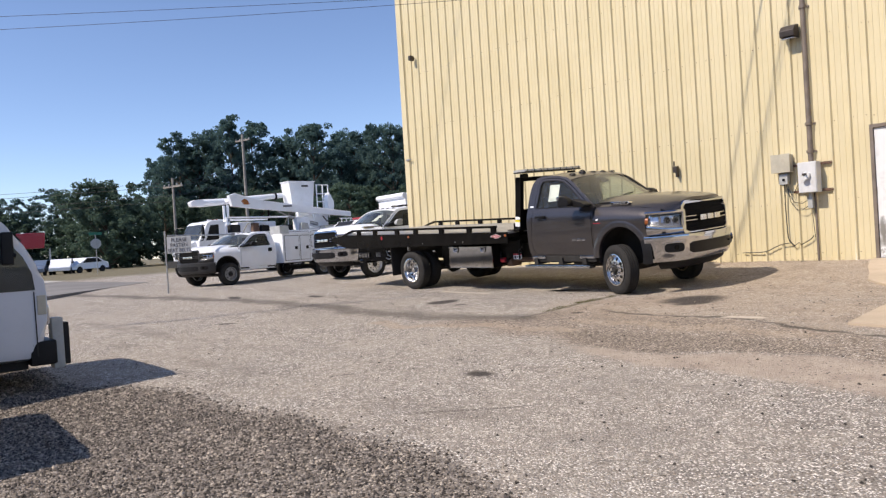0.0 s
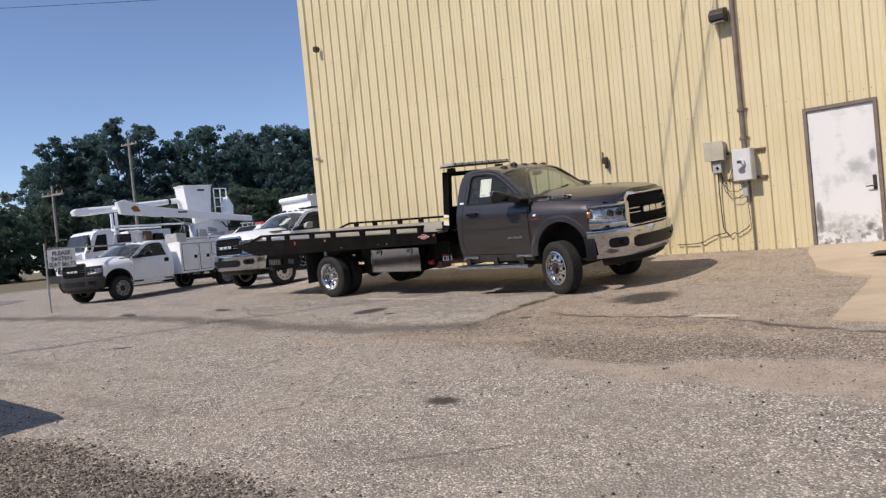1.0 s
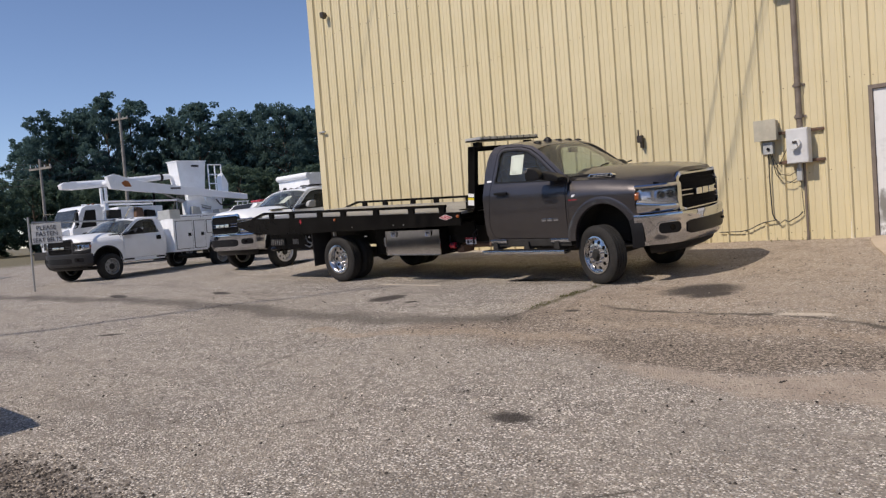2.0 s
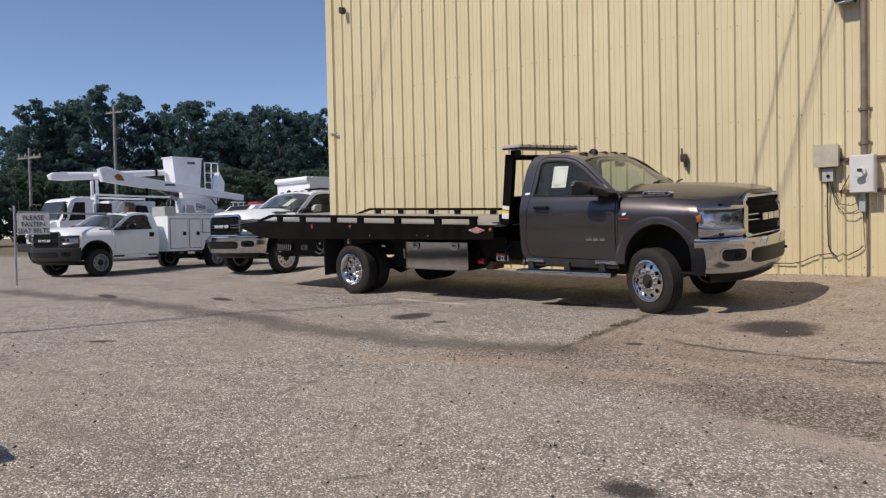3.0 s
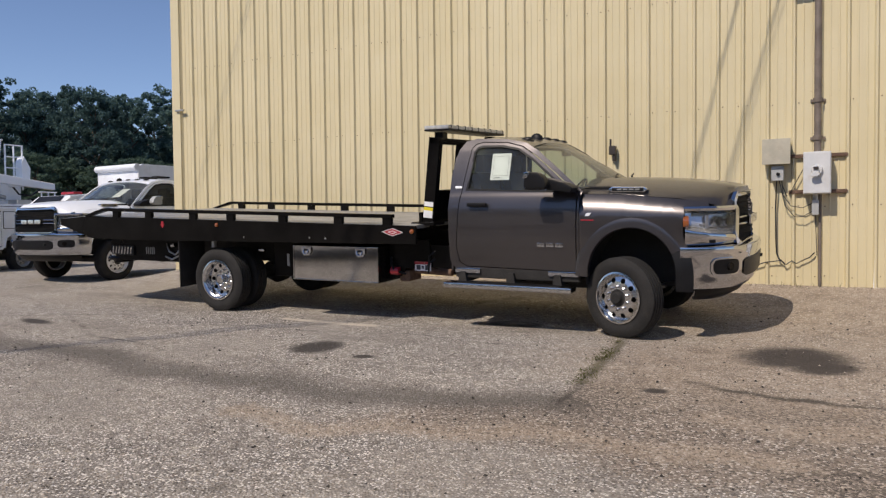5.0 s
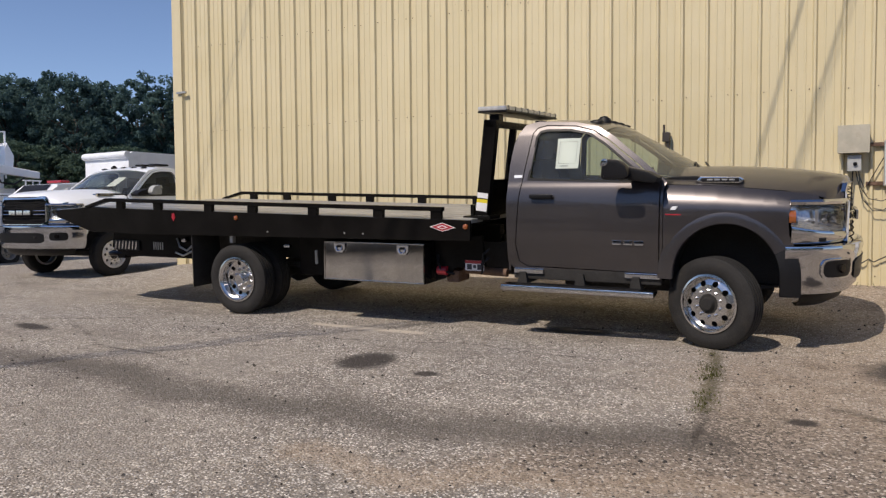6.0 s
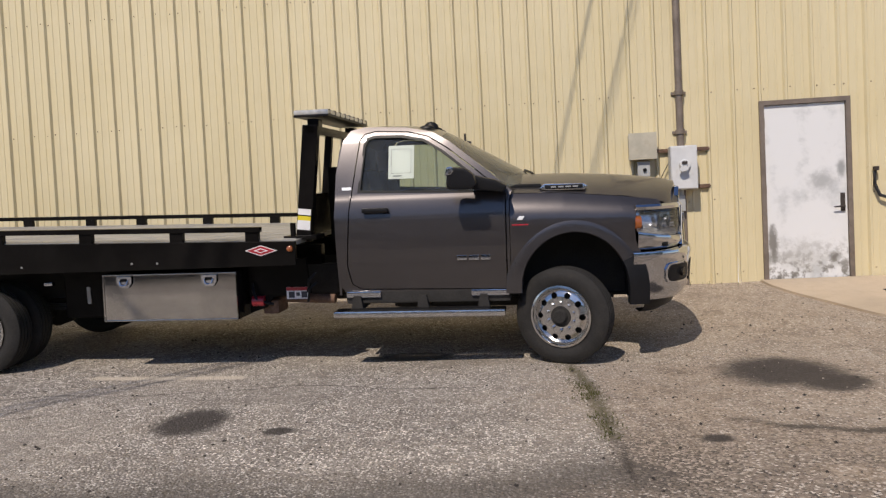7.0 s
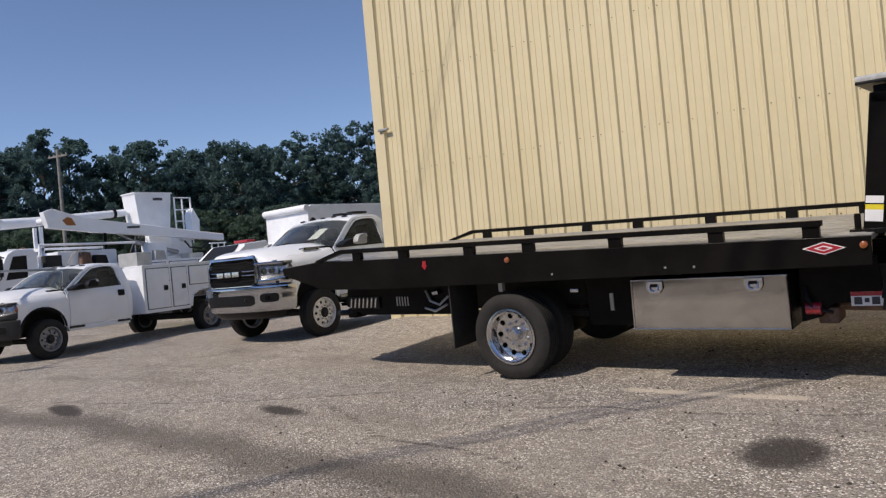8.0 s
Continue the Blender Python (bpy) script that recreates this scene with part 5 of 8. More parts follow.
    moved(bm, Matrix.Translation((-0.88, 0.42, 1.38)) @ Matrix.Rotation(radians(-62), 4, "Y"))
    part("steering_wheel", bm, BLACK_PLASTIC, v)
    bm = bmesh.new()
    box(bm, -0.90, -0.86, -0.11, 0.11, 1.80, 1.87, 0.01)
    part("rear_view_mirror", bm, BLACK_PLASTIC, v)
    bm = bmesh.new()
    box(bm, -1.84, -1.82, -0.72, 0.72, 1.32, 1.72, 0.01)
    rw = part("rear_window", bm, GLASS, v)
    rw.visible_shadow = False
    # frame
    for s in (-1, 1):
        bm = bmesh.new()
        box(bm, -1.8, 0.9, s * 0.43 - 0.05, s * 0.43 + 0.05, 0.50, 0.72, 0.01)
        part("frame_rail", bm, BLACK_MATT, v)
    bm = bmesh.new()
    rod(bm, (0, -0.85, 0.40), (0, 0.85, 0.40), 0.06, 12)
    box(bm, -0.35, 0.75, -0.5, 0.5, 0.52, 1.15)
    part("engine_bay", bm, BLACK_MATT, v)


def resize(v, sx, sy, sz, ahead=1.0):
    """Scales a vehicle's body, but not its wheels, about the front axle's foot; ahead: more for what lies before the axle."""
    for o in v.children:
        if not o.name.startswith("wheel") or o.name.startswith("wheel_"):
            for q in (o, *o.children_recursive):
                q.data.transform(Matrix.Diagonal((sx, sy, sz, 1)))
                for w in q.data.vertices:
                    if w.co.x > 0.5:
                        w.co.x = 0.5 + (w.co.x - 0.5) * ahead
                        w.co.y *= 1 - 0.25 * (1 - ahead) * min(1.0, (w.co.x - 0.5) / 0.3)


def running_board(v, s):
    bm = bmesh.new()
    box(bm, -1.88, -0.47, -1.11, -0.93, 0.435, 0.492, 0.018)
    b = part("running_board", moved(bm, Matrix.Diagonal((1, -s, 1, 1))), POLISHED, v, "bright running board")
    bm = bmesh.new()
    box(bm, -1.74, -0.60, -1.07, -0.97, 0.490, 0.499)
    part("step_pad", moved(bm, Matrix.Diagonal((1, -s, 1, 1))), BLACK_PLASTIC, b)
    for xc in (-1.70, -1.15, -0.65):
        bm = bmesh.new()
        prism(bm, ((xc - 0.05, 0.49), (xc + 0.05, 0.49), (xc + 0.03, 0.60), (xc - 0.03, 0.60)), -1.0, -0.70)
        part("bracket", moved(bm, Matrix.Diagonal((1, -s, 1, 1))), BLACK_MATT, b)


def build_tow_truck():
    v = root("tow_truck", pose(-2.535, -2.44, 0.052, 3.2, 1.0, 0), "dark grey flatbed tow truck with black bed and chrome front", "tow truck")
    cab(v, PAINT_GREY, GLASS, True, True, PAINT_GREY)
    for s in (-1, 1):
        running_board(v, s)
    # front wheels, turned towards the camera side
    wheel(v, 0.0, -0.925, 0.408, 0.390, 0.012, -1, -21)
    wheel(v, 0.0, 0.925, 0.390, 0.390, 0.012, 1, -21)
    RA = -5.03
    for s in (-1, 1):
        wheel(v, RA, s * 1.05, 0.382, 0.390, 0.135, s)
        bm = bmesh.new()
        lathe(bm, tyre_profile(0.390, 0.225, 0.240), (RA, s * 0.76, 0.382), 40)
        part("inner_tyre", bm, RUBBER, v)
    bm = bmesh.new()
    rod(bm, (RA, -0.9, 0.375), (RA, 0.9, 0.375), 0.075, 14)
    lathe(bm, ((0.0, -0.17), (0.12, -0.15), (0.17, 0.0), (0.12, 0.15), (0.0, 0.17)), (RA, 0, 0.375), 20, "x")
    part("rear_axle", bm, BLACK_MATT, v)
    for s in (-1, 1):
        bm = bmesh.new()
        box(bm, -7.0, -1.8, s * 0.43 - 0.05, s * 0.43 + 0.05, 0.56, 0.82, 0.01)
        part("chassis_rail", bm, BLACK_MATT, v)
    # the bed tips up a little to the rear
    B = Matrix.Translation((-2.4, 0, 1.0)) @ Matrix.Rotation(radians(0.9), 4, "Y") @ Matrix.Translation((2.4, 0, -1.0))
    F, R = -2.13, -7.85
    bm = bmesh.new()
    prism(bm, ((F, 1.065), (F, 1.102), (-7.3, 1.102), (R, 1.050), (R, 1.02), (-7.3, 1.065)), -1.19, 1.19)
    deck = part("deck", moved(bm, B), DECK, v, "grey aluminium deck")
    for k in range(8):
        bm = bmesh.new()
        yy = -1.05 + 0.3 * k
        box(bm, -7.2, F - 0.05, yy - 0.012, yy + 0.012, 1.101, 1.106)
        part("deck_rib", moved(bm, B), DECK, deck)
    for s in (-1, 1):
        bm = bmesh.new()
        prism(bm, ((F, 0.90), (F, 1.095), (-7.3, 1.095), (R, 1.045), (R, 0.965), (-7.25, 0.80), (-6.4, 0.80)), 1.19, 1.225, 0.006)
        beam = part("side_beam", moved(bm, B @ Matrix.Diagonal((1, s, 1, 1))), BLACK_STEEL, v, "black steel bed side")
        bm = bmesh.new()
        box(bm, -6.95, -2.42, 1.165, 1.235, 1.170, 1.212, 0.006)
        prism(bm, ((-6.93, 1.170), (-6.95, 1.212), (-7.32, 1.110), (-7.30, 1.085)), 1.165, 1.235)
        rail = part("side_rail", moved(bm, B @ Matrix.Diagonal((1, s, 1, 1))), BLACK_STEEL, v, "black slotted side rail")
        for xc in (-2.49, -3.13, -3.92, -4.72, -5.34, -6.12, -6.73):
            bm = bmesh.new()
            box(bm, xc - 0.055, xc + 0.055, 1.17, 1.222, 1.085, 1.175, 0.004)
            part("rail_post", moved(bm, B @ Matrix.Diagonal((1, s, 1, 1))), BLACK_STEEL, rail)
        for xc, mt in ((-2.175, AMBER), (-4.93, AMBER)):
            bm = bmesh.new()
            lathe(bm, ((0.026, 0.0), (0.023, 0.012), (0.012, 0.018), (0.0, 0.02)), (xc, 1.226, 1.035), 16)
            part("marker_lamp", moved(bm, B @ Matrix.Diagonal((1, s, 1, 1))), mt, beam)
        bm = bmesh.new()
        prism(bm, ((-5.875, 1.06), (-5.835, 1.06), (-5.835, 1.02), (-5.82, 1.02), (-5.855, 0.975), (-5.89, 1.02), (-5.875, 1.02)), 1.226, 1.230)
        part("red_marker", moved(bm, B @ Matrix.Diagonal((1, s, 1, 1))), RED, beam)
        d0, d1 = -2.415, 1.022
        for inset, mt, yo in ((0.0, PAPER, 1.2265), (0.014, RED, 1.2285), (0.055, PAPER, 1.2305), (0.072, RED, 1.2325)):
            bm = bmesh.new()
            k = 1 - inset / 0.10
            prism(bm, ((d0 - 0.135 * k, d1), (d0, d1 + 0.043 * k), (d0 + 0.135 * k, d1), (d0, d1 - 0.043 * k)), yo - 0.002, yo)
            part("diamond_emblem", moved(bm, B @ Matrix.Diagonal((1, s, 1, 1))), mt, beam)
        for xc, zz in ((-3.3, 0.925), (-3.52, 0.925), (-4.5, 0.9)):
            bm = bmesh.new()
            rod(bm, (xc, 1.22, zz), (xc, 1.230, zz), 0.009, 8)
            part("rivet", moved(bm, B @ Matrix.Diagonal((1, s, 1, 1))), GALV, beam)
    for xc in np.arange(-7.0, -2.2, 0.55):
        bm = bmesh.new()
        box(bm, xc - 0.04, xc + 0.04, -1.18, 1.18, 0.95, 1.07)
        part("cross_member", moved(bm, B), BLACK_MATT, deck)
    for s in (-1, 1):
        bm = bmesh.new()
        box(bm, -7.6, F, s * 0.42 - 0.06, s * 0.42 + 0.06, 0.82, 1.0, 0.008)
        part("sub_frame", moved(bm, B), BLACK_STEEL, v)
    bm = bmesh.new()
    box(bm, R, R + 0.06, -1.19, 1.19, 0.95, 1.045, 0.006)
    part("tail_beam", moved(bm, B), BLACK_STEEL, v)
    for s in (-1, 1):
        # tool box
        t = part("tool_box", box(bmesh.new(), -3.885, -2.69, s * 0.83 - 0.24, s * 0.83 + 0.24, 0.435, 0.845, 0.01), BLACK_STEEL, v)
        bm = bmesh.new()
        box(bm, -3.88, -2.695, 1.068, 1.084, 0.435, 0.840, 0.006)
        bmesh.ops.rotate(bm, verts=bm.verts, cent=(0, 1.076, 0.64), matrix=Matrix.Rotation(radians(2.0), 3, "X"))
        td = part("tool_box_door", moved(bm, Matrix.Diagonal((1, s, 1, 1))), STEEL_BOX, t, "mirror-polished stainless door")
        for x0, x1, z0, z1 in ((-3.88, -2.695, 0.826, 0.838), (-3.88, -2.695, 0.437, 0.449), (-3.878, -3.866, 0.449, 0.826), (-2.709, -2.697, 0.449, 0.826)):
            bm = bmesh.new()
            box(bm, x0, x1, 1.082, 1.092, z0, z1, 0.004)
            bmesh.ops.rotate(bm, verts=bm.verts, cent=(0, 1.076, 0.64), matrix=Matrix.Rotation(radians(2.0), 3, "X"))
            part("door_hem", moved(bm, Matrix.Diagonal((1, s, 1, 1))), STEEL_BOX, td)
        for xc in (-3.675, -2.925):
            bm = bmesh.new()
            prism(bm, ((xc - 0.066, 0.822), (xc + 0.066, 0.822), (xc + 0.066, 0.765), (xc + 0.036, 0.725), (xc - 0.036, 0.725), (xc - 0.066, 0.765)), 1.090, 1.102, 0.003)
            part("latch", moved(bm, Matrix.Diagonal((1, s, 1, 1))), CHROME, td)
            bm = bmesh.new()
            box(bm, xc - 0.030, xc + 0.030, 1.101, 1.105, 0.778, 0.803, 0.003)
            part("latch_cup", moved(bm, Matrix.Diagonal((1, s, 1, 1))), BLACK_PLASTIC, td)
            bm = bmesh.new()
            tube(bm, [(xc - 0.034, 1.106, 0.79), (xc - 0.030, 1.116, 0.755), (xc, 1.118, 0.742), (xc + 0.030, 1.116, 0.755), (xc + 0.034, 1.106, 0.79)], 0.006, 6)
            part("latch_ring", moved(bm, Matrix.Diagonal((1, s, 1, 1))), CHROME, td)
        # side panel ahead of the box
        bm = bmesh.new()
        prism(bm, ((-2.66, 0.46), (-2.66, 0.90), (-2.15, 0.92), (-2.12, 0.62), (-2.45, 0.60), (-2.52, 0.50)), 0.86, 0.90, 0.006)
        sp = part("side_panel", moved(bm, Matrix.Diagonal((1, s, 1, 1))), BLACK_STEEL, v)
        bm = bmesh.new()
        box(bm, -2.33, -2.13, 0.90, 0.905, 0.575, 0.675)
        wl_ = part("warning_label", moved(bm, Matrix.Diagonal((1, s, 1, 1))), PAPER, sp, "small red and white warning label")
        bm = bmesh.new()
        box(bm, -2.33, -2.13, 0.905, 0.907, 0.645, 0.675)
        part("label_band", moved(bm, Matrix.Diagonal((1, s, 1, 1))), RED, wl_)
        for a, b, c, d in ((-2.31, -2.26, 0.585, 0.638), (-2.245, -2.215, 0.60, 0.63), (-2.20, -2.15, 0.585, 0.638)):
            bm = bmesh.new()
            box(bm, a, b, 0.905, 0.907, c, d)
            part("label_bar", moved(bm, Matrix.Diagonal((1, s, 1, 1))), INK, wl_)
        bm = bmesh.new()
        rod(bm, (-2.65, 0.72, 0.56), (-2.50, 0.72, 0.56), 0.055, 12)
        rod(bm, (-2.50, 0.72, 0.56), (-1.95, 0.74, 0.545), 0.04, 12)
        part("exhaust_pipe", moved(bm, Matrix.Diagonal((1, s, 1, 1))), RUST, v)
        # flap and fender stay
        bm = bmesh.new()
        prism(bm, ((-5.47, 0.86), (-5.72, 0.90), (-5.735, 0.27), (-5.60, 0.30), (-5.49, 0.36)), 0.76, 1.20, 0.004)
        for q in bm.verts:
            q.co.x = -5.62 + (q.co.x + 5.62) * 0.05 - 0.10 * (q.co.y - 0.76) * 0.0
        part("mud_flap", moved(bm, Matrix.Diagonal((1, s, 1, 1))), BLACK_MATT, v)
        bm = bmesh.new()
        box(bm, -5.10, -5.06, 1.10, 1.15, 0.79, 0.90)
        part("stay", moved(bm, Matrix.Diagonal((1, s, 1, 1))), GALV, v)
        # frame side behind the tool box
        bm = bmesh.new()
        box(bm, -4.42, -3.87, 0.50, 0.80, 0.42, 0.86, 0.02)
        tank = part("hydraulic_tank", moved(bm, Matrix.Diagonal((1, s, 1, 1))), BLACK_STEEL, v)
        bm = bmesh.new()
        box(bm, -4.20, -4.165, 0.80, 0.81, 0.55, 0.70, 0.004)
        part("sight_gauge", moved(bm, Matrix.Diagonal((1, s, 1, 1))), GALV, tank)
        # head board
        lean = Matrix.Translation((-2.15, 0, 1.1)) @ Matrix.Rotation(radians(6.5), 4, "Y") @ Matrix.Translation((2.06, 0, -1.1))
        bm = bmesh.new()
        box(bm, -2.125, -1.995, 0.83, 0.92, 1.06, 2.03, 0.008)
        hp = part("headboard_post", moved(bm, lean @ Matrix.Diagonal((1, s, 1, 1))), BLACK_STEEL, v)
        for z0, z1, mt in ((1.16, 1.24, PAPER), (1.24, 1.275, YELLOW), (1.285, 1.335, PAPER)):
            bm = bmesh.new()
            box(bm, -2.118, -2.008, 0.919, 0.924, z0, z1)
            part("post_label", moved(bm, lean @ Matrix.Diagonal((1, s, 1, 1))), mt, hp)
        bm = bmesh.new()
        box(bm, -2.28, -2.0, 0.80, 1.05, 1.085, 1.12, 0.006)
        box(bm, -2.27, -2.23, 0.86, 0.90, 1.11, 1.22, 0.006)
        part("post_foot", moved(bm, Matrix.Diagonal((1, s, 1, 1))), BLACK_STEEL, hp)
    lean = Matrix.Translation((-2.15, 0, 1.1)) @ Matrix.Rotation(radians(6.5), 4, "Y") @ Matrix.Translation((2.06, 0, -1.1))
    bm = bmesh.new()
    box(bm, -2.115, -2.005, -0.92, 0.92, 1.96, 2.03, 0.006)
    box(bm, -2.085, -2.035, -0.83, 0.83, 1.10, 1.46, 0.006)
    for y in (-0.3, 0.3):
        box(bm, -2.09, -2.03, y - 0.03, y + 0.03, 1.4, 1.98)
    hb = part("headboard", moved(bm, lean), BLACK_STEEL, v)
    bm = bmesh.new()
    box(bm, -2.00, -1.89, -0.60, 0.78, 1.04, 1.68, 0.012)
    part("cab_guard", bm, BLACK_STEEL, v)
    lb = Matrix.Translation((-2.05, 0, 2.115))
    bm = bmesh.new()
    box(bm, -0.15, 0.15, -0.86, 0.66, -0.018, 0.0, 0.006)
    bar = part("light_bar", moved(bm, lb), BLACK_PLASTIC, v, "slim roof light bar with clear and grey lenses")
    bm = bmesh.new()
    box(bm, -0.15, 0.15, -0.86, 0.66, 0.0, 0.042, 0.014)
    part("bar_lens", moved(bm, lb), BAR_LENS, bar)
    for k in range(9):
        bm = bmesh.new()
        y = -0.80 + 0.175 * k
        box(bm, -0.153, 0.153, y - 0.008, y + 0.008, -0.002, 0.0445, 0.004)
        part("lens_divider", moved(bm, lb), BLACK_PLASTIC, bar)
    for y in (-0.75, 0.55):
        bm = bmesh.new()
        box(bm, -0.05, 0.05, y - 0.06, y + 0.06, -0.10, -0.03, 0.01)
        part("bar_foot", moved(bm, lb), BLACK_STEEL, bar)
    # driveline and the tank on the far side
    bm = bmesh.new()
    box(bm, -1.55, -0.30, -0.22, 0.22, 0.36, 0.72, 0.06)
    part("transmission", bm, BLACK_MATT, v)
    bm = bmesh.new()
    rod(bm, (-4.9, 0, 0.40), (-1.5, 0, 0.50), 0.05, 12)
    part("drive_shaft", bm, BLACK_MATT, v)
    bm = bmesh.new()
    box(bm, -2.75, -0.55, 0.50, 0.86, 0.34, 0.74, 0.04)
    part("fuel_tank", bm, BLACK_MATT, v)
    for x0, x1, s in ((-5.9, -4.2, -1), (-5.9, -4.2, 1), (-0.55, 0.55, -1), (-0.55, 0.55, 1)):
        bm = bmesh.new()
        for k in range(3):
            box(bm, x0 + 0.12 * k, x1 - 0.12 * k, s * 0.50 - 0.035, s * 0.50 + 0.035, 0.50 - 0.022 * k, 0.518 - 0.022 * k)
        part("leaf_spring", bm, BLACK_MATT, v)
    bm = bmesh.new()
    box(bm, -2.56, -2.42, -0.86, -0.60, 0.44, 0.56, 0.02)
    part("valve_block", bm, RUST, v)
    # wheel lift, folded up under the tail
    bm = bmesh.new()
    prism(bm, ((-5.6, 0.80), (-5.6, 0.50), (-7.1, 0.44), (-7.5, 0.46), (-7.5, 0.58), (-7.1, 0.60)), -0.16, 0.16, 0.008)
    lift = part("wheel_lift_boom", bm, BLACK_STEEL, v)
    bm = bmesh.new()
    box(bm, -7.60, -7.46, -0.55, 0.55, 0.46, 0.57, 0.008)
    part("crossbar", bm, BLACK_STEEL, lift)
    bm = bmesh.new()
    rod(bm, (-5.75, 0.0, 0.72), (-6.7, 0.0, 0.78), 0.06, 12)
    part("tilt_cylinder", bm, GALV, lift)
    for s in (-1, 1):
        bm = bmesh.new()
        tube(bm, [(-7.52, s * 0.52, 0.52), (-7.66, s * 0.54, 0.52), (-7.78, s * 0.50, 0.51)], 0.035, 8)
        part("lift_fork", bm, BLACK_STEEL, lift)
        # skirt plate with the lamp bank and the vent
        bm = bmesh.new()
        prism(bm, ((-5.78, 0.56), (-5.78, 0.84), (-7.15, 0.90), (-7.20, 0.66), (-6.95, 0.56)), 0.93, 0.96, 0.006)
        sk = part("tail_skirt", moved(bm, Matrix.Diagonal((1, s, 1, 1))), BLACK_STEEL, v)
        bm = bmesh.new()
        box(bm, -7.14, -6.70, 0.955, 0.985, 0.63, 0.755, 0.01)
        tl = part("tail_lamp_bank", moved(bm, Matrix.Diagonal((1, s, 1, 1))), BLACK_PLASTIC, sk, "black lamp bank with slanted bright slots")
        for k in range(7):
            bm = bmesh.new()
            x0 = -7.12 + 0.058 * k
            prism(bm, ((x0, 0.645), (x0 + 0.022, 0.645), (x0 + 0.044, 0.742), (x0 + 0.022, 0.742)), 0.984, 0.990)
            part("lamp_slot", moved(bm, Matrix.Diagonal((1, s, 1, 1))), POLISHED, tl)
        for k in range(5):
            bm = bmesh.new()
            box(bm, -6.48 + 0.036 * k, -6.466 + 0.036 * k, 0.958, 0.968, 0.65, 0.745, 0.003)
            part("vent_slot", moved(bm, Matrix.Diagonal((1, s, 1, 1))), GALV, sk)
        # air lines and fittings ahead of the flap
        for pts in (((-5.80, 0.98, 0.74), (-5.90, 1.0, 0.66), (-6.02, 0.99, 0.70), (-6.08, 0.97, 0.80)), ((-5.82, 0.98, 0.66), (-5.95, 1.01, 0.60), (-6.10, 0.98, 0.63))):
            bm = bmesh.new()
            tube(bm, [(px, py * s, pz) for px, py, pz in pts], 0.012, 6)
            part("air_line", bm, GALV, sk)
        bm = bmesh.new()
        rod(bm, (-5.98, s * 0.97, 0.775), (-5.90, s * 0.99, 0.79), 0.028, 10)
        part("coupling", bm, CHROME, sk)
        # bits that catch the light between the wheel and the tool box
        bm = bmesh.new()
        box(bm, -4.46, -4.38, s * 1.0 - 0.02, s * 1.0 + 0.02, 0.745, 0.775, 0.006)
        part("bracket_clip", bm, CHROME, v)
        bm = bmesh.new()
        tube(bm, [(-2.62, s * 0.93, 0.72), (-2.60, s * 0.96, 0.64), (-2.57, s * 0.95, 0.57), (-2.45, s * 0.90, 0.53)], 0.014, 6)
        part("hydraulic_hose", bm, BLACK_PLASTIC, v)
    bm = bmesh.new()
    rod(bm, (-2.62, -0.92, 0.565), (-2.52, -0.92, 0.565), 0.045, 12)
    part("red_fitting", bm, RED, v)
    for z in (0.80, 0.72):
        bm = bmesh.new()
        tube(bm, [(-2.05, -0.95, z), (-2.10, -0.99, z - 0.05), (-2.12, -0.98, z - 0.16)], 0.011, 6)
        part("valve_lever", bm, BLACK_PLASTIC, v)
    # signs on the cab
    bm = bmesh.new()
    sheet(bm, ((-1.415, 1.555), (-1.415, 1.83), (-1.20, 1.83), (-1.20, 1.555)), (), (), lambda a, b: -cab_half(a, b) + 0.022)
    pp = part("window_paper", bm, PAPER, v, "white paper taped inside the window")
    bm = bmesh.new()
    sheet(bm, ((-1.39, 1.60), (-1.39, 1.80), (-1.225, 1.80), (-1.225, 1.60)), (((-1.388, 1.602), (-1.388, 1.798), (-1.227, 1.798), (-1.227, 1.602)),), (), lambda a, b: -cab_half(a, b) + 0.019)
    part("printed_frame", bm, INK, pp)
    bm = bmesh.new()
    sheet(bm, ((-1.375, 1.576), (-1.375, 1.582), (-1.30, 1.582), (-1.30, 1.576)), (), (), lambda a, b: -cab_half(a, b) + 0.019)
    part("printed_line", bm, INK, pp)
    for s in (-1, 1):
        for k in range(3):
            bm = bmesh.new()
            box(bm, -0.855 + 0.096 * k, -0.775 + 0.096 * k, 1.0, 1.010, 0.880, 0.920, 0.003)
            part("door_emblem_bar", moved(bm, Matrix.Diagonal((1, s, 1, 1))), CHROME, v)
        bm = bmesh.new()
        prism(bm, ((-0.365, 1.192), (-0.345, 1.222), (-0.30, 1.222), (-0.32, 1.192)), 0.985, 1.003, 0.003)
        part("fender_badge", moved(bm, Matrix.Diagonal((1, s, 1, 1))), ALU_WHITE, v)
        bm = bmesh.new()
        box(bm, -0.405, -0.275, 0.985, 1.002, 1.146, 1.158, 0.003)
        part("fender_badge_bar", moved(bm, Matrix.Diagonal((1, s, 1, 1))), RED, v)
        bm = bmesh.new()
        sheet(bm, ((-1.80, 1.475), (-1.80, 1.500), (-1.72, 1.500), (-1.72, 1.475)), (), (), lambda a, b: -cab_half(a, b) - 0.003)
        part("trim_badge", moved(bm, Matrix.Diagonal((1, -s, 1, 1))), ALU_WHITE, v)
    return v


build_tow_truck()
# ---- parked vehicles beyond the tow truck ----
ALLOY = surf("bright_alloy_wheel", (0.72, 0.72, 0.72), 0.35, 0.4, 0.1, 9.0, 120.0, 0.02)


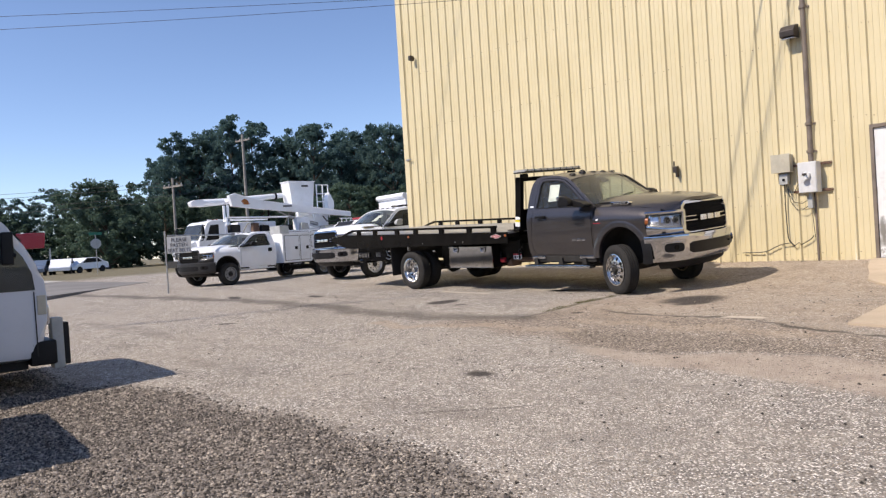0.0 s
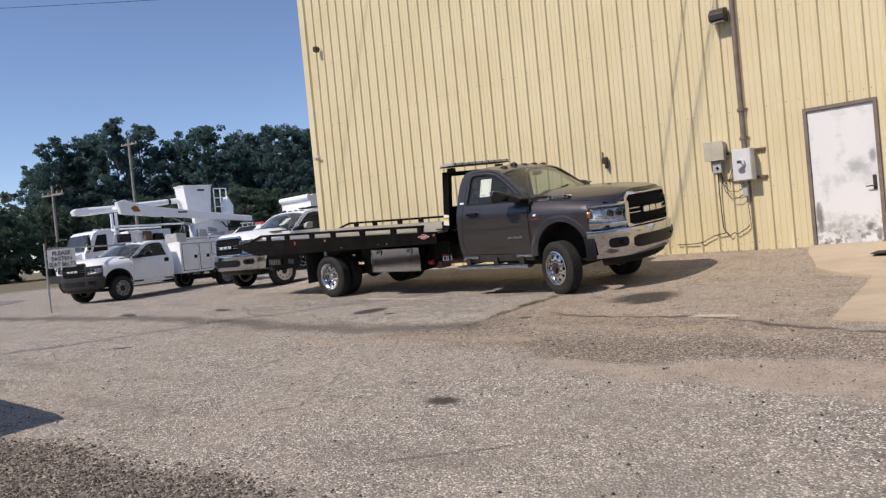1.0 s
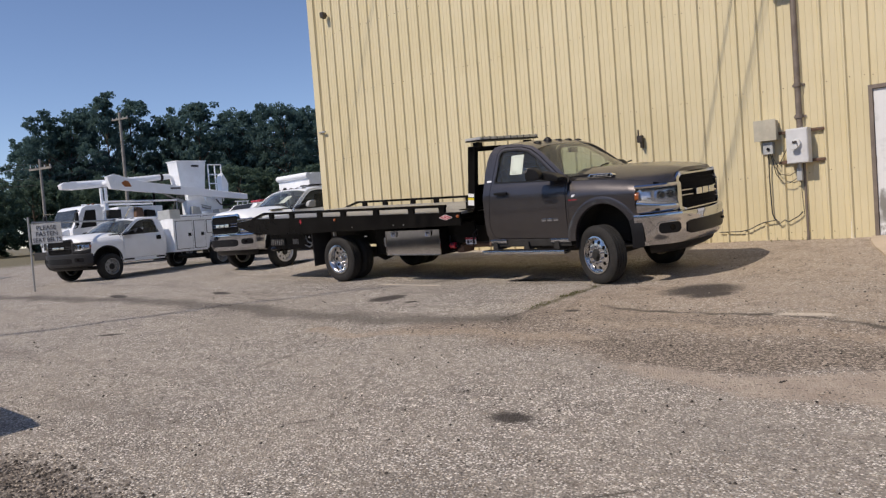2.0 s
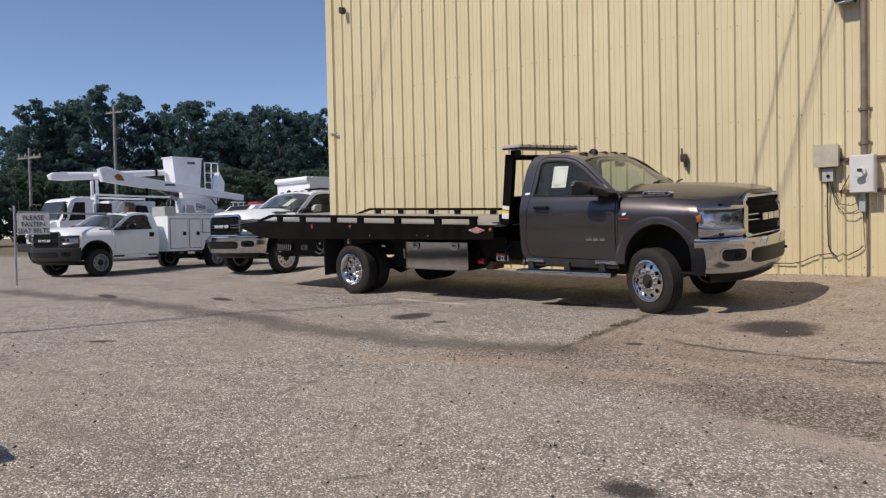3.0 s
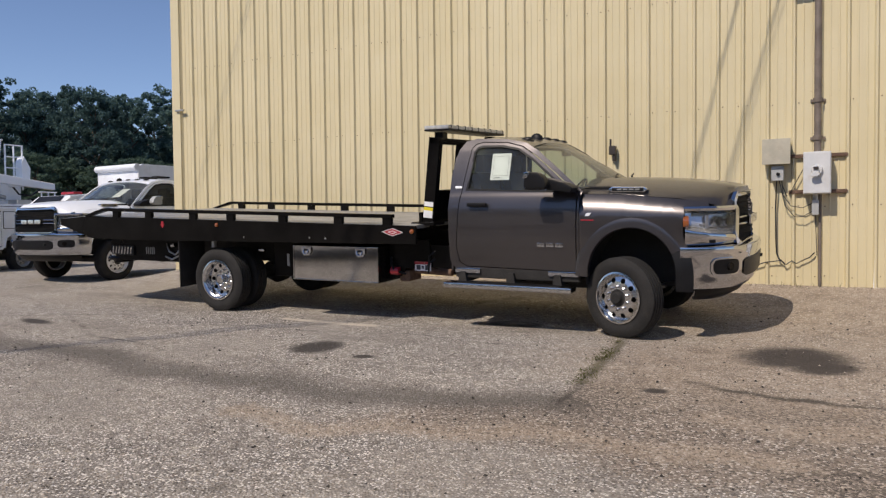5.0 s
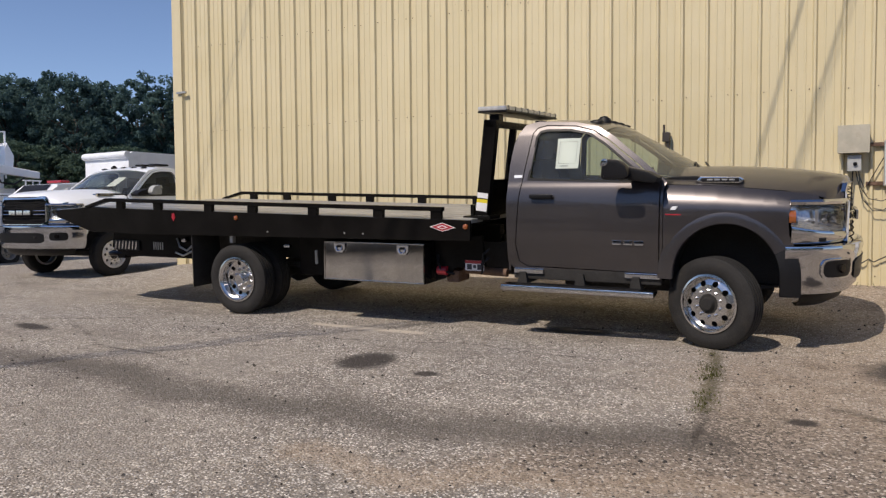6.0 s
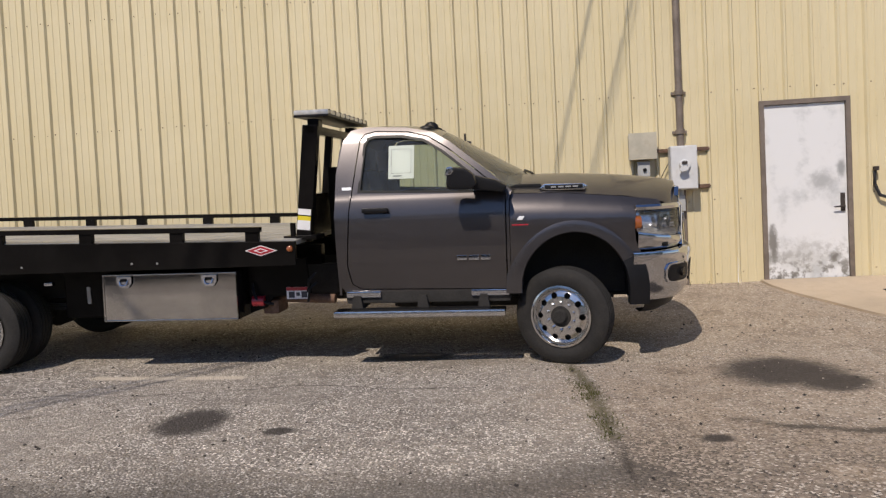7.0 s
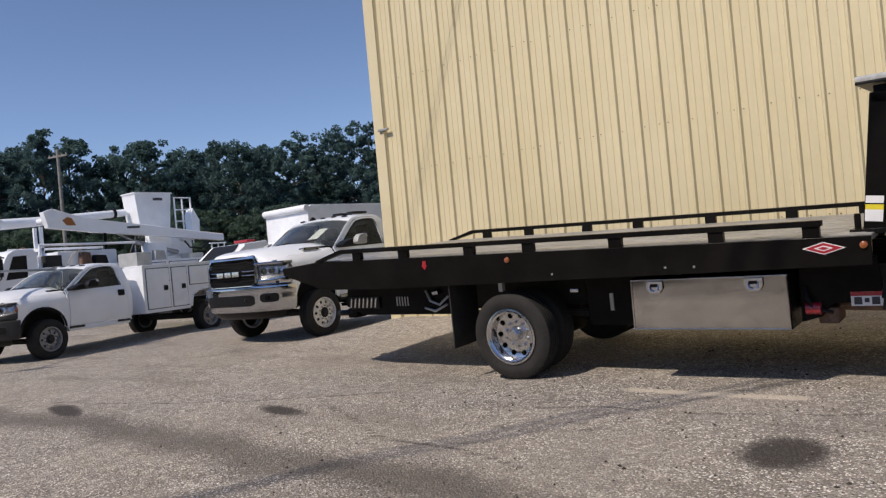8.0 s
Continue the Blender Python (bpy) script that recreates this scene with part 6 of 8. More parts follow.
def build_white_pickup():
    v = root("pickup_truck", pose(-14.01, -0.64, float(ground_z(-14.0, -0.64)) + 0.0, 0, 0, -91), "white chassis-cab pickup with chrome grille behind the building corner", "pickup truck")
    cab(v, PAINT_WHITE, GLASS_DARK, False, False, PAINT_WHITE)
    for s in (-1, 1):
        running_board(v, s)
        wheel(v, 0.0, s * 0.925, 0.385, 0.386, 0.012, s, 0, ALLOY, 10, 0.235)
        wheel(v, -4.3, s * 1.05, 0.385, 0.386, 0.135, s, 0, ALLOY, 10, 0.235)
        bm = bmesh.new()
        box(bm, -6.2, -1.8, s * 0.43 - 0.05, s * 0.43 + 0.05, 0.56, 0.82, 0.01)
        part("chassis_rail", bm, BLACK_MATT, v)
    bm = bmesh.new()
    rod(bm, (-4.3, -0.9, 0.385), (-4.3, 0.9, 0.385), 0.075, 14)
    part("rear_axle", bm, BLACK_MATT, v)
    bm = bmesh.new()
    box(bm, -3.2, -2.2, 0.35, 0.85, 0.45, 0.80, 0.03)
    part("fuel_tank", bm, BLACK_MATT, v)
    bm = bmesh.new()
    sheet(bm, ((-0.12, 1.62), (-0.12, 1.80), (0.12, 1.80), (0.12, 1.62)))
    for q in bm.verts:
        q.co = Vector((-0.985 + (1.90 - q.co.z) * 1.62 - 0.05, 0.25 + q.co.x, q.co.z))
    part("windscreen_sticker", bm, PAPER, v)
    for y in (-0.16, 0.22):
        bm = bmesh.new()
        box(bm, -1.95, -1.60, y - 0.1, y + 0.1, 2.06, 2.10, 0.02)
        part("roof_beacon", bm, BLACK_PLASTIC, v)


build_white_pickup()
STEEL_WHEEL = surf("painted_steel_wheel", (0.30, 0.30, 0.30), 0.45, 0.3, 0.15, 9.0, 120.0, 0.02)
GREY_PLASTIC = surf("dark_grey_plastic", (0.020, 0.020, 0.022), 0.5, 0.0, 0.15, 8.0, 200.0, 0.03)


def build_service_truck():
    v = root("service_truck", pose(-18.47, -3.10, float(ground_z(-18.4, -3.1)) + 0.0, 0, 0, -80), "white utility truck with compartment service body and dark grille", "service truck")
    cab(v, PAINT_WHITE, GLASS_DARK, False, False, GREY_PLASTIC, GREY_PLASTIC, False)
    resize(v, 0.98, 0.97, 0.815, 0.64)
    for s in (-1, 1):
        wheel(v, 0.0, s * 0.90, 0.348, 0.350, 0.03, s, 0, STEEL_WHEEL, 8, 0.205)
        wheel(v, -3.75, s * 1.0, 0.348, 0.350, 0.11, s, 0, STEEL_WHEEL, 8, 0.205)
        bm = bmesh.new()
        box(bm, -5.5, -1.8, s * 0.43 - 0.05, s * 0.43 + 0.05, 0.52, 0.74, 0.01)
        part("chassis_rail", bm, BLACK_MATT, v)
        bm = bmesh.new()
        prism(bm, ((-2.02, 0.56), (-2.02, 1.50), (-5.55, 1.50), (-5.55, 0.66), (-4.28, 0.66), (-4.20, 0.86), (-3.98, 0.97), (-3.52, 0.97), (-3.30, 0.86), (-3.22, 0.56)), 0.58, 1.08, 0.012)
        body = part("side_compartment", moved(bm, Matrix.Diagonal((1, s, 1, 1))), ALU_WHITE, v, "white compartment side of the service body")
        for x0, x1, z0, z1 in ((-2.68, -2.10, 0.64, 1.44), (-3.16, -2.76, 0.64, 1.44), (-4.32, -3.24, 1.06, 1.44), (-5.48, -4.42, 0.74, 1.44)):
            # black sheet behind the door paints in the shade of its gap
            bm = bmesh.new()
            box(bm, x0 - 0.014, x1 + 0.014, 1.074, 1.086, z0 - 0.014, z1 + 0.014)
            part("door_seal", moved(bm, Matrix.Diagonal((1, s, 1, 1))), BLACK_MATT, body)
            bm = bmesh.new()
            box(bm, x0, x1, 1.078, 1.102, z0, z1, 0.014)
            d = part("compartment_door", moved(bm, Matrix.Diagonal((1, s, 1, 1))), ALU_WHITE, body)
            bm = bmesh.new()
            box(bm, x0 + 0.06, x0 + 0.17, 1.10, 1.112, (z0 + z1) / 2 - 0.05, (z0 + z1) / 2 + 0.05, 0.006)
            part("latch", moved(bm, Matrix.Diagonal((1, s, 1, 1))), BLACK_PLASTIC, d)
    for s in (-1, 1):
        bm = bmesh.new()
        tube(bm, [(-4.26, s * 1.085, 0.64), (-4.20, s * 1.085, 0.84), (-3.98, s * 1.085, 0.95), (-3.52, s * 1.085, 0.95), (-3.30, s * 1.085, 0.84), (-3.24, s * 1.085, 0.60)], 0.022, 6)
        part("arch_lip", bm, ALU_WHITE, v)
        bm = bmesh.new()
        box(bm, -5.55, -2.02, s * 0.83 - 0.27, s * 0.83 + 0.27, 1.50, 1.525, 0.008)
        part("compartment_top", bm, ALU_WHITE, v)
        bm = bmesh.new()
        tube(bm, [(0.43 * math.cos(radians(a)) + 0.085, s * 0.975, 0.53 + 0.375 * math.sin(radians(a))) for a in range(0, 181, 15)], 0.018, 6)
        part("arch_trim", bm, BLACK_PLASTIC, v)
    bm = bmesh.new()
    box(bm, -5.5, -2.05, -0.58, 0.58, 0.80, 0.90)
    part("bed_floor", bm, GALV, v)
    bm = bmesh.new()
    box(bm, -2.06, -2.02, -0.60, 0.60, 0.80, 1.50)
    part("bulkhead", bm, ALU_WHITE, v)
    bm = bmesh.new()
    box(bm, -2.5, -2.12, 0.30, 0.85, 1.51, 1.80, 0.03)
    part("generator", bm, BOX_GREY, v)
    bm = bmesh.new()
    rod(bm, (-3.75, -0.9, 0.375), (-3.75, 0.9, 0.375), 0.07, 12)
    part("rear_axle", bm, BLACK_MATT, v)


build_service_truck()


def build_bucket_truck():
    v = root("bucket_truck", pose(-27.8, 0.0, 0.0, 0, 0, -90), "white bucket truck with folded boom above a utility body", "bucket truck")
    white, pale = PAINT_WHITE, ALU_WHITE
    # hood and cab
    bm = bmesh.new()
    prism(bm, ((0.40, 0.75), (0.44, 1.30), (0.30, 1.56), (-0.05, 1.70), (-0.05, 0.75)), -0.85, 0.85, 0.10)
    hood = part("hood", bm, white, v)
    bm = bmesh.new()
    box(bm, 0.425, 0.45, -0.50, 0.50, 0.92, 1.28, 0.01)
    part("grille", bm, BLACK_PLASTIC, hood)
    for s in (-1, 1):
        bm = bmesh.new()
        lathe(bm, ((0.0, 0.47), (0.07, 0.465), (0.10, 0.44), (0.11, 0.41)), (0, s * 0.68, 1.12), 16, "x")
        part("headlight", bm, LAMP_CLEAR, hood)
    bm = bmesh.new()
    prism(bm, ((0.0, 0.65), (0.0, 1.62), (-0.42, 2.42), (-0.6, 2.52), (-1.1, 2.54), (-1.22, 2.42), (-1.22, 0.65)), -1.12, 1.12, 0.08)
    c = part("cab", bm, white, v)
    bm = bmesh.new()
    grid(bm, [[(-0.02, y, 1.72) for y in (-0.95, 0.95)], [(-0.37, y, 2.36) for y in (-0.90, 0.90)]])
    thicken(moved(bm, Matrix.Translation((0.03, 0, 0.012))), 0.01)
    part("windscreen", bm, GLASS_DARK, c)
    for s in (-1, 1):
        for x0, x1 in ((-0.92, -0.32),):
            bm = bmesh.new()
            prism(bm, ((x0, 1.70), (x1, 1.66), (min(x1, -0.55), 2.32), (x0, 2.34)), 1.118, 1.132, 0.004)
            part("side_window", moved(bm, Matrix.Diagonal((1, s, 1, 1))), BLACK_PLASTIC, c)
        bm = bmesh.new()
        box(bm, -0.10, 0.0, 1.38, 1.55, 1.75, 2.25, 0.03)
        tube(bm, [(-0.3, 1.12, 2.30), (-0.06, 1.45, 2.32), (-0.06, 1.46, 2.2)], 0.02, 6)
        tube(bm, [(-0.1, 1.12, 1.66), (-0.06, 1.45, 1.70), (-0.06, 1.46, 1.8)], 0.02, 6)
        part("mirror", moved(bm, Matrix.Diagonal((1, s, 1, 1))), BLACK_PLASTIC, v)
        for x, y in ((-0.25, 0.98), (-4.6, 0.98)):
            wheel(v, x, s * y, 0.50, 0.50, 0.04, s, 0, STEEL_WHEEL, 8, 0.29, 0.28)
        bm = bmesh.new()
        prism(bm, ((-1.3, 0.75), (-1.3, 1.95), (-7.9, 1.95), (-7.9, 0.80), (-5.3, 0.80), (-5.1, 1.15), (-4.1, 1.15), (-3.9, 0.75)), 0.70, 1.22, 0.02)
        body = part("utility_body", moved(bm, Matrix.Diagonal((1, s, 1, 1))), pale, v)
        for x0, x1, z0 in ((-2.7, -1.4, 0.85), (-3.7, -2.8, 0.85), (-5.3, -3.85, 1.30), (-6.5, -5.45, 0.9), (-7.8, -6.6, 0.9)):
            # wider black sheet drawn for the dark gap round each door
            bm = bmesh.new()
            box(bm, x0 - 0.02, x1 + 0.02, 1.214, 1.226, z0 - 0.02, 1.88)
            part("door_seal", moved(bm, Matrix.Diagonal((1, s, 1, 1))), BLACK_MATT, body)
            bm = bmesh.new()
            box(bm, x0, x1, 1.218, 1.242, z0, 1.86, 0.012)
            part("compartment_door", moved(bm, Matrix.Diagonal((1, s, 1, 1))), pale, body)
        bm = bmesh.new()
        tube(bm, [(-1.35, s * 1.0, 1.95), (-1.35, s * 1.0, 2.62), (-4.4, s * 1.0, 2.58), (-4.4, s * 1.0, 1.95)], 0.045, 6)
        part("ladder_rack", bm, white, v)
    bm = bmesh.new()
    box(bm, -7.4, 0.5, -0.5, 0.5, 0.60, 0.85)
    part("chassis", bm, BLACK_MATT, v)
    bm = bmesh.new()
    box(bm, 0.46, 0.62, -1.1, 1.1, 0.55, 0.85, 0.03)
    part("front_bumper", bm, BLACK_MATT, v)
    bm = bmesh.new()
    box(bm, -7.4, -4.6, -0.68, 0.68, 0.9, 1.6, 0.02)
    part("bed_box", bm, GALV, v)
    # pedestal, booms and bucket
    bm = bmesh.new()
    rod(bm, (-6.6, 0, 1.2), (-6.6, 0, 2.1), 0.42, 20)
    box(bm, -7.0, -6.2, -0.35, 0.35, 2.1, 2.75, 0.04)
    rod(bm, (-6.6, -0.30, 2.62), (-6.6, 0.56, 2.72), 0.12, 14)
    part("turntable", bm, white, v)
    bm = bmesh.new()
    prism(bm, ((-8.05, 2.52), (-8.05, 2.76), (-2.95, 3.40), (-1.95, 3.72), (-1.65, 3.62), (-1.78, 3.14), (-3.15, 2.98)), 0.54, 0.80, 0.02)
    boom = part("lower_boom", bm, white, v)
    bm = bmesh.new()
    prism(bm, ((-2.62, 3.20), (-2.50, 3.42), (-2.36, 3.46), (-2.20, 3.36), (-2.34, 3.20)), 0.800, 0.810)
    part("boom_emblem", bm, AMBER, boom)
    bm = bmesh.new()
    box(bm, -4.75, -4.30, 0.800, 0.808, 3.06, 3.13)
    part("boom_marking", bm, INK, boom)
    bm = bmesh.new()
    rod(bm, (-0.75, -0.38, 3.36), (-1.9, -0.38, 3.43), 0.17, 18, 0.15)
    rod(bm, (-1.9, -0.38, 3.43), (-4.95, -0.38, 3.69), 0.15, 18, 0.12)
    prism(bm, ((-0.92, 3.20), (-0.92, 3.52), (-0.45, 3.50), (-0.28, 3.40), (-0.34, 3.22)), -0.56, -0.20, 0.04)
    up = part("upper_boom", bm, white, v)
    bm = bmesh.new()
    rod(bm, (-4.5, -0.38, 3.65), (-4.58, -0.38, 3.655), 0.18, 18)
    part("boom_collar", bm, BLACK_PLASTIC, up)
    bm = bmesh.new()
    rod(bm, (-2.0, -0.45, 3.42), (-2.0, 0.83, 3.42), 0.10, 14)
    part("elbow_pin", bm, white, up)
    bm = bmesh.new()
    prism(bm, ((-4.98, 4.30), (-5.11, 3.06), (-6.25, 3.06), (-6.38, 4.30)), -0.55, 0.25, 0.03)
    bk = part("bucket", bm, pale, v, "white fibreglass bucket")
    bm = bmesh.new()
    box(bm, -6.41, -4.95, -0.58, 0.28, 4.27, 4.32, 0.015)
    part("bucket_lip", bm, pale, bk)
    bm = bmesh.new()
    box(bm, -6.02, -5.66, 0.25, 0.256, 4.04, 4.13)
    part("bucket_marking", bm, INK, bk)
    bm = bmesh.new()
    for x in (-6.45, -7.1):
        tube(bm, [(x, 0.3, 2.5), (x, 0.3, 4.15)], 0.03, 6)
        tube(bm, [(x, -0.2, 2.5), (x, -0.2, 4.15)], 0.03, 6)
    for z in (2.9, 3.3, 3.7, 4.13):
        tube(bm, [(-6.45, 0.3, z), (-7.1, 0.3, z)], 0.025, 6)
    part("ladder_frame", bm, white, v)
    bm = bmesh.new()
    prism(bm, ((-6.95, 2.6), (-7.25, 2.7), (-7.3, 3.3), (-7.05, 3.75), (-6.95, 3.5)), 0.1, 0.5, 0.03)
    part("reel_guard", bm, white, v)
    bm = bmesh.new()
    box(bm, -5.6, -4.9, 0.5, 0.95, 1.95, 2.55, 0.05)
    part("tool_locker", bm, pale, v)
    bm = bmesh.new()
    box(bm, -3.9, -2.0, -0.6, 0.75, 1.95, 2.42, 0.05)
    part("material_box", bm, pale, v)
    # hoses, cylinder and gear between the boom and the body
    for k in range(3):
        bm = bmesh.new()
        x0 = -4.75 - 0.12 * k
        tube(bm, [(x0, 0.22, 3.02), (x0 - 0.10, 0.34, 2.80), (x0 + 0.05, 0.40, 2.55), (x0 + 0.20, 0.42, 2.25), (x0 + 0.16, 0.45, 1.98)], 0.030, 6)
        part("hydraulic_hose", bm, CABLE, v)
    bm = bmesh.new()
    tube(bm, [(-7.9, 0.18, 2.58), (-7.4, 0.30, 2.30), (-6.9, 0.34, 2.35), (-6.6, 0.36, 2.7)], 0.035, 6)
    part("hydraulic_hose", bm, CABLE, v)
    # rest for the upper boom behind the cab
    for y in (-0.58, -0.18):
        bm = bmesh.new()
        box(bm, -2.05, -1.95, y - 0.04, y + 0.04, 1.95, 3.26, 0.01)
        part("rest_post", bm, white, v)
    bm = bmesh.new()
    box(bm, -2.06, -1.94, -0.62, -0.14, 2.50, 2.60, 0.01)
    part("rest_bar", bm, white, v)
    # platform rail beyond the turntable
    for x in (-7.35, -7.62, -7.88):
        bm = bmesh.new()
        rod(bm, (x, 1.0, 1.95), (x, 1.0, 2.42), 0.028, 8)
        part("rail_post", bm, white, v)
    bm = bmesh.new()
    tube(bm, [(-7.25, 1.0, 2.42), (-7.95, 1.0, 2.42)], 0.028, 6)
    part("rail", bm, white, v)
    bm = bmesh.new()
    prism(bm, ((-5.25, 2.10), (-5.25, 2.95), (-5.95, 2.95), (-6.20, 2.10)), 0.22, 0.48, 0.03)
    part("turret_cover", bm, white, v)
    for x, y, s2, h, mt in ((-3.2, 0.95, 0.22, 0.30, BLACK_PLASTIC), (-2.75, 0.92, 0.16, 0.42, RUST), (-4.15, 1.0, 0.20, 0.24, BOX_GREY), (-5.2, 1.02, 0.22, 0.34, BOX_GREY)):
        bm = bmesh.new()
        prism(bm, ((x - s2, 1.95), (x + s2, 1.95), (x + s2 * 0.8, 1.95 + h), (x - s2 * 0.7, 1.95 + h * 0.9)), y - 0.14, y + 0.14, 0.02)
        part("stowed_gear", bm, mt, v)
    bm = bmesh.new()
    tube(bm, [(-2.2, 0.85, 1.97), (-2.35, 0.95, 2.30), (-2.55, 1.0, 2.42), (-2.7, 0.9, 2.2), (-2.6, 0.85, 2.0)], 0.02, 6)
    part("rope_coil", bm, BOX_BEIGE, v)
    bm = bmesh.new()
    rod(bm, (-6.2, 0.62, 2.20), (-4.6, 0.64, 2.62), 0.075, 12)
    rod(bm, (-4.6, 0.64, 2.62), (-3.8, 0.66, 3.02), 0.04, 10)
    part("lift_cylinder", bm, GALV, v)
    for x0, x1, z1, mt in ((-4.55, -4.1, 2.22, BLACK_PLASTIC), (-6.9, -6.35, 2.12, BOX_GREY), (-1.95, -1.5, 2.30, BLACK_MATT), (-7.7, -7.1, 2.18, BLACK_MATT)):
        bm = bmesh.new()
        box(bm, x0, x1, 0.55, 1.10, 1.95, z1, 0.03)
        part("gear_box", bm, mt, v)
    for s in (-1, 1):
        bm = bmesh.new()
        box(bm, -1.30, -1.24, s * 0.2 - 0.05, s * 0.2 + 0.05, 2.5, 2.62, 0.01)
        part("cab_beacon", bm, AMBER, v)
    bm = bmesh.new()
    rod(bm, (-3.6, 0.66, 1.95), (-3.6, 0.66, 3.0), 0.05, 14)
    part("boom_rest", bm, BLACK_STEEL, v)


build_bucket_truck()


def build_box_truck():
    v = root("box_truck", pose(-23.35, 7.85, 0.0, 0, 0, -96), "white box truck with a rounded cargo box front", "box truck")
    bm = bmesh.new()
    prism(bm, ((-0.02, 0.95), (-0.02, 3.05), (-0.06, 3.2), (-0.18, 3.28), (-6.0, 3.28), (-6.0, 0.95)), -1.2, 1.2, 0.02)
    bx = part("cargo_box", bm, ALU_WHITE, v)
    bm = bmesh.new()
    tube(bm, [(-0.0, -1.19, 3.17), (-0.0, 1.19, 3.17)], 0.12, 12)
    part("front_cap", bm, ALU_WHITE, bx)
    bm = bmesh.new()
    prism(bm, ((2.1, 0.55), (2.1, 1.15), (1.3, 1.35), (0.75, 2.15), (0.1, 2.22), (0.1, 0.55)), -1.0, 1.0, 0.06)
    c = part("cab", bm, PAINT_WHITE, v)
    bm = bmesh.new()
    grid(bm, [[(1.33, y, 1.40) for y in (-0.85, 0.85)], [(0.84, y, 2.10) for y in (-0.78, 0.78)]])
    thicken(bm, 0.012)
    part("windscreen", bm, BLACK_PLASTIC, c)
    for s in (-1, 1):
        bm = bmesh.new()
        prism(bm, ((0.2, 1.35), (1.15, 1.35), (0.72, 2.05), (0.2, 2.08)), 0.99, 1.006)
        part("side_window", moved(bm, Matrix.Diagonal((1, s, 1, 1))), BLACK_PLASTIC, c)
        for x in (1.2, -4.2):
            wheel(v, x, s * 0.95, 0.385, 0.386, 0.05, s, 0, STEEL_WHEEL, 8, 0.22)
    bm = bmesh.new()
    box(bm, -5.9, 1.6, -0.45, 0.45, 0.55, 0.95)
    part("chassis", bm, BLACK_MATT, v)


build_box_truck()


def build_wrecker():
    v = root("parked_pickup", pose(-23.2, 4.2, 0.03, 0, 0, -97), "white pickup with a red roof light bar, mostly hidden", "pickup truck")
    bm = bmesh.new()
    prism(bm, ((1.0, 0.6), (1.0, 1.15), (0.9, 1.32), (-0.35, 1.48), (-1.0, 2.10), (-1.8, 2.16), (-1.95, 1.5), (-1.95, 0.6)), -0.98, 0.98, 0.06)
    part("body", bm, PAINT_WHITE, v)
    bm = bmesh.new()
    grid(bm, [[(-0.38, y, 1.52) for y in (-0.82, 0.82)], [(-0.98, y, 2.06) for y in (-0.74, 0.74)]])
    thicken(moved(bm, Matrix.Translation((0.03, 0, 0.02))), 0.01)
    part("windscreen", bm, BLACK_PLASTIC, v)
    bm = bmesh.new()
    box(bm, -1.75, -1.45, -0.38, 0.38, 2.16, 2.24, 0.02)
    part("light_bar", bm, RED, v)
    bm = bmesh.new()
    box(bm, -4.8, -1.95, -0.98, 0.98, 0.7, 1.4, 0.03)
    part("bed", bm, BLACK_STEEL, v)
    for s in (-1, 1):
        for x in (0.1, -3.6):
            wheel(v, x, s * 0.88, 0.385, 0.386, 0.04, s, 0, STEEL_WHEEL, 8, 0.22)


build_wrecker()


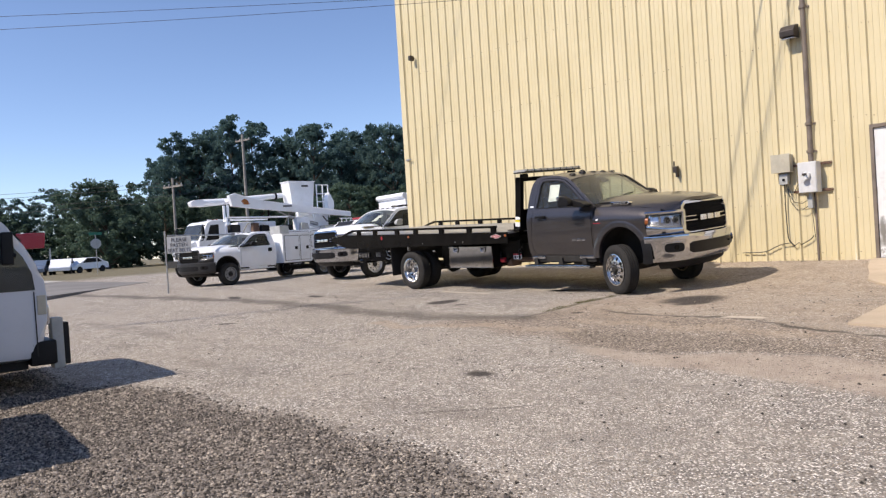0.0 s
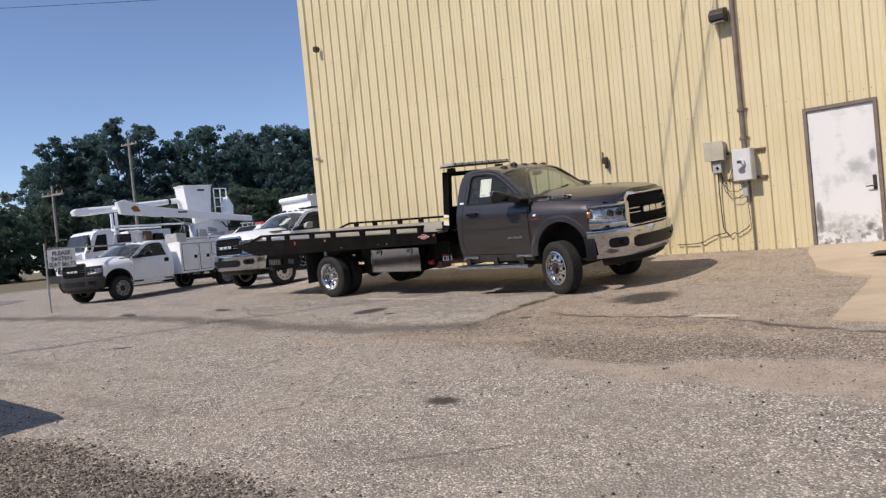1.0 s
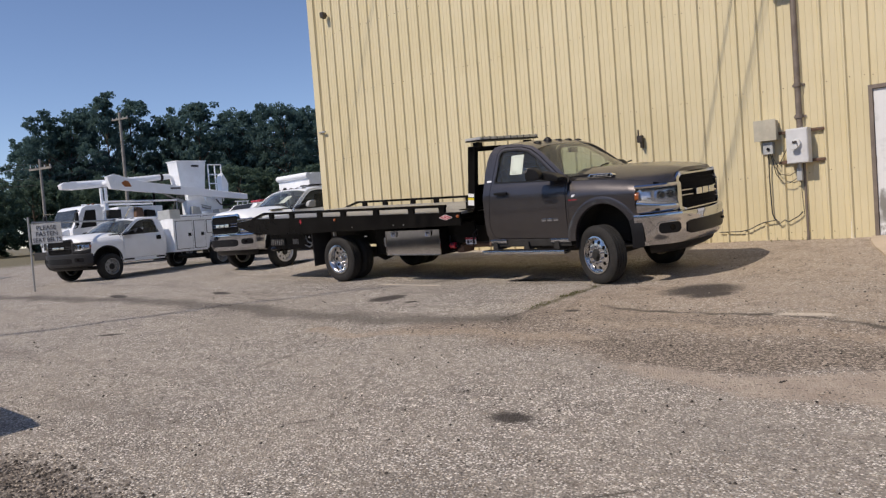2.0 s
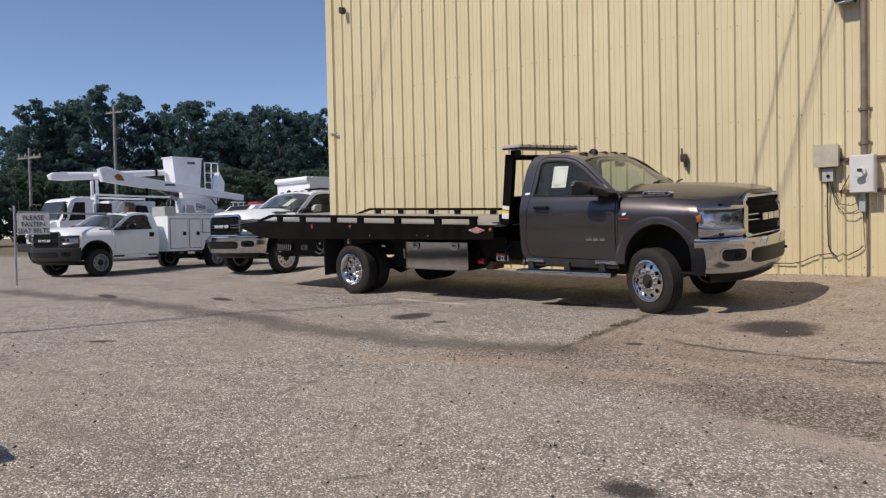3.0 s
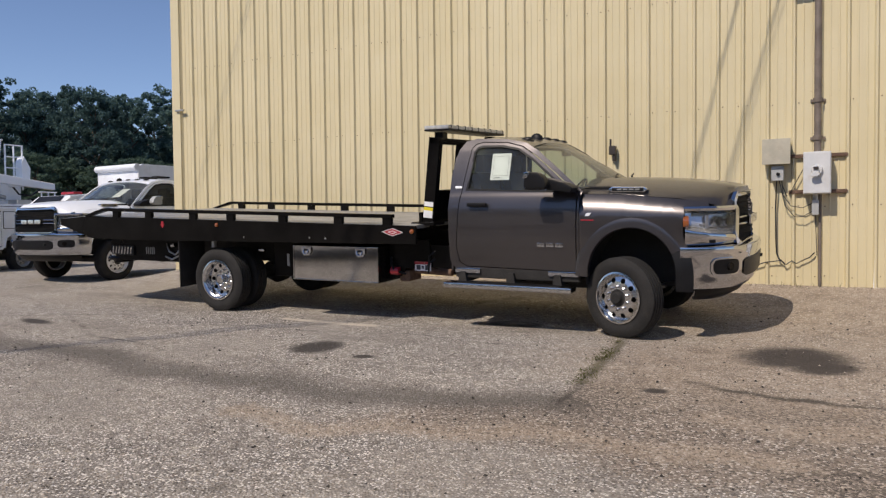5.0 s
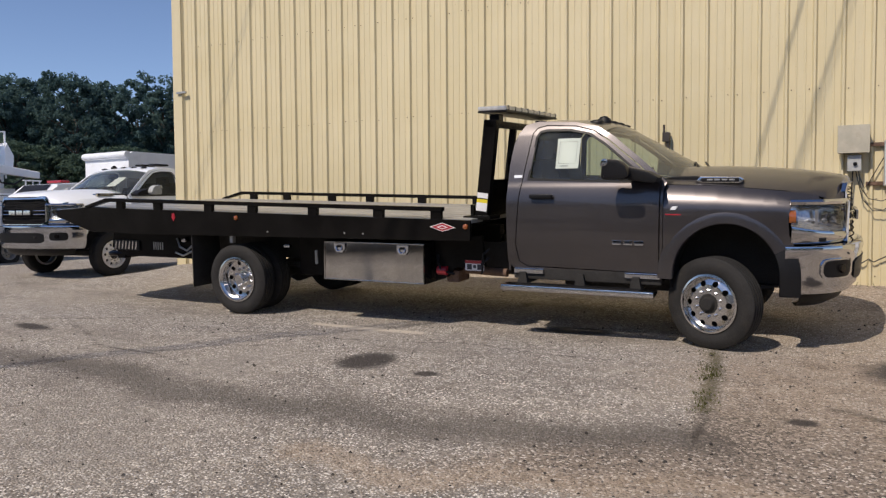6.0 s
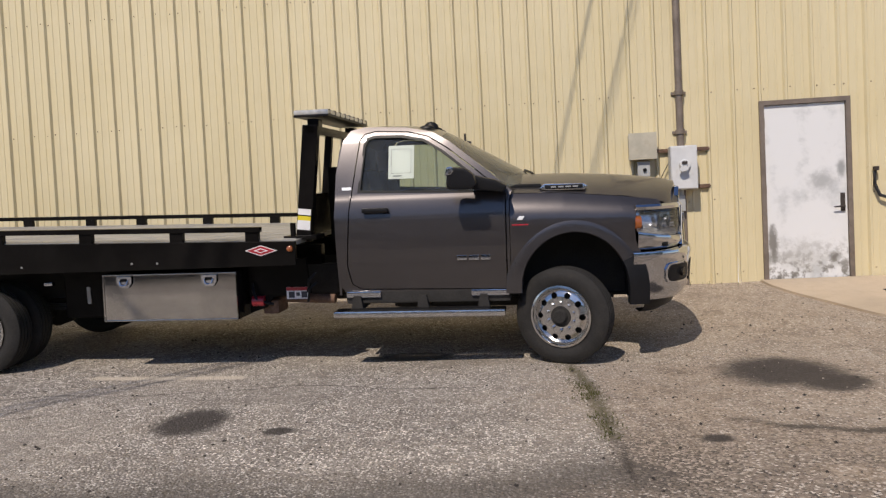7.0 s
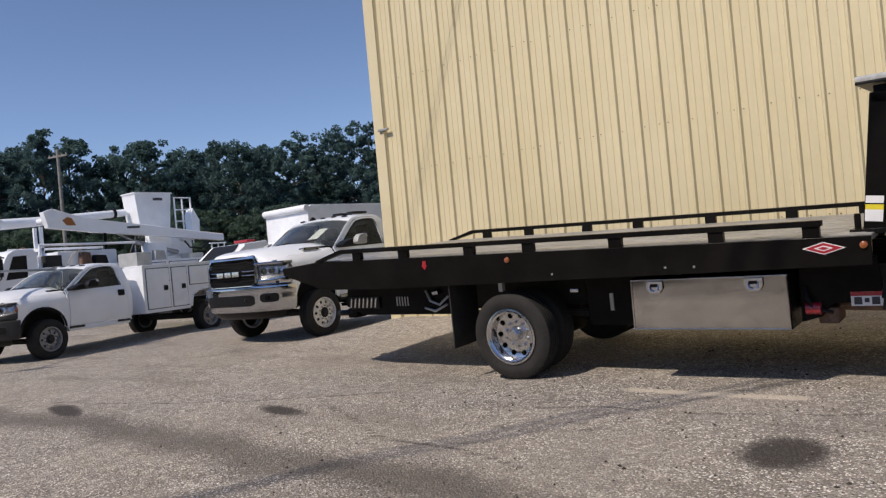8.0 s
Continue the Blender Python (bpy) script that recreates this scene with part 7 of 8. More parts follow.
def build_van():
    """A high white van whose nose stands at the start of the walk."""
    x0, y0 = -4.82, -12.49
    v = root("white_van", pose(x0, y0, float(ground_z(x0, y0)), 0, 0, 88), "pale grey-white cab-over van with dark mirror and grey bumper guards", "van")
    bm = bmesh.new()
    prism(bm, ((1.20, 0.38), (1.26, 0.80), (1.27, 1.05), (1.25, 1.22), (1.20, 1.40), (1.10, 1.60), (0.93, 1.80), (0.48, 2.28), (0.34, 2.40), (0.1, 2.46), (-0.4, 2.48), (-4.6, 2.50), (-4.7, 0.45)), -0.98, 0.98, 0.11)
    body = part("body", bm, surf("pale_grey_van_paint", (0.60, 0.62, 0.66), 0.35, 0.0, 0.04, 2.0, 80.0, 0.0, 0.4, (0.42, 0.40, 0.37), 0.15), v)
    bm = bmesh.new()
    grid(bm, [[(1.075, y, 1.64) for y in (-0.86, 0.86)], [(0.945, y, 1.78) for y in (-0.85, 0.85)], [(0.52, y, 2.235) for y in (-0.82, 0.82)]])
    thicken(moved(bm, Matrix.Translation((0.012, 0, 0.008))), 0.012)
    part("windscreen", bm, BLACK_PLASTIC, body)
    for s in (-1, 1):
        bm = bmesh.new()
        prism(bm, ((-0.40, 1.12), (1.16, 1.12), (1.14, 1.30), (1.06, 1.48), (0.90, 1.68), (0.45, 2.15), (0.34, 2.23), (-0.40, 2.28)), 0.972, 0.990, 0.004)
        w = part("side_window", moved(bm, Matrix.Diagonal((1, s, 1, 1))), GLASS_DARK, body)
        bm = bmesh.new()
        prism(bm, ((-0.38, 1.14), (1.13, 1.14), (1.11, 1.29), (1.03, 1.46), (0.88, 1.66), (0.43, 2.12), (0.34, 2.20), (-0.38, 2.26)), 0.962, 0.974)
        part("window_inside", moved(bm, Matrix.Diagonal((1, s, 1, 1))), INTERIOR, w)
        bm = bmesh.new()
        prism(bm, ((1.145, 0.42), (1.157, 0.42), (1.152, 1.10), (1.140, 1.10)), 0.975, 0.986)
        part("door_seam", moved(bm, Matrix.Diagonal((1, s, 1, 1))), BLACK_MATT, body)
        bm = bmesh.new()
        box(bm, 0.86, 0.98, 0.99, 1.05, 1.40, 1.74, 0.025)
        m = part("mirror", moved(bm, Matrix.Diagonal((1, s, 1, 1))), BLACK_PLASTIC, v, "tall black mirror")
        bm = bmesh.new()
        tube(bm, [(0.97, 0.95, 1.46), (0.98, 1.05, 1.50)], 0.02, 6)
        part("mirror_arm", moved(bm, Matrix.Diagonal((1, s, 1, 1))), BLACK_PLASTIC, m)
        bm = bmesh.new()
        box(bm, 1.10, 1.29, 0.60, 0.97, 0.74, 0.96, 0.03)
        part("headlight", moved(bm, Matrix.Diagonal((1, s, 1, 1))), LAMP_CLEAR, v)
        bm = bmesh.new()
        box(bm, 1.17, 1.255, 0.965, 0.992, 0.86, 1.06, 0.006)
        part("side_marker", moved(bm, Matrix.Diagonal((1, s, 1, 1))), BOX_BEIGE, v)
        bm = bmesh.new()
        box(bm, 1.33, 1.45, 0.62, 0.80, 0.25, 0.80, 0.02)
        g = part("bumper_guard", moved(bm, Matrix.Diagonal((1, s, 1, 1))), BOX_GREY, v, "upright grey bumper guard")
        bm = bmesh.new()
        box(bm, 1.45, 1.51, 0.62, 0.78, 0.28, 0.74, 0.015)
        part("rubber_pad", moved(bm, Matrix.Diagonal((1, s, 1, 1))), RUBBER, g)
        for x in (0.05, -3.4):
            wheel(v, x, s * 0.86, 0.36, 0.362, 0.04, s, 0, STEEL_WHEEL, 8, 0.21)
    bm = bmesh.new()
    box(bm, 1.08, 1.34, -0.98, 0.98, 0.32, 0.58, 0.03)
    part("front_bumper", bm, BLACK_PLASTIC, v)
    bm = bmesh.new()
    box(bm, -4.6, 1.08, -0.8, 0.8, 0.28, 0.46)
    part("underbody", bm, BLACK_MATT, v)
    resize(v, 0.96, 0.96, 0.97)
    return v


van = build_van()
for vx, vy, turn in ((-2.25, -14.05, 86),):
    copy_thing(van, pose(vx, vy, float(ground_z(vx, vy)), 0, 0, turn))


# ---- street side ----
def lettering(text, size, parent, m, material, name="lettering"):
    cu = bpy.data.curves.new(name, "FONT")
    cu.body, cu.size, cu.align_x, cu.align_y, cu.extrude = text, size, "CENTER", "CENTER", 0.002
    tmp = bpy.data.objects.new(name, cu)
    scene.collection.objects.link(tmp)
    bpy.context.view_layer.update()
    me = bpy.data.meshes.new_from_object(tmp.evaluated_get(bpy.context.evaluated_depsgraph_get()))
    bpy.data.objects.remove(tmp)
    me.materials.clear()
    me.materials.append(material)
    me.transform(m)
    ob = new(name, me)
    ob.parent = parent
    return ob


def build_sign():
    x, y = -16.6, -4.85
    v = root("lot_sign", pose(x, y, float(ground_z(x, y)), 0, 0, 58), "white seat belt reminder sign on a steel post", "sign")
    bm = bmesh.new()
    rod(bm, (-0.38, 0.02, -0.1), (-0.38, 0.02, 1.75), 0.024, 10)
    part("post", bm, GALV, v)
    bm = bmesh.new()
    box(bm, -0.33, 0.33, -0.012, 0.0, 1.10, 1.58, 0.006)
    b = part("board", bm, surf("grey_sign_face", (0.52, 0.53, 0.53), 0.7, 0.0, 0.12, 5.0, 60.0, 0.0), v)
    for k, t in enumerate(("PLEASE", "FASTEN", "SEAT BELTS")):
        lettering(t, 0.145, b, pose(0, -0.016, 1.475 - 0.145 * k, 90, 0, 0) @ Matrix.Diagonal((0.96 if k < 2 else 0.84, 1, 1, 1)), INK)


build_sign()


def build_pipe_rail():
    """A thin galvanised rail running back from the sign, behind the utility truck."""
    x, y = -17.0, -4.0
    v = root("pipe_rail", pose(x, y, float(ground_z(x, y)), 0, 0, 0), "thin galvanised pipe rail on posts behind the utility truck", "railing")
    pts = ((0.22, -1.1), (-2.2, 2.6), (-4.4, 5.2))
    for a, b in pts[2:]:
        part("post", rod(bmesh.new(), (a, b, -0.2), (a, b, 1.60), 0.024, 8), GALV, v)
    part("rail", tube(bmesh.new(), [(a, b, 1.60) for a, b in pts], 0.022, 8), GALV, v)


build_pipe_rail()


def strip(name, a, b, w, z, material, label, cat):
    bm = bmesh.new()
    a, b = Vector(a), Vector(b)
    side = Vector((-(b - a).y, (b - a).x)).normalized() * w / 2
    rows = []
    for i in range(31):
        p = a + (b - a) * i / 30
        rows.append([(p.x + s * side.x, p.y + s * side.y, z) for s in (-1, 1)])
    grid(bm, rows)
    r = bmesh.ops.extrude_face_region(bm, geom=list(bm.faces))
    for q in [g for g in r["geom"] if isinstance(g, bmesh.types.BMVert)]:
        q.co.z -= 0.3
    return tagged(part(name, bm, material, None, "", False), label, cat, kind="structure")


strip("road", (80.6, -102.8), (-130.0, 82.5), 9.0, 0.075, ASPHALT, "grey two-lane road past the lot", "road")
strip("road_shoulder", (76.0, -108.2), (-134.6, 77.1), 4.6, 0.085, LINE_PALE, "pale concrete shoulder beyond the road", "pavement")


def build_street_things():
    def cable(bm, a, b, sag, r, k=14):
        a, b = Vector(a), Vector(b)
        tube(bm, [a + (b - a) * (i / k) - Vector((0, 0, sag * 4 * (i / k) * (1 - i / k))) for i in range(k + 1)], r, 6)
    for (x, y, h, arm) in ((-70.4, 24.0, 13.6, 1.0), (-51.1, 8.6, 6.9, 0.6), (-88, -2, 10, 0.8)):
        v = root("utility_pole", pose(x, y, 0, 0, 0, 15), "weathered wooden utility pole with a crossarm", "utility pole", "poles along the street")
        part("pole", rod(bmesh.new(), (0, 0, -0.3), (0, 0, h), 0.19 * arm, 12, 0.13 * arm), WOOD_GREY, v)
        part("crossarm", box(bmesh.new(), -1.1, 1.1, -0.06, 0.06, h - 0.7, h - 0.56), WOOD_GREY, v)
        for k in (-1.0, -0.45, 0.45, 1.0):
            part("insulator", rod(bmesh.new(), (k, 0, h - 0.56), (k, 0, h - 0.40), 0.05, 8, 0.03), BOX_GREY, v)
    for k in range(4):
        v = root("street_wire", Matrix.Identity(4), "thin black street wire between poles", "overhead wire", "street wires")
        bm = bmesh.new()
        z = (6.6, 6.3, 5.6, 5.2)[k]
        cable(bm, (-88, -40 + k, z + 0.6), (-51.1, 8.6, z), 0.5, 0.014)
        cable(bm, (-51.1, 8.6, z), (-70.4, 24.0, z + 4.2), 0.4, 0.014)
        part("wire", bm, CABLE, v)
    for za, zb, sag in ((7.64, 7.20, 0.16), (7.40, 7.08, 0.34)):
        v = root("service_wire", Matrix.Identity(4), "black overhead wire crossing to the building", "overhead wire", "wires to the building")
        bm = bmesh.new()
        cable(bm, (-30.6, -27.5, za), (-9.4, -0.05, zb), sag, 0.0055, 24)
        part("wire", bm, CABLE, v)
    for k, (ax, wx) in enumerate(((-0.74, -0.5875), (-0.12, -0.616), (-0.02, -0.622))):
        v = root("service_drop", Matrix.Identity(4), "thick black service cable dropping to the wall", "overhead wire", "wires to the building")
        bm = bmesh.new()
        run = [(ax + wx * u, -u, z) for u, z in ((0.02, 8.6), (6, 8.6), (9, 9.5), (11.5, 10.8), (14.2, 12.0), (16.4, 12.5), (22, 13.3), (30, 13.8))]
        tube(bm, run[:4], 0.012 if k < 2 else 0.006, 8)
        tube(bm, run[3:], 0.024 if k < 2 else 0.006, 8)      # thickened out of view so that its shadow on the lot shows
        part("wire", bm, CABLE, v)
    v = root("drop_pole", pose(-18.6, -30.2, -0.5), "weathered wooden utility pole with a crossarm", "utility pole", "poles along the street")
    part("pole", rod(bmesh.new(), (0, 0, -0.3), (0, 0, 14.4), 0.20, 12, 0.12), WOOD_GREY, v)
    # stop sign seen from behind, street name plate
    v = root("stop_sign", pose(-56.9, 4.6, 0, 0, 0, 75), "grey back of an octagonal stop sign on a post", "road sign")
    part("post", rod(bmesh.new(), (0, 0.03, -0.2), (0, 0.03, 3.3), 0.035, 8), GALV, v)
    bm = bmesh.new()
    prism(bm, arc(0, 2.45, 0.40, 22.5, 337.5, 7), -0.01, 0.01)
    part("plate", bm, BOX_GREY, v)
    part("street_name_plate", box(bmesh.new(), -0.45, 0.45, -0.01, 0.01, 3.1, 3.32), surf("green_sign", (0.02, 0.16, 0.10), 0.5), v)
    v = root("red_canopy", pose(-72.0, 3.6, 0, 0, 0, 76), "red roadside canopy sign across the road", "sign")
    bm = bmesh.new()
    prism(bm, ((-1.3, 2.6), (0.9, 2.6), (1.0, 4.0), (-1.3, 4.0)), -0.6, 0.6, 0.05)
    part("panel", bm, RED, v)
    for k in (-1.3, 1.3):
        part("leg", rod(bmesh.new(), (k, 0, -0.2), (k, 0, 2.55), 0.08, 8), GALV, v)
    blue = surf("blue_car_paint", (0.16, 0.22, 0.32), 0.3, 0.3, 0.05, 2, 90, 0, 0.6)
    for x, y, turn, mt, lab in ((-71.3, 3.7, -24, blue, "blue car parked across the road"), (-70.9, 5.6, -20, PAINT_WHITE, "white sedan parked across the road"), (-72.0, 7.8, -60, PAINT_WHITE, "white car parked beside the trees across the road"),
                                (-80, 24.0, 80, PAINT_WHITE, "white car far along the road"), (-84, 31.0, 80, PAINT_WHITE, "white car far along the road")):
        c = root("car", pose(x, y, 0.08, 0, 0, turn), lab, "car", "cars across the road")
        bm = bmesh.new()
        prism(bm, ((2.2, 0.35), (2.25, 0.68), (1.2, 0.92), (0.55, 1.42), (-0.95, 1.45), (-1.6, 1.0), (-2.2, 0.95), (-2.25, 0.4)), -0.86, 0.86, 0.07)
        b = part("body", bm, mt, c)
        for s in (-1, 1):
            bm = bmesh.new()
            prism(bm, ((1.0, 0.95), (0.5, 1.36), (-0.9, 1.38), (-1.35, 1.0)), 0.855, 0.866)
            part("window", moved(bm, Matrix.Diagonal((1, s, 1, 1))), BLACK_PLASTIC, b)
            for xx in (1.4, -1.4):
                bm = bmesh.new()
                lathe(bm, ((0.0, -0.1), (0.2, -0.11), (0.31, -0.1), (0.33, 0.0), (0.31, 0.1), (0.2, 0.11), (0.0, 0.1)), (xx, s * 0.80, 0.33), 20)
                part("wheel", bm, RUBBER, c)


build_street_things()


# ---- trees ----
def leaf_mesh(name, rng, blobs, count, size, material):
    """Leaf quads scattered through clumps, each clump a squashed ball with its own leaves."""
    g = np.random.default_rng(rng.randrange(9999))
    b = np.repeat(np.array(blobs), count, axis=0)
    n = len(b)
    d = g.normal(size=(n, 3))
    d /= np.linalg.norm(d, axis=1)[:, None]
    p = b[:, :3] + d * (b[:, 3] * g.uniform(0.1, 1.0, n) ** 0.45)[:, None] * (1, 1, 0.8)
    nrm = d * 0.5 + g.normal(size=(n, 3)) * 0.6 + (0, 0, 0.35)
    nrm /= np.linalg.norm(nrm, axis=1)[:, None]
    u = np.cross(nrm, g.normal(size=(n, 3)))
    u /= np.linalg.norm(u, axis=1)[:, None]
    w = np.cross(nrm, u)
    s = (size * g.uniform(0.6, 1.35, n))[:, None]
    v = np.stack((p - u * s, p - w * s * 0.6, p + u * s, p + w * s * 0.6), 1).reshape(-1, 3)
    f = np.arange(4 * n).reshape(-1, 4)
    me = bpy.data.meshes.new(name)
    me.from_pydata(v.tolist(), [], f.tolist())
    me.materials.append(material)
    return me


def build_tree(seed, h, spread, base, boughs, top, material, label):
    """A stem, limbs that end in boughs, and many small clumps on each bough. top: how wide the crown stays near its tip."""
    rng = random.Random(seed)
    t = root("tree", Matrix.Identity(4), label, "tree", "trees behind the road")
    bm = bmesh.new()
    lean = rng.uniform(-0.5, 0.5)
    stem = [(lean * k / 6, 0.14 * math.sin(k * 1.3), h * 0.88 * k / 6) for k in range(7)]
    for k in range(6):
        rod(bm, stem[k], stem[k + 1], 0.28 * (1 - k / 6.6), 8, 0.28 * (1 - (k + 1) / 6.6))
    blobs = []
    for k in range(boughs):
        u = (k + rng.uniform(0.1, 0.9)) / boughs
        z = base + (h - base) * (0.04 + 0.88 * u)
        wide = spread * (0.30 + 0.80 * math.sin(math.pi * min(0.97, 0.16 + (0.80 - 0.22 * top) * u)) ** 1.1)
        a = 2.4 * k + rng.uniform(-0.6, 0.6)
        d = wide * rng.uniform(0.30, 0.95)
        cx, cy = lean * z / h + d * math.cos(a), d * math.sin(a)
        rod(bm, (lean * z / h, 0, max(0.8, z - 2.4)), (cx, cy, z), 0.10, 5, 0.02)
        size = wide * rng.uniform(0.26, 0.50) + 0.4
        for _ in range(13):
            b = rng.uniform(0, 2 * math.pi)
            e = size * rng.uniform(0.1, 1.0) ** 0.5
            up = rng.uniform(-0.5, 0.75) * size
            blobs.append((cx + e * math.cos(b), cy + e * math.sin(b), z + up, rng.uniform(0.32, 0.78)))
    for _ in range(14):
        blobs.append((lean + rng.gauss(0, spread * 0.16), rng.gauss(0, spread * 0.16), h - rng.uniform(0.2, 2.2), rng.uniform(0.3, 0.7)))
    part("trunk", bm, BARK, t)
    ob = new("crown", leaf_mesh("crown", rng, blobs, 62, 0.17, material))
    ob.parent = t
    return t


TALL = (17.5, 15.5, 18.5, 11.0, 17.0)
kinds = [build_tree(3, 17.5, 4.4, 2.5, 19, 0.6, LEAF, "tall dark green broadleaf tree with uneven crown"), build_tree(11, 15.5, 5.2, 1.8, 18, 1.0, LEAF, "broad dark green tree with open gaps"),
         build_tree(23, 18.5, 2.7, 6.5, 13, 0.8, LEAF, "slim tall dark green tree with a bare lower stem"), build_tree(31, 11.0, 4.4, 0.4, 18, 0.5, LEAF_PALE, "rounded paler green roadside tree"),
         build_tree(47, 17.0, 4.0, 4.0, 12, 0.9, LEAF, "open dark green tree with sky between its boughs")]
rng = random.Random(77)
# bearing from the start of the walk, distance, kind, height of the top over the horizon in degrees
spots = [(2.0, 112, 1, 4.8), (5.0, 115, 1, 4.6), (7.4, 112, 0, 4.7), (9.6, 118, 1, 4.4), (11.6, 112, 1, 4.6), (13.9, 116, 4, 5.2), (15.5, 108, 3, 4.6), (16.9, 98, 3, 5.8), (18.2, 112, 3, 4.4)]
for az, el, kind in ((20.9, 7.3, 4), (21.9, 8.4, 0), (23.2, 8.9, 0), (24.2, 8.9, 0), (25.4, 10.2, 2), (27.2, 9.8, 2), (29.3, 8.1, 4), (30.4, 9.2, 0), (31.4, 9.3, 4), (33.3, 8.7, 0), (34.5, 8.7, 4), (35.9, 8.9, 1), (37.2, 9.1, 0), (38.2, 8.7, 4), (39.4, 8.6, 0),
                     (40.9, 9.0, 1), (42.4, 8.4, 4), (44.3, 9.1, 0), (46.2, 9.8, 1), (47.9, 9.5, 0), (50.0, 9.5, 1), (52.4, 9.8, 0), (55.0, 9.3, 1)):
    spots.append((az, 112 + rng.uniform(-5, 7), kind, el))
# lower growth behind and in front of them
for k in range(24):
    az = 21.6 + 1.45 * k + rng.uniform(-0.4, 0.4)
    spots.append((az, 128 + rng.uniform(-4, 8), (1, 0)[k % 2], rng.uniform(4.8, 5.4) if 24.6 < az < 29.0 else rng.uniform(5.8, 7.2)))
for k in range(24):
    spots.append((4.0 + 2.1 * k + rng.uniform(-0.7, 0.7), 100 + rng.uniform(-3, 3) + (12 if k < 8 else 0), 3, rng.uniform(3.0, 4.0) if k < 8 else rng.uniform(3.6, 5.0)))
# unseen trees added behind the walk's start, to darken reflections
for k in range(26):
    spots.append((-22.0 - 5.6 * k + rng.uniform(-1.5, 1.5), 46 + rng.uniform(-3, 6), (1, 3)[k % 2], rng.uniform(10.0, 14.0)))
used = set()
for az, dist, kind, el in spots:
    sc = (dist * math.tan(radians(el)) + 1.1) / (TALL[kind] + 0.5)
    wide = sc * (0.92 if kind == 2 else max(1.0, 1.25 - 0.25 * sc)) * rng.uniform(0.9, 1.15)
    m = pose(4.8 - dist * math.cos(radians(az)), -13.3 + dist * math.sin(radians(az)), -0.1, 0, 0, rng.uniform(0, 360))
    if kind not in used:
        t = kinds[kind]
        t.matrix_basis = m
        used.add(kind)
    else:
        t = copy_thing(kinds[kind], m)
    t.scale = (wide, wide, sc)


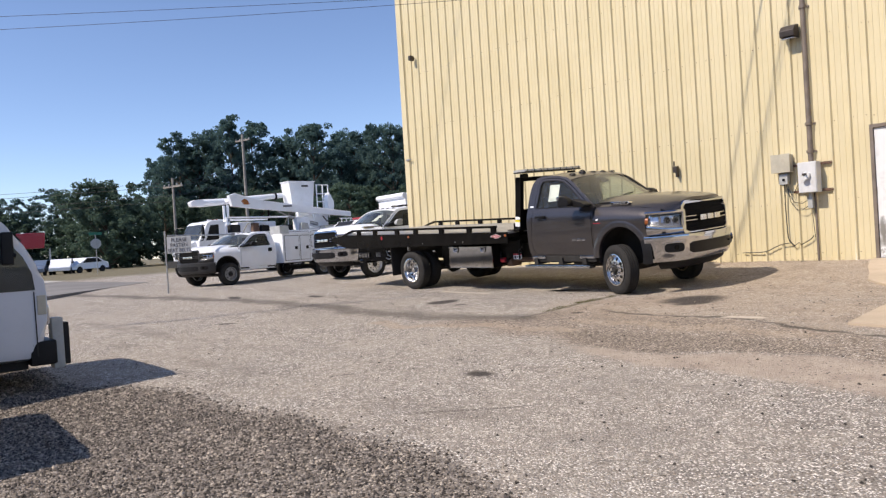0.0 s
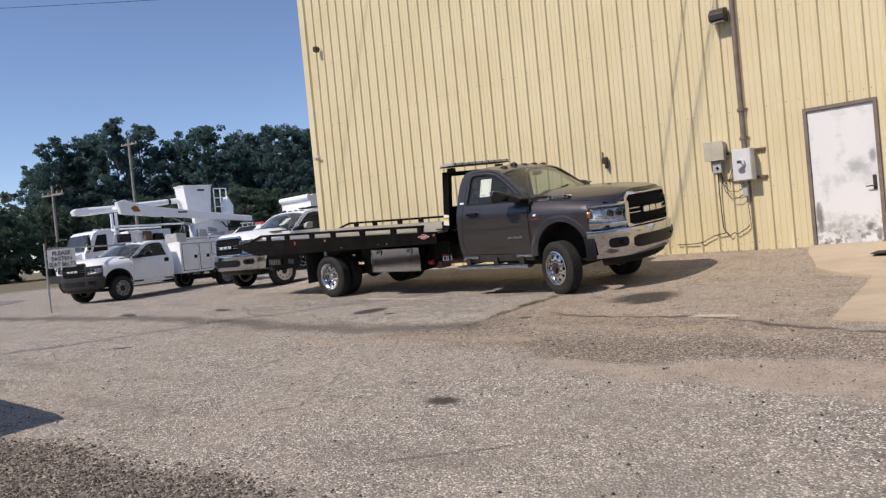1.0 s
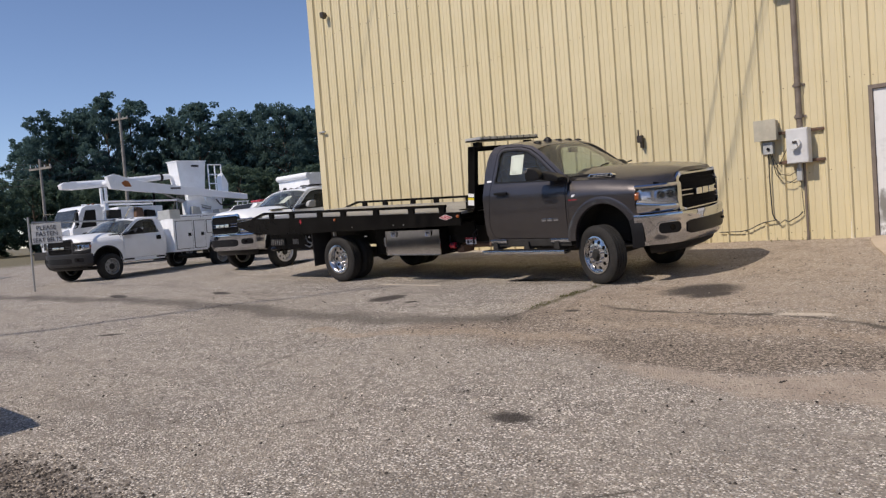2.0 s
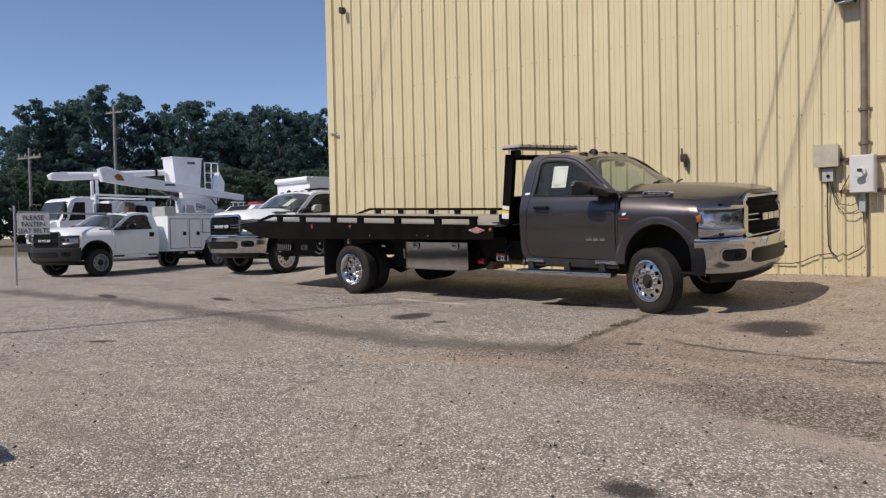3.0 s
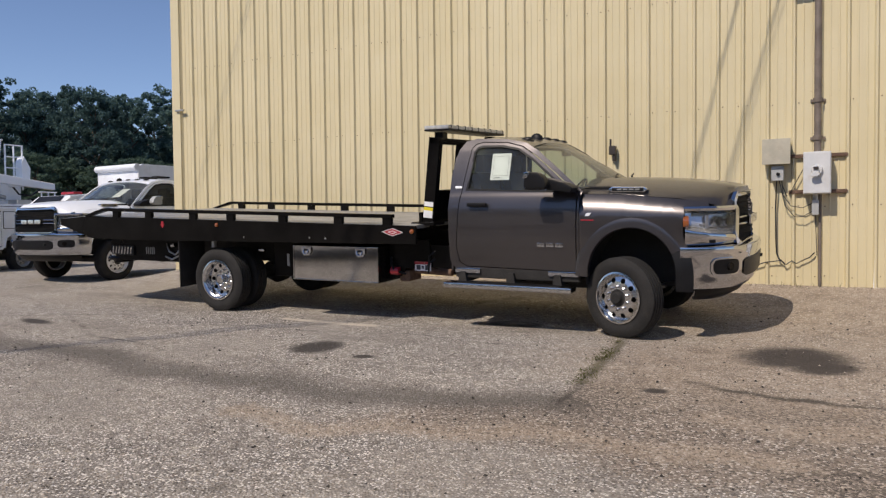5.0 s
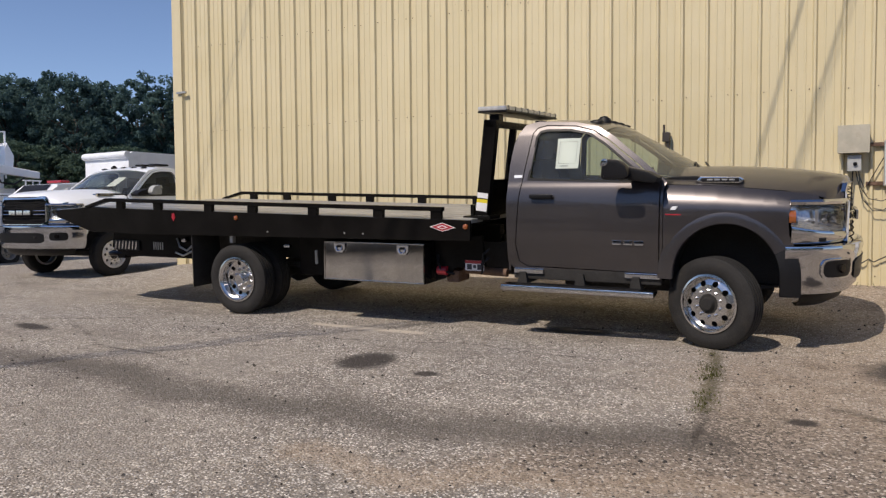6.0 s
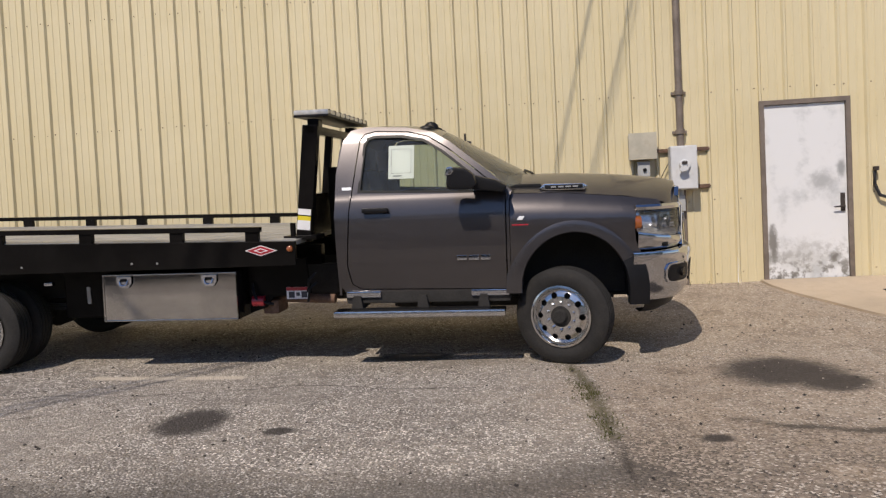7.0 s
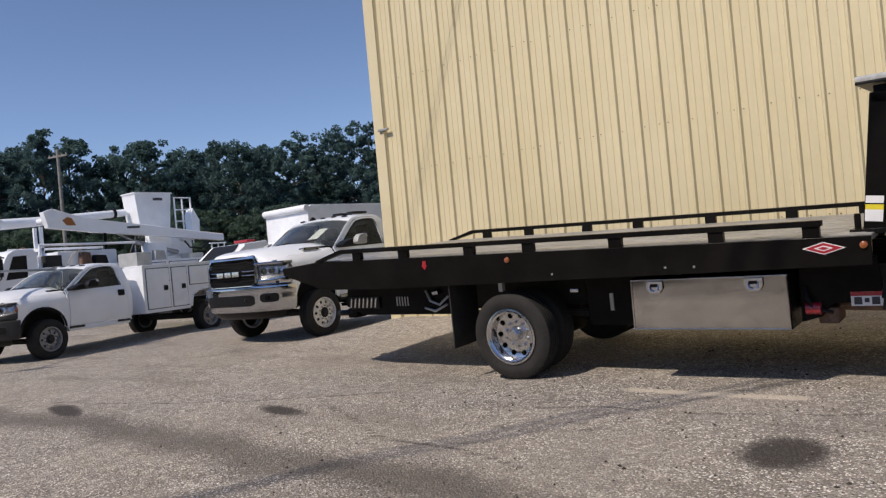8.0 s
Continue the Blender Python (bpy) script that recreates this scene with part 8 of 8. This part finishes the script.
# ---- loose stones ----
def build_pebbles():
    rng = np.random.default_rng(9)
    n, extra = 44000, 90000
    x = np.concatenate((rng.uniform(-9.5, 5.2, n), rng.uniform(-7.0, 5.2, extra)))
    y = np.concatenate((rng.uniform(-13.2, -1.2, n), rng.uniform(-13.0, -10.0, extra)))
    edge = np.interp(x, (-24, -8, -4.2, -3.6, -2.9, -2.2, -1.1, -0.4, 0.4, 1.2, 2.0, 3.4, 5.0), (-10.6, -10.9, -11.25, -11.1, -10.72, -10.58, -10.62, -10.46, -10.56, -10.47, -10.68, -11.1, -11.9))
    gravel = y < edge + rng.normal(0, 0.12, len(x))
    keep = gravel | ((rng.random(len(x)) < 0.22) & (np.arange(len(x)) < n))
    # thinning out where nobody walks
    keep &= rng.random(len(x)) < smooth(5.2, 3.8, x) * smooth(-9.5, -8.0, x) * smooth(-13.2, -12.0, y)
    x, y, gravel = x[keep], y[keep], gravel[keep]
    s = rng.uniform(0.0035, 0.0085, len(x)) * np.where(gravel, 1.45, 1.0) * np.where(rng.random(len(x)) < 0.05, 1.7, 1.0)
    # scattered dark stones, larger than the rest
    far = rng.random(len(x)) < np.where(gravel, 0.10, 0.13)
    s = np.where(far, rng.uniform(0.007, 0.014, len(x)), s)
    z = ground_z(x, y) + 0.012 * np.sin(x * 1.3 + 0.7 * np.sin(y * 0.9)) * np.sin(y * 1.1 + 0.5) + 0.006 * np.sin(x * 3.1 + y * 2.3) + s * 0.3
    base = np.array(((1, 0, 0), (0, 1, 0), (-1, 0, 0), (0, -1, 0), (0, 0, 0.7), (0, 0, -0.6)), float)
    tri = np.array(((0, 1, 4), (1, 2, 4), (2, 3, 4), (3, 0, 4), (1, 0, 5), (2, 1, 5), (3, 2, 5), (0, 3, 5)))
    a = rng.uniform(0, 6.28, len(x))
    jit = rng.uniform(0.65, 1.35, (len(x), 6, 3))
    p = base[None] * jit * s[:, None, None]
    c, sn = np.cos(a)[:, None], np.sin(a)[:, None]
    px, py = p[..., 0] * c - p[..., 1] * sn, p[..., 0] * sn + p[..., 1] * c
    verts = np.stack((px + x[:, None], py + y[:, None], p[..., 2] + z[:, None]), -1).reshape(-1, 3)
    faces = (tri[None] + 6 * np.arange(len(x))[:, None, None]).reshape(-1, 3)
    me = bpy.data.meshes.new("gravel")
    me.from_pydata(verts.tolist(), [], faces.tolist())
    m, nn, l, pr = nodes_of("loose_stone")
    g = nn.new("ShaderNodeNewGeometry")
    dark = mixc(nn, l, ramp(nn, l, g.outputs["Random Per Island"], 0.0, 0.76), (0.050, 0.043, 0.036), (0.23, 0.197, 0.165))
    l.new(mixc(nn, l, ramp(nn, l, g.outputs["Random Per Island"], 0.76, 0.80), dark, (0.46, 0.40, 0.33)), pr.inputs["Base Color"])
    pr.inputs["Roughness"].default_value = 0.9
    me.materials.append(m)
    me.materials.append(surf("dark_loose_stone", (0.045, 0.038, 0.032), 0.9, 0.0, 0.4, 30.0, 200.0, 0.1))
    me.polygons.foreach_set("material_index", np.repeat(far.astype(np.int32), 8))
    tagged(new("gravel", me), "loose pale and grey gravel on the lot", "gravel", kind="stuff")


build_pebbles()


def build_weeds():
    """Short weeds along the joint in the paving and at the foot of the wall."""
    rng = random.Random(4)
    v, f = [], []
    def blade(x, y, h):
        z = float(ground_z(x, y))
        a = rng.uniform(0, 6.28)
        dx, dy = math.cos(a), math.sin(a)
        w, k = 0.004, len(v)
        bend = rng.uniform(0.2, 0.9) * h
        v.extend([(x - dy * w, y + dx * w, z), (x + dy * w, y - dx * w, z), (x + dx * bend * 0.5 + dy * w * 0.6, y + dy * bend * 0.5 - dx * w * 0.6, z + h * 0.6), (x + dx * bend * 0.5 - dy * w * 0.6, y + dy * bend * 0.5 + dx * w * 0.6, z + h * 0.6), (x + dx * bend, y + dy * bend, z + h)])
        f.extend([(k, k + 1, k + 2, k + 3), (k + 3, k + 2, k + 4)])
    line = ((-2.36, -5.45), (-2.43, -4.4), (-2.58, -3.35))
    for _ in range(1100):
        t = rng.random() ** 0.8
        seg = 0 if t < 0.5 else 1
        u = (t - 0.5 * seg) * 2
        ax, ay = line[seg]
        bx, by = line[seg + 1]
        if math.sin(t * 13 + 0.6) + 0.8 * math.sin(t * 31 + 1) + rng.uniform(-0.7, 0.7) < 0.0:
            continue
        blade(ax + (bx - ax) * u + rng.gauss(0, 0.05), ay + (by - ay) * u + rng.gauss(0, 0.02), rng.uniform(0.006, 0.022))
    for _ in range(60):
        blade(rng.uniform(-4.5, -0.3), -0.06 - abs(rng.gauss(0, 0.05)), rng.uniform(0.02, 0.07))
    me = bpy.data.meshes.new("weeds")
    me.from_pydata(v, [], f)
    me.materials.append(leaf_material("dry_weed", (0.065, 0.075, 0.020), (0.17, 0.165, 0.060)))
    tagged(new("weeds", me), "short dry weeds along the paving joint and wall foot", "weeds", kind="stuff")


build_weeds()
